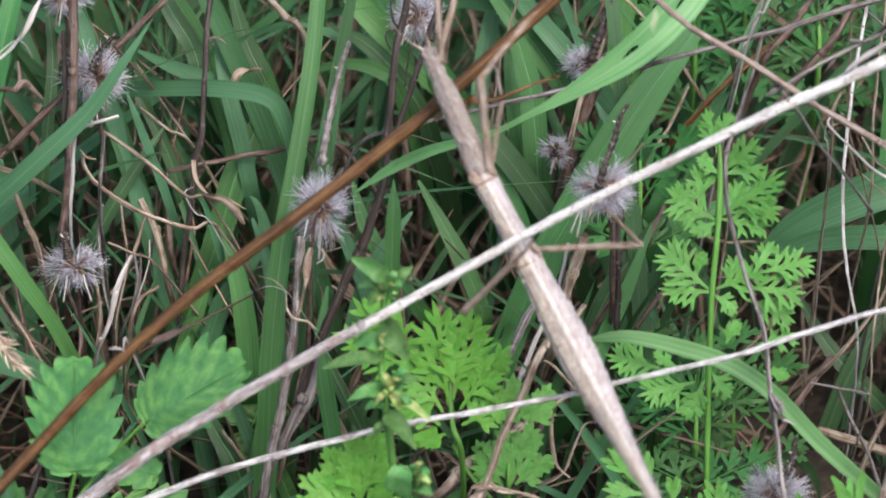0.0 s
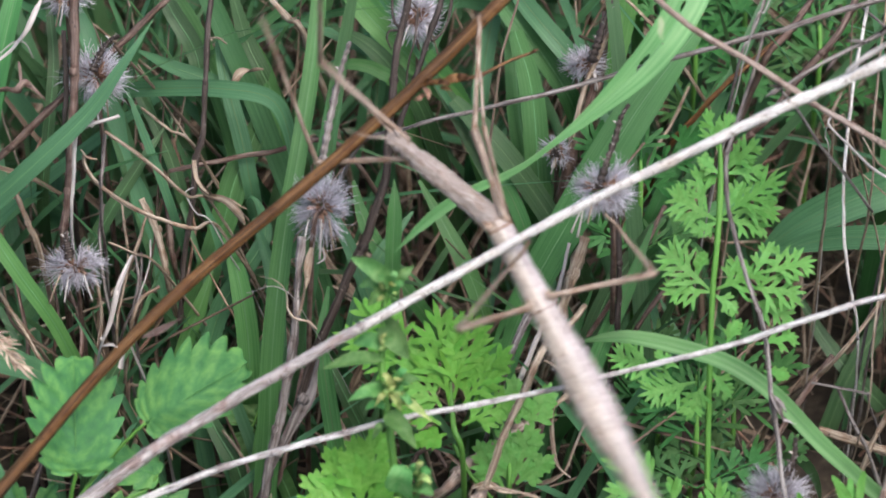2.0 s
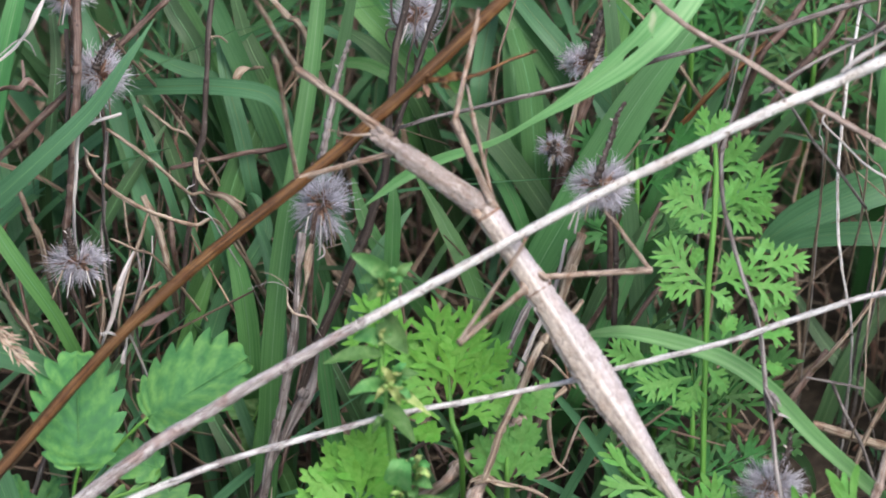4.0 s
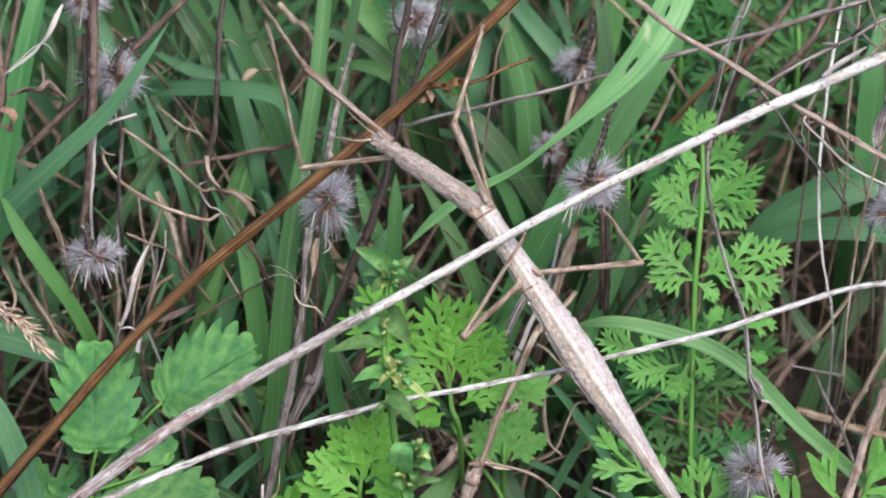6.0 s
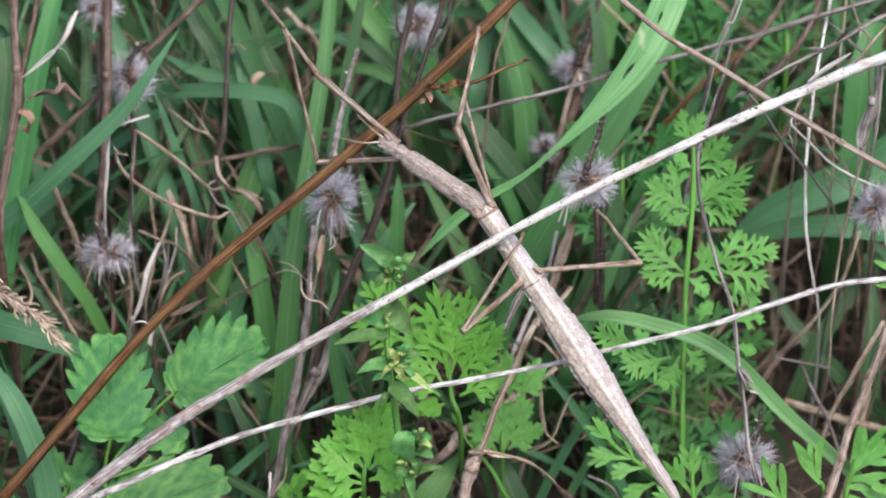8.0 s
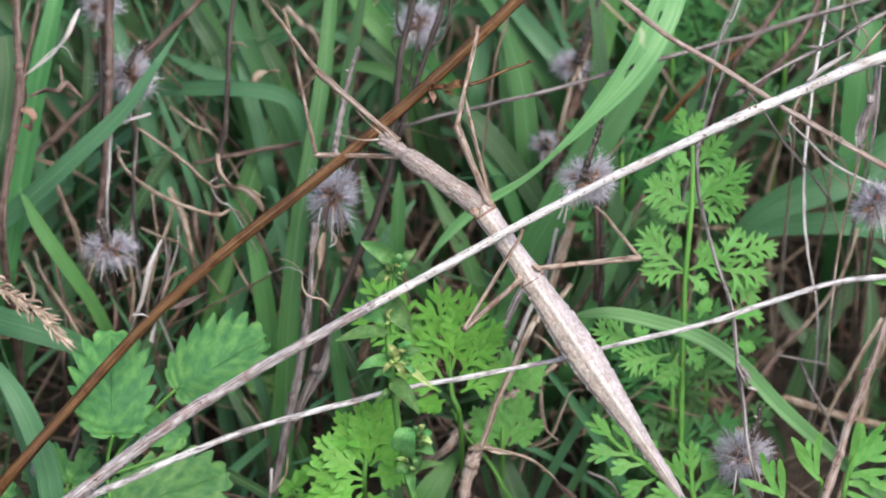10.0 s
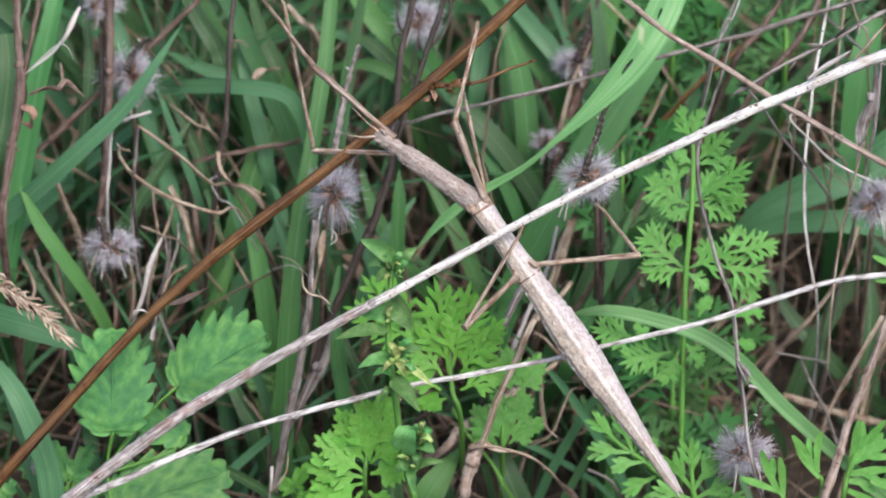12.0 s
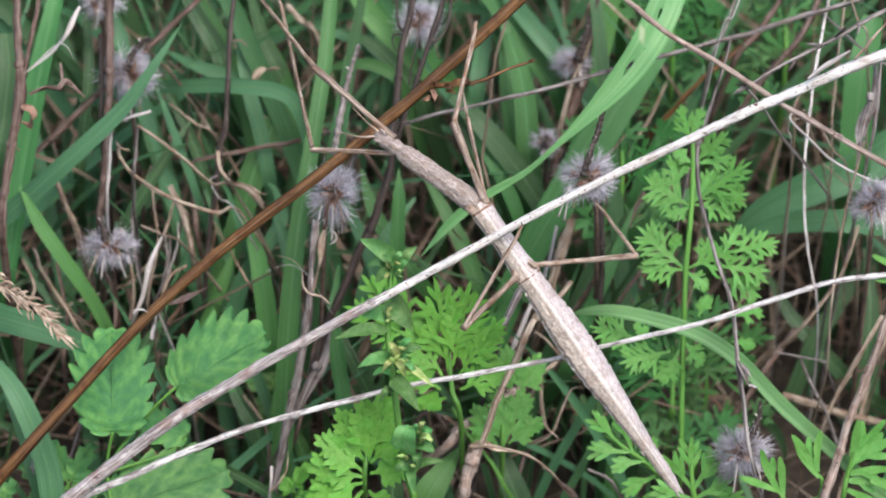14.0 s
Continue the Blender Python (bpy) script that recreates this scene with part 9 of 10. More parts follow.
    walk(parts["mid_b_femur"], [
        (0, pose(-0.00080, 0.00190, 0.00020, 0.00, 36.25, 142.74)), (0.2, pose(-0.00080, 0.00190, 0.00020, -0.00, 39.37, 147.34)),
        (0.4, pose(-0.00080, 0.00190, 0.00020, 0.00, 28.87, 139.59)), (0.5, pose(-0.00080, 0.00190, 0.00020, 0.00, -0.00, 141.38)),
        (0.6, pose(-0.00080, 0.00190, 0.00020, 0.00, 3.30, 145.13)), (0.8, pose(-0.00080, 0.00190, 0.00020, 0.00, 8.86, 143.20)),
        (1, pose(-0.00080, 0.00190, 0.00020, 0.00, -0.00, 150.94)), (1.2, pose(-0.00080, 0.00190, 0.00020, 0.00, -0.00, 152.61)),
        (1.4, pose(-0.00080, 0.00190, 0.00020, 0.00, -0.00, 157.70)), (1.5, pose(-0.00080, 0.00190, 0.00020, 0.00, -0.00, 156.89)),
        (1.6, pose(-0.00080, 0.00190, 0.00020, 0.00, -0.00, 153.27)), (1.8, pose(-0.00080, 0.00190, 0.00020, 0.00, 20.88, 156.41)),
        (2, pose(-0.00080, 0.00190, 0.00020, 0.00, -0.00, 165.78)), (2.2, pose(-0.00080, 0.00190, 0.00020, 0.00, -0.00, 161.86)),
        (2.4, pose(-0.00080, 0.00190, 0.00020, 0.00, -0.00, 151.57)), (2.5, pose(-0.00080, 0.00190, 0.00020, 0.00, -0.00, 160.88)),
        (2.6, pose(-0.00080, 0.00190, 0.00020, 0.00, -0.00, 158.91)), (2.8, pose(-0.00080, 0.00190, 0.00020, 0.00, -0.00, 165.94)),
        (3, pose(-0.00080, 0.00190, 0.00020, 0.00, -0.00, 161.03)), (3.2, pose(-0.00080, 0.00190, 0.00020, 0.00, -0.00, 163.16)),
        (4.2, pose(-0.00080, 0.00190, 0.00020, 0.00, -0.00, 159.56)), (5.3, pose(-0.00080, 0.00190, 0.00020, 0.00, -0.00, 160.61)),
        (5.5, pose(-0.00080, 0.00190, 0.00020, 0.00, -0.00, 160.84)), (5.8, pose(-0.00080, 0.00190, 0.00020, 0.00, -0.00, 160.48)),
        (6, pose(-0.00080, 0.00190, 0.00020, 0.00, -0.00, 159.68)), (6.3, pose(-0.00080, 0.00190, 0.00020, 0.00, -0.00, 160.52)),
        (6.5, pose(-0.00080, 0.00190, 0.00020, 0.00, -0.00, 162.21)), (6.7, pose(-0.00080, 0.00190, 0.00020, 0.00, -0.00, 162.10)),
        (6.9, pose(-0.00080, 0.00190, 0.00020, 0.00, -0.00, 160.58)), (7.1, pose(-0.00080, 0.00190, 0.00020, 0.00, -0.00, 158.14)),
        (7.3, pose(-0.00080, 0.00190, 0.00020, 0.00, -0.00, 159.12)), (7.5, pose(-0.00080, 0.00190, 0.00020, 0.00, -0.00, 156.41)),
        (8, pose(-0.00080, 0.00190, 0.00020, 0.00, -0.00, 161.34)), (10.3, pose(-0.00080, 0.00190, 0.00020, 0.00, -0.00, 158.82)),
        (11, pose(-0.00080, 0.00190, 0.00020, 0.00, -0.00, 158.62)), (12, pose(-0.00080, 0.00190, 0.00020, 0.00, -0.00, 157.15)),
        (14, pose(-0.00080, 0.00190, 0.00020, 0.00, -0.00, 157.53)),
    ])
    walk(parts["mid_b_tibia"], [
        (0, pose(-0.00979, 0.00874, -0.00808, 0.00, 58.09, 160.22)), (0.2, pose(-0.00991, 0.00774, -0.00868, 0.00, 53.07, 163.44)),
        (0.4, pose(-0.01014, 0.00985, -0.00656, 0.00, 62.49, 154.10)), (0.5, pose(-0.01174, 0.01064, 0.00020, 0.00, 56.51, 151.73)),
        (0.6, pose(-0.01227, 0.00989, -0.00061, 0.00, 47.74, 144.76)), (0.8, pose(-0.01188, 0.01019, -0.00196, 0.00, 34.68, 146.68)),
        (1, pose(-0.01304, 0.00870, 0.00020, 0.00, 53.24, 147.71)), (1.2, pose(-0.01323, 0.00834, 0.00020, 0.00, 37.45, 138.17)),
        (1.4, pose(-0.01375, 0.00721, 0.00020, 0.00, 27.38, 153.72)), (1.5, pose(-0.01368, 0.00739, 0.00020, 0.00, 24.83, 156.56)),
        (1.6, pose(-0.01330, 0.00820, 0.00020, 0.00, 36.88, 144.64)), (1.8, pose(-0.01279, 0.00713, -0.00479, 0.00, 15.87, 140.00)),
        (2, pose(-0.01437, 0.00534, 0.00020, 0.00, 29.86, 154.90)), (2.2, pose(-0.01410, 0.00626, 0.00020, 0.00, 50.50, 149.83)),
        (2.4, pose(-0.01311, 0.00857, 0.00020, -0.00, 48.52, 147.19)), (2.5, pose(-0.01403, 0.00649, 0.00020, 0.00, 47.56, 143.60)),
        (2.6, pose(-0.01386, 0.00694, 0.00020, 0.00, 35.65, 153.29)), (2.8, pose(-0.01438, 0.00530, 0.00020, -0.00, 44.98, 155.55)),
        (3, pose(-0.01404, 0.00645, 0.00020, 0.00, 57.41, 157.90)), (3.2, pose(-0.01420, 0.00596, 0.00020, 0.00, 59.90, 158.41)),
        (4.2, pose(-0.01392, 0.00679, 0.00020, 0.00, 61.32, 153.92)), (5.3, pose(-0.01401, 0.00655, 0.00020, 0.00, 62.82, 152.13)),
        (5.5, pose(-0.01402, 0.00649, 0.00020, 0.00, 58.64, 153.67)), (5.8, pose(-0.01400, 0.00658, 0.00020, 0.00, 61.42, 154.91)),
        (6, pose(-0.01393, 0.00676, 0.00020, 0.00, 62.16, 154.11)), (6.3, pose(-0.01400, 0.00657, 0.00020, -0.00, 62.59, 149.59)),
        (6.5, pose(-0.01413, 0.00618, 0.00020, 0.00, 64.69, 147.06)), (6.7, pose(-0.01412, 0.00620, 0.00020, 0.00, 63.79, 145.69)),
        (6.9, pose(-0.01400, 0.00656, 0.00020, 0.00, 61.86, 149.54)), (7.1, pose(-0.01379, 0.00711, 0.00020, 0.00, 57.89, 153.96)),
        (7.3, pose(-0.01388, 0.00689, 0.00020, 0.00, 59.97, 155.90)), (7.5, pose(-0.01363, 0.00750, 0.00020, 0.00, 63.08, 155.04)),
        (8, pose(-0.01406, 0.00638, 0.00020, 0.00, 60.79, 157.62)), (10.3, pose(-0.01385, 0.00696, 0.00020, 0.00, 59.60, 156.36)),
        (11, pose(-0.01384, 0.00700, 0.00020, 0.00, 60.82, 156.18)), (12, pose(-0.01370, 0.00734, 0.00020, -0.00, 61.14, 155.14)),
        (14, pose(-0.01374, 0.00725, 0.00020, 0.00, 59.64, 154.16)),
    ])
    walk(parts["rear_a_femur"], [
        (0, pose(0.01420, 0.00190, 0.00060, -0.00, 29.34, 65.06)), (0.2, pose(0.01420, 0.00190, 0.00060, 0.00, 33.76, 70.39)),
        (0.4, pose(0.01420, 0.00190, 0.00060, 0.00, 45.16, 72.45)), (0.5, pose(0.01420, 0.00190, 0.00060, 0.00, 30.95, 77.75)),
        (0.6, pose(0.01420, 0.00190, 0.00060, 0.00, 32.01, 75.58)), (0.8, pose(0.01420, 0.00190, 0.00060, -0.00, 28.64, 75.88)),
        (1, pose(0.01420, 0.00190, 0.00060, -0.00, 36.00, 78.24)), (1.2, pose(0.01420, 0.00190, 0.00060, 0.00, 30.80, 73.34)),
        (1.4, pose(0.01420, 0.00190, 0.00060, 0.00, 27.10, 77.56)), (1.5, pose(0.01420, 0.00190, 0.00060, -0.00, 32.36, 71.47)),
        (1.6, pose(0.01420, 0.00190, 0.00060, 0.00, 21.94, 74.83)), (1.8, pose(0.01420, 0.00190, 0.00060, 0.00, 27.13, 73.32)),
        (2, pose(0.01420, 0.00190, 0.00060, 0.00, 27.71, 73.30)), (2.2, pose(0.01420, 0.00190, 0.00060, 0.00, 21.03, 71.42)),
        (2.4, pose(0.01420, 0.00190, 0.00060, 0.00, 27.61, 71.97)), (2.5, pose(0.01420, 0.00190, 0.00060, 0.00, 28.47, 67.43)),
        (2.6, pose(0.01420, 0.00190, 0.00060, -0.00, 37.05, 67.81)), (2.8, pose(0.01420, 0.00190, 0.00060, 0.00, 31.51, 65.15)),
        (3, pose(0.01420, 0.00190, 0.00060, 0.00, 25.89, 64.82)), (3.2, pose(0.01420, 0.00190, 0.00060, 0.00, 26.56, 63.43)),
        (4.2, pose(0.01420, 0.00190, 0.00060, 0.00, 26.95, 60.00)), (5.3, pose(0.01420, 0.00190, 0.00060, 0.00, 25.81, 60.11)),
        (5.5, pose(0.01420, 0.00190, 0.00060, 0.00, 24.30, 61.39)), (5.8, pose(0.01420, 0.00190, 0.00060, 0.00, 25.01, 60.50)),
        (6, pose(0.01420, 0.00190, 0.00060, 0.00, 24.13, 61.86)), (6.3, pose(0.01420, 0.00190, 0.00060, 0.00, 23.01, 61.17)),
        (6.5, pose(0.01420, 0.00190, 0.00060, 0.00, 24.18, 60.86)), (6.7, pose(0.01420, 0.00190, 0.00060, 0.00, 21.52, 62.93)),
        (6.9, pose(0.01420, 0.00190, 0.00060, -0.00, 24.01, 62.92)), (7.1, pose(0.01420, 0.00190, 0.00060, 0.00, 24.83, 61.64)),
        (7.3, pose(0.01420, 0.00190, 0.00060, 0.00, 23.48, 62.59)), (7.5, pose(0.01420, 0.00190, 0.00060, 0.00, 18.06, 59.82)),
        (8, pose(0.01420, 0.00190, 0.00060, 0.00, 21.76, 60.95)), (10.3, pose(0.01420, 0.00190, 0.00060, 0.00, 20.21, 61.22)),
        (11, pose(0.01420, 0.00190, 0.00060, -0.00, 19.62, 60.72)), (12, pose(0.01420, 0.00190, 0.00060, -0.00, 16.75, 60.19)),
        (14, pose(0.01420, 0.00190, 0.00060, 0.00, 19.41, 60.07)),
    ])
    walk(parts["rear_a_tibia"], [
        (0, pose(0.02148, 0.01755, -0.00910, 0.00, -50.97, -160.62)), (0.2, pose(0.01973, 0.01741, -0.01040, 0.00, -40.45, -162.82)),
        (0.4, pose(0.01841, 0.01521, -0.01344, 0.00, -61.88, -154.29)), (0.5, pose(0.01780, 0.01849, -0.00958, 0.00, -51.75, -154.29)),
        (0.6, pose(0.01838, 0.01816, -0.00989, 0.00, -73.13, -155.09)), (0.8, pose(0.01844, 0.01875, -0.00889, 0.00, -52.09, -162.57)),
        (1, pose(0.01746, 0.01758, -0.01104, 0.00, -51.01, -151.13)), (1.2, pose(0.01908, 0.01819, -0.00954, 0.00, -45.49, -163.73)),
        (1.4, pose(0.01800, 0.01911, -0.00842, 0.00, -34.27, 170.86)), (1.5, pose(0.01952, 0.01776, -0.01000, 0.00, -23.71, -169.92)),
        (1.6, pose(0.01901, 0.01963, -0.00680, 0.00, -46.08, -165.10)), (1.8, pose(0.01926, 0.01878, -0.00843, 0.00, -22.09, -144.10)),
        (2, pose(0.01924, 0.01869, -0.00861, 0.00, -0.00, -169.54)), (2.2, pose(0.02009, 0.01942, -0.00650, 0.00, -27.67, 178.97)),
        (2.4, pose(0.01963, 0.01858, -0.00858, 0.00, -45.87, -168.73)), (2.5, pose(0.02088, 0.01797, -0.00884, 0.00, -27.97, 179.28)),
        (2.6, pose(0.02017, 0.01653, -0.01133, -0.00, -14.47, -164.72)), (2.8, pose(0.02129, 0.01722, -0.00975, 0.00, -0.00, -169.45)),
        (3, pose(0.02178, 0.01802, -0.00804, 0.00, -18.70, -174.80)), (3.2, pose(0.02212, 0.01774, -0.00825, 0.00, -11.23, -174.51)),
        (4.2, pose(0.02302, 0.01719, -0.00837, 0.00, -20.18, -176.07)), (5.3, pose(0.02308, 0.01735, -0.00802, 0.00, -26.51, -174.46)),
        (5.5, pose(0.02284, 0.01774, -0.00755, 0.00, -19.49, -174.46)), (5.8, pose(0.02304, 0.01752, -0.00777, 0.00, -18.61, 179.97)),
        (6, pose(0.02272, 0.01783, -0.00749, 0.00, -25.92, -177.35)), (6.3, pose(0.02299, 0.01787, -0.00714, 0.00, -25.80, -175.88)),
        (6.5, pose(0.02300, 0.01768, -0.00751, -0.00, -27.33, -177.92)), (6.7, pose(0.02258, 0.01830, -0.00666, 0.00, -28.40, -179.75)),
        (6.9, pose(0.02243, 0.01800, -0.00746, 0.00, -29.69, -173.54)), (7.1, pose(0.02274, 0.01771, -0.00772, 0.00, -21.31, -174.09)),
        (7.3, pose(0.02256, 0.01802, -0.00729, 0.00, -23.12, -175.56)), (7.5, pose(0.02366, 0.01817, -0.00554, 0.00, -21.13, -175.92)),
        (8, pose(0.02313, 0.01798, -0.00674, 0.00, -15.06, -174.50)), (10.3, pose(0.02314, 0.01819, -0.00624, 0.00, -17.81, -174.67)),
        (11, pose(0.02332, 0.01817, -0.00605, 0.00, -18.55, -174.48)), (12, pose(0.02363, 0.01835, -0.00511, 0.00, -17.74, -175.47)),
        (14, pose(0.02352, 0.01808, -0.00598, 0.00, -15.85, -177.36)),
    ])
    walk(parts["rear_b_femur"], [
        (0, pose(0.01420, -0.00180, 0.00140, 0.00, -39.48, -73.76)), (0.2, pose(0.01420, -0.00180, 0.00140, 0.00, -39.22, -78.62)),
        (0.4, pose(0.01420, -0.00180, 0.00140, 0.00, -20.19, -82.41)), (0.5, pose(0.01420, -0.00180, 0.00140, 0.00, -28.49, -84.06)),
        (0.6, pose(0.01420, -0.00180, 0.00140, 0.00, -34.75, -77.94)), (0.8, pose(0.01420, -0.00180, 0.00140, -0.00, -37.10, -90.39)),
        (1, pose(0.01420, -0.00180, 0.00140, 0.00, -28.38, -88.65)), (1.2, pose(0.01420, -0.00180, 0.00140, 0.00, -36.88, -91.62)),
        (1.4, pose(0.01420, -0.00180, 0.00140, -0.00, -43.24, -99.69)), (1.5, pose(0.01420, -0.00180, 0.00140, 0.00, -32.82, -92.23)),
        (1.6, pose(0.01420, -0.00180, 0.00140, -0.00, -38.22, -92.64)), (1.8, pose(0.01420, -0.00180, 0.00140, -0.00, -30.91, -91.88)),
        (2, pose(0.01420, -0.00180, 0.00140, 0.00, -36.60, -102.45)), (2.2, pose(0.01420, -0.00180, 0.00140, 0.00, -38.42, -89.91)),
        (2.4, pose(0.01420, -0.00180, 0.00140, -0.00, -35.90, -83.23)), (2.5, pose(0.01420, -0.00180, 0.00140, 0.00, -33.27, -92.89)),
        (2.6, pose(0.01420, -0.00180, 0.00140, 0.00, -23.71, -85.27)), (2.8, pose(0.01420, -0.00180, 0.00140, 0.00, -26.98, -91.62)),
        (3, pose(0.01420, -0.00180, 0.00140, 0.00, -27.36, -90.92)), (3.2, pose(0.01420, -0.00180, 0.00140, 0.00, -25.44, -85.58)),
        (4.2, pose(0.01420, -0.00180, 0.00140, 0.00, -25.09, -85.38)), (5.3, pose(0.01420, -0.00180, 0.00140, 0.00, -26.55, -81.58)),
        (5.5, pose(0.01420, -0.00180, 0.00140, 0.00, -29.76, -83.33)), (5.8, pose(0.01420, -0.00180, 0.00140, 0.00, -29.95, -81.13)),
        (6, pose(0.01420, -0.00180, 0.00140, -0.00, -28.52, -81.75)), (6.3, pose(0.01420, -0.00180, 0.00140, 0.00, -27.95, -82.73)),
        (6.5, pose(0.01420, -0.00180, 0.00140, -0.00, -28.47, -82.74)), (6.7, pose(0.01420, -0.00180, 0.00140, 0.00, -34.75, -83.59)),
        (6.9, pose(0.01420, -0.00180, 0.00140, 0.00, -28.51, -80.21)), (7.1, pose(0.01420, -0.00180, 0.00140, 0.00, -26.65, -82.16)),
        (7.3, pose(0.01420, -0.00180, 0.00140, 0.00, -27.22, -80.97)), (7.5, pose(0.01420, -0.00180, 0.00140, 0.00, -28.07, -79.34)),
        (8, pose(0.01420, -0.00180, 0.00140, -0.00, -25.60, -84.19)), (10.3, pose(0.01420, -0.00180, 0.00140, 0.00, -28.49, -84.16)),
        (11, pose(0.01420, -0.00180, 0.00140, 0.00, -28.08, -82.84)), (12, pose(0.01420, -0.00180, 0.00140, 0.00, -30.19, -81.44)),
        (14, pose(0.01420, -0.00180, 0.00140, -0.00, -30.08, -81.99)),
    ])
    walk(parts["rear_b_tibia"], [
        (0, pose(0.01740, -0.01277, 0.01081, -0.00, -44.16, 107.83)), (0.2, pose(0.01646, -0.01304, 0.01076, -0.00, -43.13, 112.30)),
        (0.4, pose(0.01604, -0.01557, 0.00651, 0.00, -41.98, 107.96)), (0.5, pose(0.01555, -0.01474, 0.00846, 0.00, -33.48, 110.17)),
        (0.6, pose(0.01674, -0.01369, 0.00984, 0.00, -33.03, 104.04)), (0.8, pose(0.01412, -0.01360, 0.01033, 0.00, -33.96, 107.00)),
        (1, pose(0.01451, -0.01482, 0.00844, 0.00, -36.91, 114.48)), (1.2, pose(0.01387, -0.01363, 0.01028, 0.00, -33.40, 112.79)),
        (1.4, pose(0.01239, -0.01243, 0.01154, 0.00, -14.89, 104.88)), (1.5, pose(0.01372, -0.01423, 0.00942, 0.00, -28.17, 116.67)),
        (1.6, pose(0.01366, -0.01342, 0.01056, 0.00, -28.75, 109.03)), (1.8, pose(0.01378, -0.01449, 0.00900, 0.00, -36.79, 125.08)),
        (2, pose(0.01164, -0.01340, 0.01022, 0.00, -34.08, 112.44)), (2.2, pose(0.01422, -0.01339, 0.01060, 0.00, -16.59, 106.90)),
        (2.4, pose(0.01561, -0.01371, 0.01008, 0.00, -25.91, 115.07)), (2.5, pose(0.01358, -0.01416, 0.00952, -0.00, -21.43, 108.04)),
        (2.6, pose(0.01532, -0.01530, 0.00735, 0.00, -23.53, 126.88)), (2.8, pose(0.01383, -0.01498, 0.00811, 0.00, -29.55, 118.00)),
        (3, pose(0.01399, -0.01494, 0.00820, 0.00, -23.88, 109.56)), (3.2, pose(0.01523, -0.01513, 0.00776, 0.00, -21.43, 113.61)),
        (4.2, pose(0.01528, -0.01516, 0.00768, 0.00, -19.50, 113.66)), (5.3, pose(0.01614, -0.01490, 0.00802, 0.00, -15.94, 116.61)),
        (5.5, pose(0.01569, -0.01456, 0.00875, 0.00, -15.25, 117.31)), (5.8, pose(0.01618, -0.01447, 0.00879, -0.00, -8.89, 115.90)),
        (6, pose(0.01607, -0.01467, 0.00847, 0.00, -10.72, 115.09)), (6.3, pose(0.01585, -0.01477, 0.00834, 0.00, -14.45, 114.18)),
        (6.5, pose(0.01584, -0.01471, 0.00846, 0.00, -15.95, 112.79)), (6.7, pose(0.01556, -0.01388, 0.00984, 0.00, -16.89, 111.65)),
        (6.9, pose(0.01641, -0.01462, 0.00846, 0.00, -15.93, 116.29)), (7.1, pose(0.01600, -0.01490, 0.00804, 0.00, -13.17, 117.07)),
        (7.3, pose(0.01627, -0.01480, 0.00817, 0.00, -9.44, 116.16)), (7.5, pose(0.01661, -0.01463, 0.00836, 0.00, -10.96, 114.95)),
        (8, pose(0.01555, -0.01508, 0.00780, -0.00, -14.02, 114.29)), (10.3, pose(0.01552, -0.01474, 0.00846, 0.00, -13.75, 114.39)),
        (11, pose(0.01583, -0.01476, 0.00837, 0.00, -13.64, 114.67)), (12, pose(0.01610, -0.01445, 0.00884, 0.00, -12.31, 114.73)),
        (14, pose(0.01599, -0.01448, 0.00882, -0.00, -9.08, 114.92)),
    ])
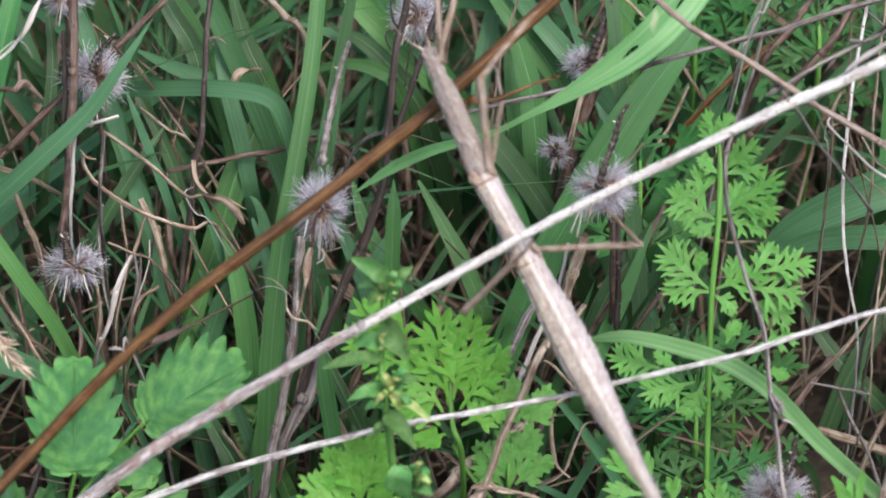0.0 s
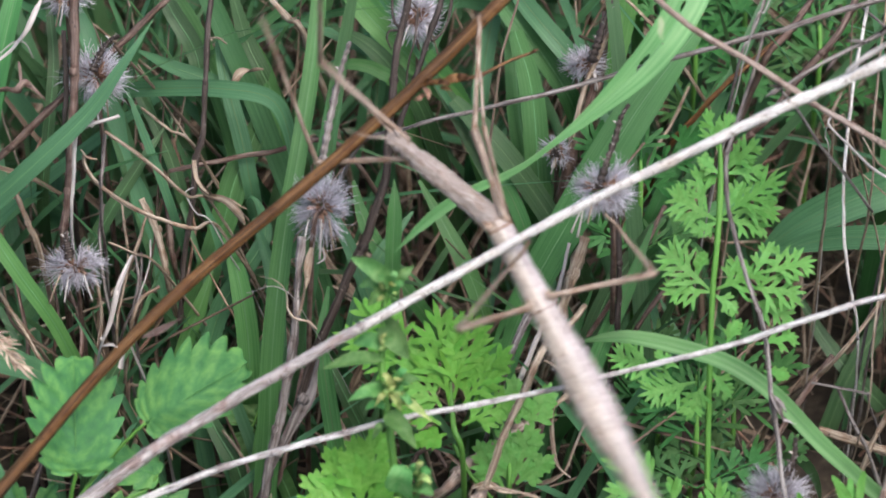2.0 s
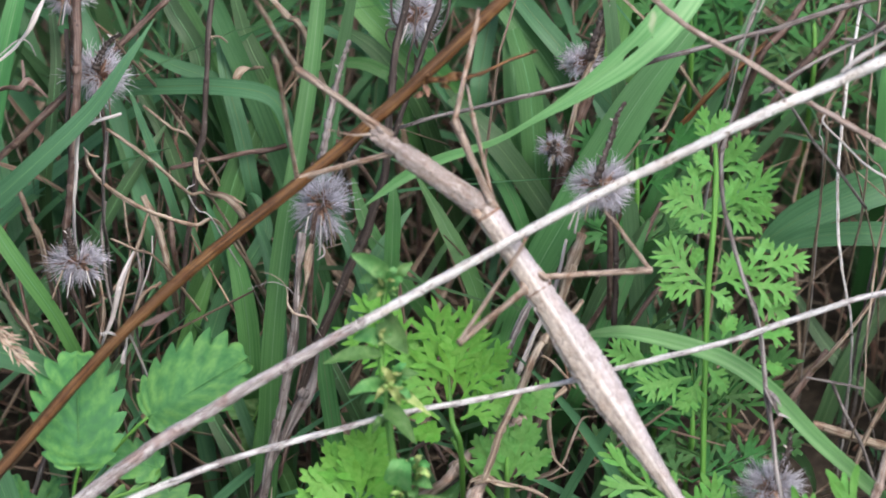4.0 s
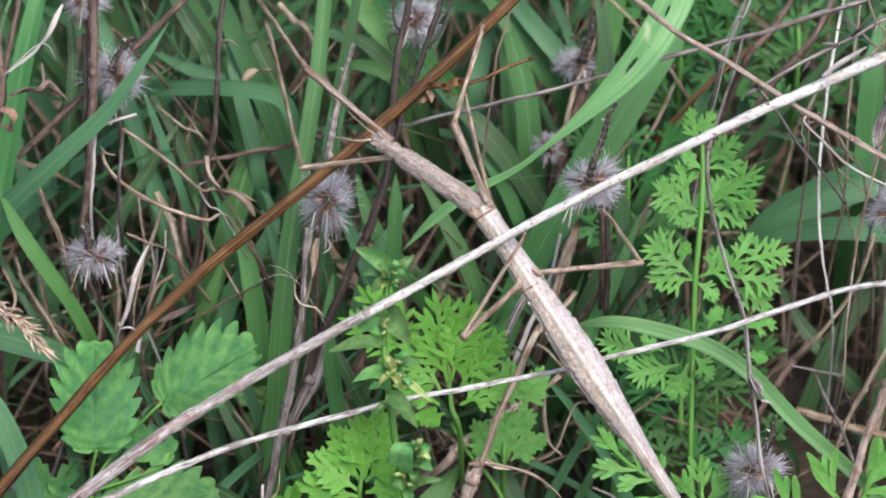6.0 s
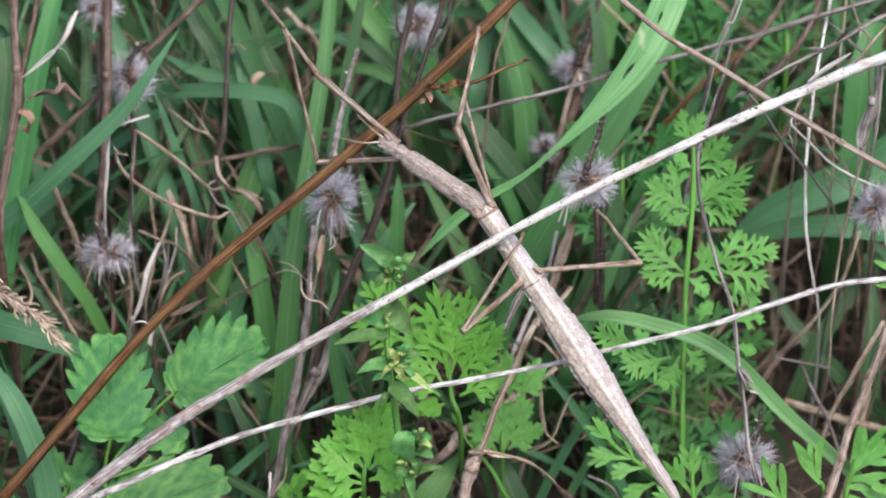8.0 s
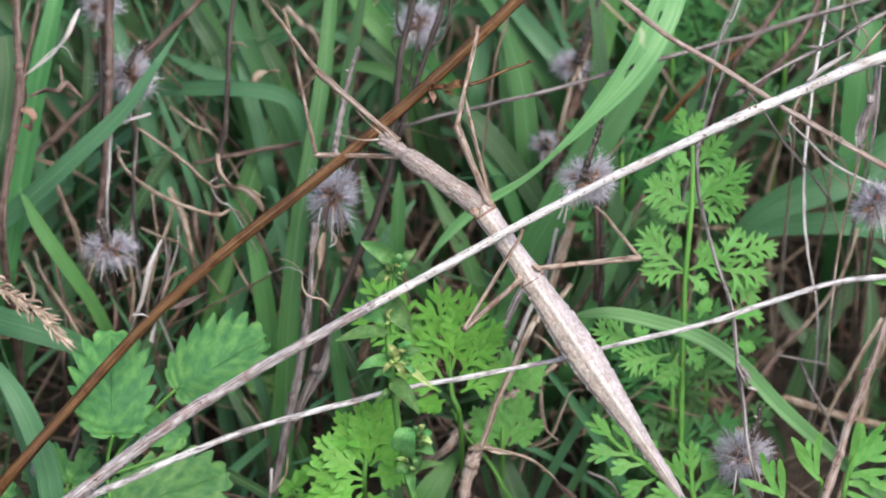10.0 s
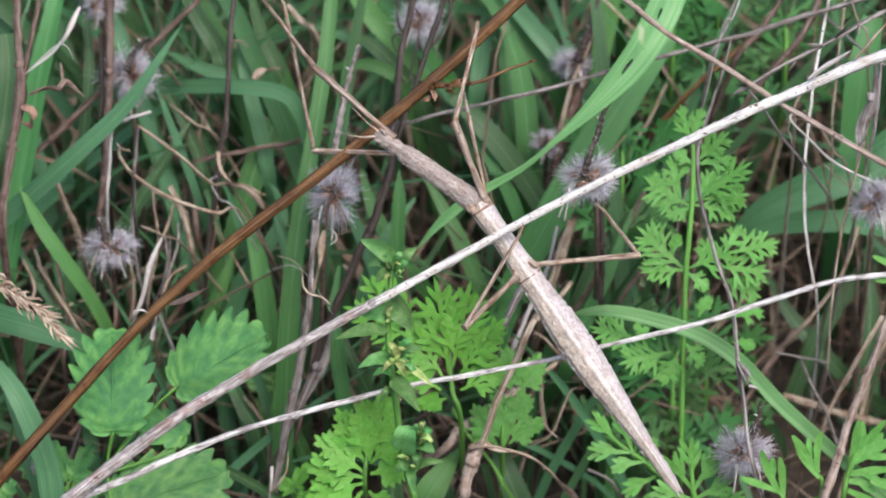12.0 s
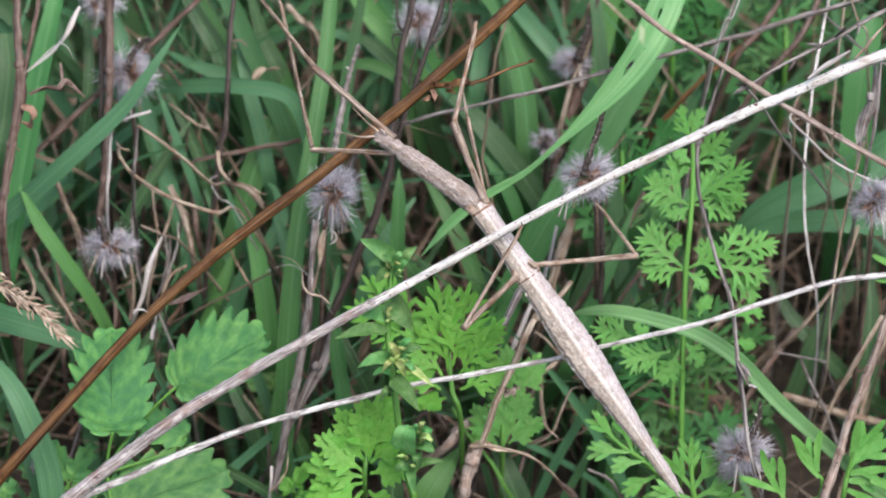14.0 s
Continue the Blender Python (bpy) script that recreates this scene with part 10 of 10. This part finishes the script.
    walk(parts["brown_stem"], [
        (0, pose(-0.07784, -0.02170, 0.04748, 52.00, 0.59, -0.46)), (0.2, pose(-0.07642, -0.02278, 0.04610, 52.00, -0.04, 0.03)),
        (0.4, pose(-0.07702, -0.02235, 0.04665, 52.00, -0.13, 0.10)), (0.5, pose(-0.07676, -0.02253, 0.04641, 52.00, 0.08, -0.06)),
        (0.6, pose(-0.07758, -0.02204, 0.04705, 51.98, -1.55, 1.21)), (0.8, pose(-0.07655, -0.02273, 0.04616, 51.99, -1.25, 0.98)),
        (1, pose(-0.07738, -0.02216, 0.04689, 51.99, -1.37, 1.07)), (1.2, pose(-0.07715, -0.02234, 0.04666, 51.98, -1.73, 1.35)),
        (1.4, pose(-0.07722, -0.02230, 0.04672, 51.98, -1.81, 1.42)), (1.5, pose(-0.07799, -0.02171, 0.04747, 51.99, -0.97, 0.76)),
        (1.6, pose(-0.07743, -0.02214, 0.04691, 51.98, -1.58, 1.23)), (1.8, pose(-0.07810, -0.02162, 0.04758, 52.00, -0.79, 0.62)),
        (2, pose(-0.07738, -0.02219, 0.04686, 51.98, -1.79, 1.40)), (2.2, pose(-0.07851, -0.02138, 0.04789, 51.99, -1.23, 0.96)),
        (2.4, pose(-0.07698, -0.02245, 0.04652, 51.98, -1.60, 1.25)), (2.5, pose(-0.07822, -0.02158, 0.04763, 51.99, -1.34, 1.04)),
        (2.6, pose(-0.07726, -0.02222, 0.04682, 52.00, -0.75, 0.59)), (2.8, pose(-0.07843, -0.02142, 0.04784, 51.99, -1.09, 0.85)),
        (3, pose(-0.07857, -0.02132, 0.04797, 51.99, -1.03, 0.81)), (3.2, pose(-0.07862, -0.02128, 0.04802, 51.99, -0.98, 0.77)),
        (5.3, pose(-0.07891, -0.02104, 0.04833, 52.00, -0.62, 0.48)), (5.5, pose(-0.07749, -0.02210, 0.04697, 51.98, -1.55, 1.21)),
        (5.8, pose(-0.07794, -0.02175, 0.04741, 51.99, -1.00, 0.78)), (6, pose(-0.07801, -0.02170, 0.04747, 51.99, -1.00, 0.78)),
        (6.3, pose(-0.07871, -0.02121, 0.04810, 51.99, -1.02, 0.79)), (6.5, pose(-0.07836, -0.02146, 0.04779, 51.99, -0.94, 0.73)),
        (6.7, pose(-0.07811, -0.02165, 0.04754, 51.99, -1.31, 1.03)), (6.9, pose(-0.07812, -0.02164, 0.04756, 51.99, -1.11, 0.87)),
        (7.1, pose(-0.07851, -0.02126, 0.04804, 52.00, -0.06, 0.05)), (7.3, pose(-0.07818, -0.02154, 0.04768, 52.00, -0.50, 0.39)),
        (7.5, pose(-0.07873, -0.02113, 0.04821, 52.00, -0.31, 0.24)), (8, pose(-0.07778, -0.02189, 0.04724, 51.99, -1.37, 1.07)),
        (11, pose(-0.07912, -0.02083, 0.04859, 52.00, -0.11, 0.09)), (14, pose(-0.07924, -0.02072, 0.04873, 52.00, -0.00, 0.00)),
    ])
    walk(parts["pale_stem"], [
        (0, pose(-0.06340, -0.02672, 0.05080, 51.99, -0.41, 0.32)), (0.2, pose(-0.06340, -0.02672, 0.05080, 52.00, -0.30, 0.23)),
        (0.4, pose(-0.06340, -0.02672, 0.05080, 51.99, -0.52, 0.40)), (0.5, pose(-0.06340, -0.02672, 0.05080, 51.99, -0.43, 0.33)),
        (0.6, pose(-0.06340, -0.02672, 0.05080, 51.99, -0.53, 0.41)), (0.8, pose(-0.06340, -0.02672, 0.05080, 51.99, -0.43, 0.34)),
        (1, pose(-0.06340, -0.02672, 0.05080, 51.99, -0.40, 0.31)), (1.2, pose(-0.06340, -0.02672, 0.05080, 51.99, -0.40, 0.31)),
        (1.4, pose(-0.06340, -0.02672, 0.05080, 51.99, -0.48, 0.37)), (1.5, pose(-0.06340, -0.02672, 0.05080, 51.99, -0.42, 0.33)),
        (1.6, pose(-0.06340, -0.02672, 0.05080, 51.99, -0.56, 0.44)), (1.8, pose(-0.06340, -0.02672, 0.05080, 51.99, -0.52, 0.41)),
        (2, pose(-0.06340, -0.02672, 0.05080, 51.99, -0.40, 0.31)), (2.2, pose(-0.06340, -0.02672, 0.05080, 51.99, -0.50, 0.39)),
        (2.4, pose(-0.06340, -0.02672, 0.05080, 51.99, -0.51, 0.40)), (2.5, pose(-0.06340, -0.02672, 0.05080, 51.99, -0.50, 0.39)),
        (2.6, pose(-0.06340, -0.02672, 0.05080, 52.00, -0.32, 0.25)), (2.8, pose(-0.06340, -0.02672, 0.05080, 51.99, -0.42, 0.33)),
        (3, pose(-0.06340, -0.02672, 0.05080, 51.99, -0.48, 0.37)), (3.2, pose(-0.06340, -0.02672, 0.05080, 51.99, -0.42, 0.33)),
        (5.3, pose(-0.06340, -0.02672, 0.05080, 52.00, -0.20, 0.16)), (5.5, pose(-0.06340, -0.02672, 0.05080, 52.00, -0.18, 0.14)),
        (5.8, pose(-0.06340, -0.02672, 0.05080, 52.00, -0.16, 0.13)), (6, pose(-0.06340, -0.02672, 0.05080, 52.00, -0.17, 0.13)),
        (6.3, pose(-0.06340, -0.02672, 0.05080, 52.00, -0.19, 0.15)), (6.7, pose(-0.06340, -0.02672, 0.05080, 52.00, -0.10, 0.08)),
        (6.9, pose(-0.06340, -0.02672, 0.05080, 52.00, -0.10, 0.07)), (7.1, pose(-0.06340, -0.02672, 0.05080, 52.00, -0.08, 0.06)),
        (7.3, pose(-0.06340, -0.02672, 0.05080, 52.00, -0.08, 0.06)), (8, pose(-0.06340, -0.02672, 0.05080, 52.00, -0.09, 0.07)),
        (11, pose(-0.06340, -0.02672, 0.05080, 52.00, -0.01, 0.01)), (14, pose(-0.06340, -0.02672, 0.05080, 52.00, -0.00, 0.00)),
    ])
    walk(parts["white_twig"], [
        (0, pose(-0.06374, -0.02469, 0.04853, 52.00, 0.34, -0.27)), (0.4, pose(-0.06374, -0.02469, 0.04853, 52.00, 0.03, -0.03)),
        (0.6, pose(-0.06374, -0.02469, 0.04853, 52.00, 0.01, -0.01)), (1, pose(-0.06374, -0.02469, 0.04853, 52.00, -0.18, 0.14)),
        (1.4, pose(-0.06374, -0.02469, 0.04853, 52.00, -0.34, 0.27)), (1.6, pose(-0.06374, -0.02469, 0.04853, 52.00, -0.64, 0.50)),
        (2, pose(-0.06374, -0.02469, 0.04853, 52.00, -0.37, 0.29)), (2.4, pose(-0.06374, -0.02469, 0.04853, 52.00, -0.43, 0.33)),
        (3, pose(-0.06374, -0.02469, 0.04853, 52.00, -0.32, 0.25)), (5.3, pose(-0.06374, -0.02469, 0.04853, 52.00, -0.23, 0.18)),
        (6, pose(-0.06374, -0.02469, 0.04853, 52.00, -0.19, 0.15)), (6.7, pose(-0.06374, -0.02469, 0.04853, 52.00, -0.19, 0.15)),
        (7.3, pose(-0.06374, -0.02469, 0.04853, 52.00, -0.19, 0.15)), (8, pose(-0.06374, -0.02469, 0.04853, 52.00, -0.09, 0.07)),
        (11, pose(-0.06374, -0.02469, 0.04853, 52.00, -0.06, 0.05)), (14, pose(-0.06374, -0.02469, 0.04853, 52.00, -0.00, 0.00)),
    ])
    walk(parts["swaying_blade"], [
        (0, pose(0.04125, 0.04054, 0.11090, 50.97, 12.14, -9.68)), (0.2, pose(0.04125, 0.04054, 0.11090, 50.97, 12.11, -9.65)),
        (0.4, pose(0.04125, 0.04054, 0.11090, 51.88, 4.10, -3.21)), (0.5, pose(0.04125, 0.04054, 0.11090, 51.89, 3.93, -3.08)),
        (0.6, pose(0.04125, 0.04054, 0.11090, 51.77, 5.81, -4.56)), (0.8, pose(0.04125, 0.04054, 0.11090, 51.13, 11.20, -8.90)),
        (1, pose(0.04125, 0.04054, 0.11090, 50.75, 13.34, -10.68)), (1.2, pose(0.04125, 0.04054, 0.11090, 48.59, 21.44, -17.86)),
        (1.4, pose(0.04125, 0.04054, 0.11090, 51.18, 10.88, -8.63)), (1.5, pose(0.04125, 0.04054, 0.11090, 51.88, 4.20, -3.29)),
        (1.6, pose(0.04125, 0.04054, 0.11090, 51.94, 2.88, -2.25)), (1.8, pose(0.04125, 0.04054, 0.11090, 50.42, 14.94, -12.04)),
        (2, pose(0.04125, 0.04054, 0.11090, 51.89, 3.96, -3.10)), (2.2, pose(0.04125, 0.04054, 0.11090, 51.79, 5.54, -4.35)),
        (2.4, pose(0.04125, 0.04054, 0.11090, 48.39, 22.00, -18.40)), (2.5, pose(0.04125, 0.04054, 0.11090, 49.05, 20.07, -16.58)),
        (2.6, pose(0.04125, 0.04054, 0.11090, 50.52, 14.45, -11.62)), (2.8, pose(0.04125, 0.04054, 0.11090, 50.75, 13.33, -10.67)),
        (3, pose(0.04125, 0.04054, 0.11090, 51.32, 9.87, -7.81)), (3.2, pose(0.04125, 0.04054, 0.11090, 51.29, 10.10, -8.00)),
        (5.3, pose(0.04125, 0.04054, 0.11090, 51.62, 7.45, -5.86)), (5.5, pose(0.04125, 0.04054, 0.11090, 51.96, 2.28, -1.78)),
        (5.8, pose(0.04125, 0.04054, 0.11090, 51.81, 5.30, -4.15)), (6, pose(0.04125, 0.04054, 0.11090, 51.95, 2.70, -2.12)),
        (6.3, pose(0.04125, 0.04054, 0.11090, 51.86, 4.46, -3.49)), (6.7, pose(0.04125, 0.04054, 0.11090, 51.97, 2.16, -1.69)),
        (6.9, pose(0.04125, 0.04054, 0.11090, 51.59, 7.68, -6.04)), (7.1, pose(0.04125, 0.04054, 0.11090, 51.53, 8.24, -6.50)),
        (7.3, pose(0.04125, 0.04054, 0.11090, 51.73, 6.23, -4.89)), (7.5, pose(0.04125, 0.04054, 0.11090, 51.88, 4.27, -3.34)),
        (8, pose(0.04125, 0.04054, 0.11090, 52.00, 0.41, -0.32)), (11, pose(0.04125, 0.04054, 0.11090, 52.00, -0.67, 0.52)),
        (12.5, pose(0.04125, 0.04054, 0.11090, 51.98, 1.79, -1.40)), (14, pose(0.04125, 0.04054, 0.11090, 52.00, -0.00, 0.00)),
    ])


motions()
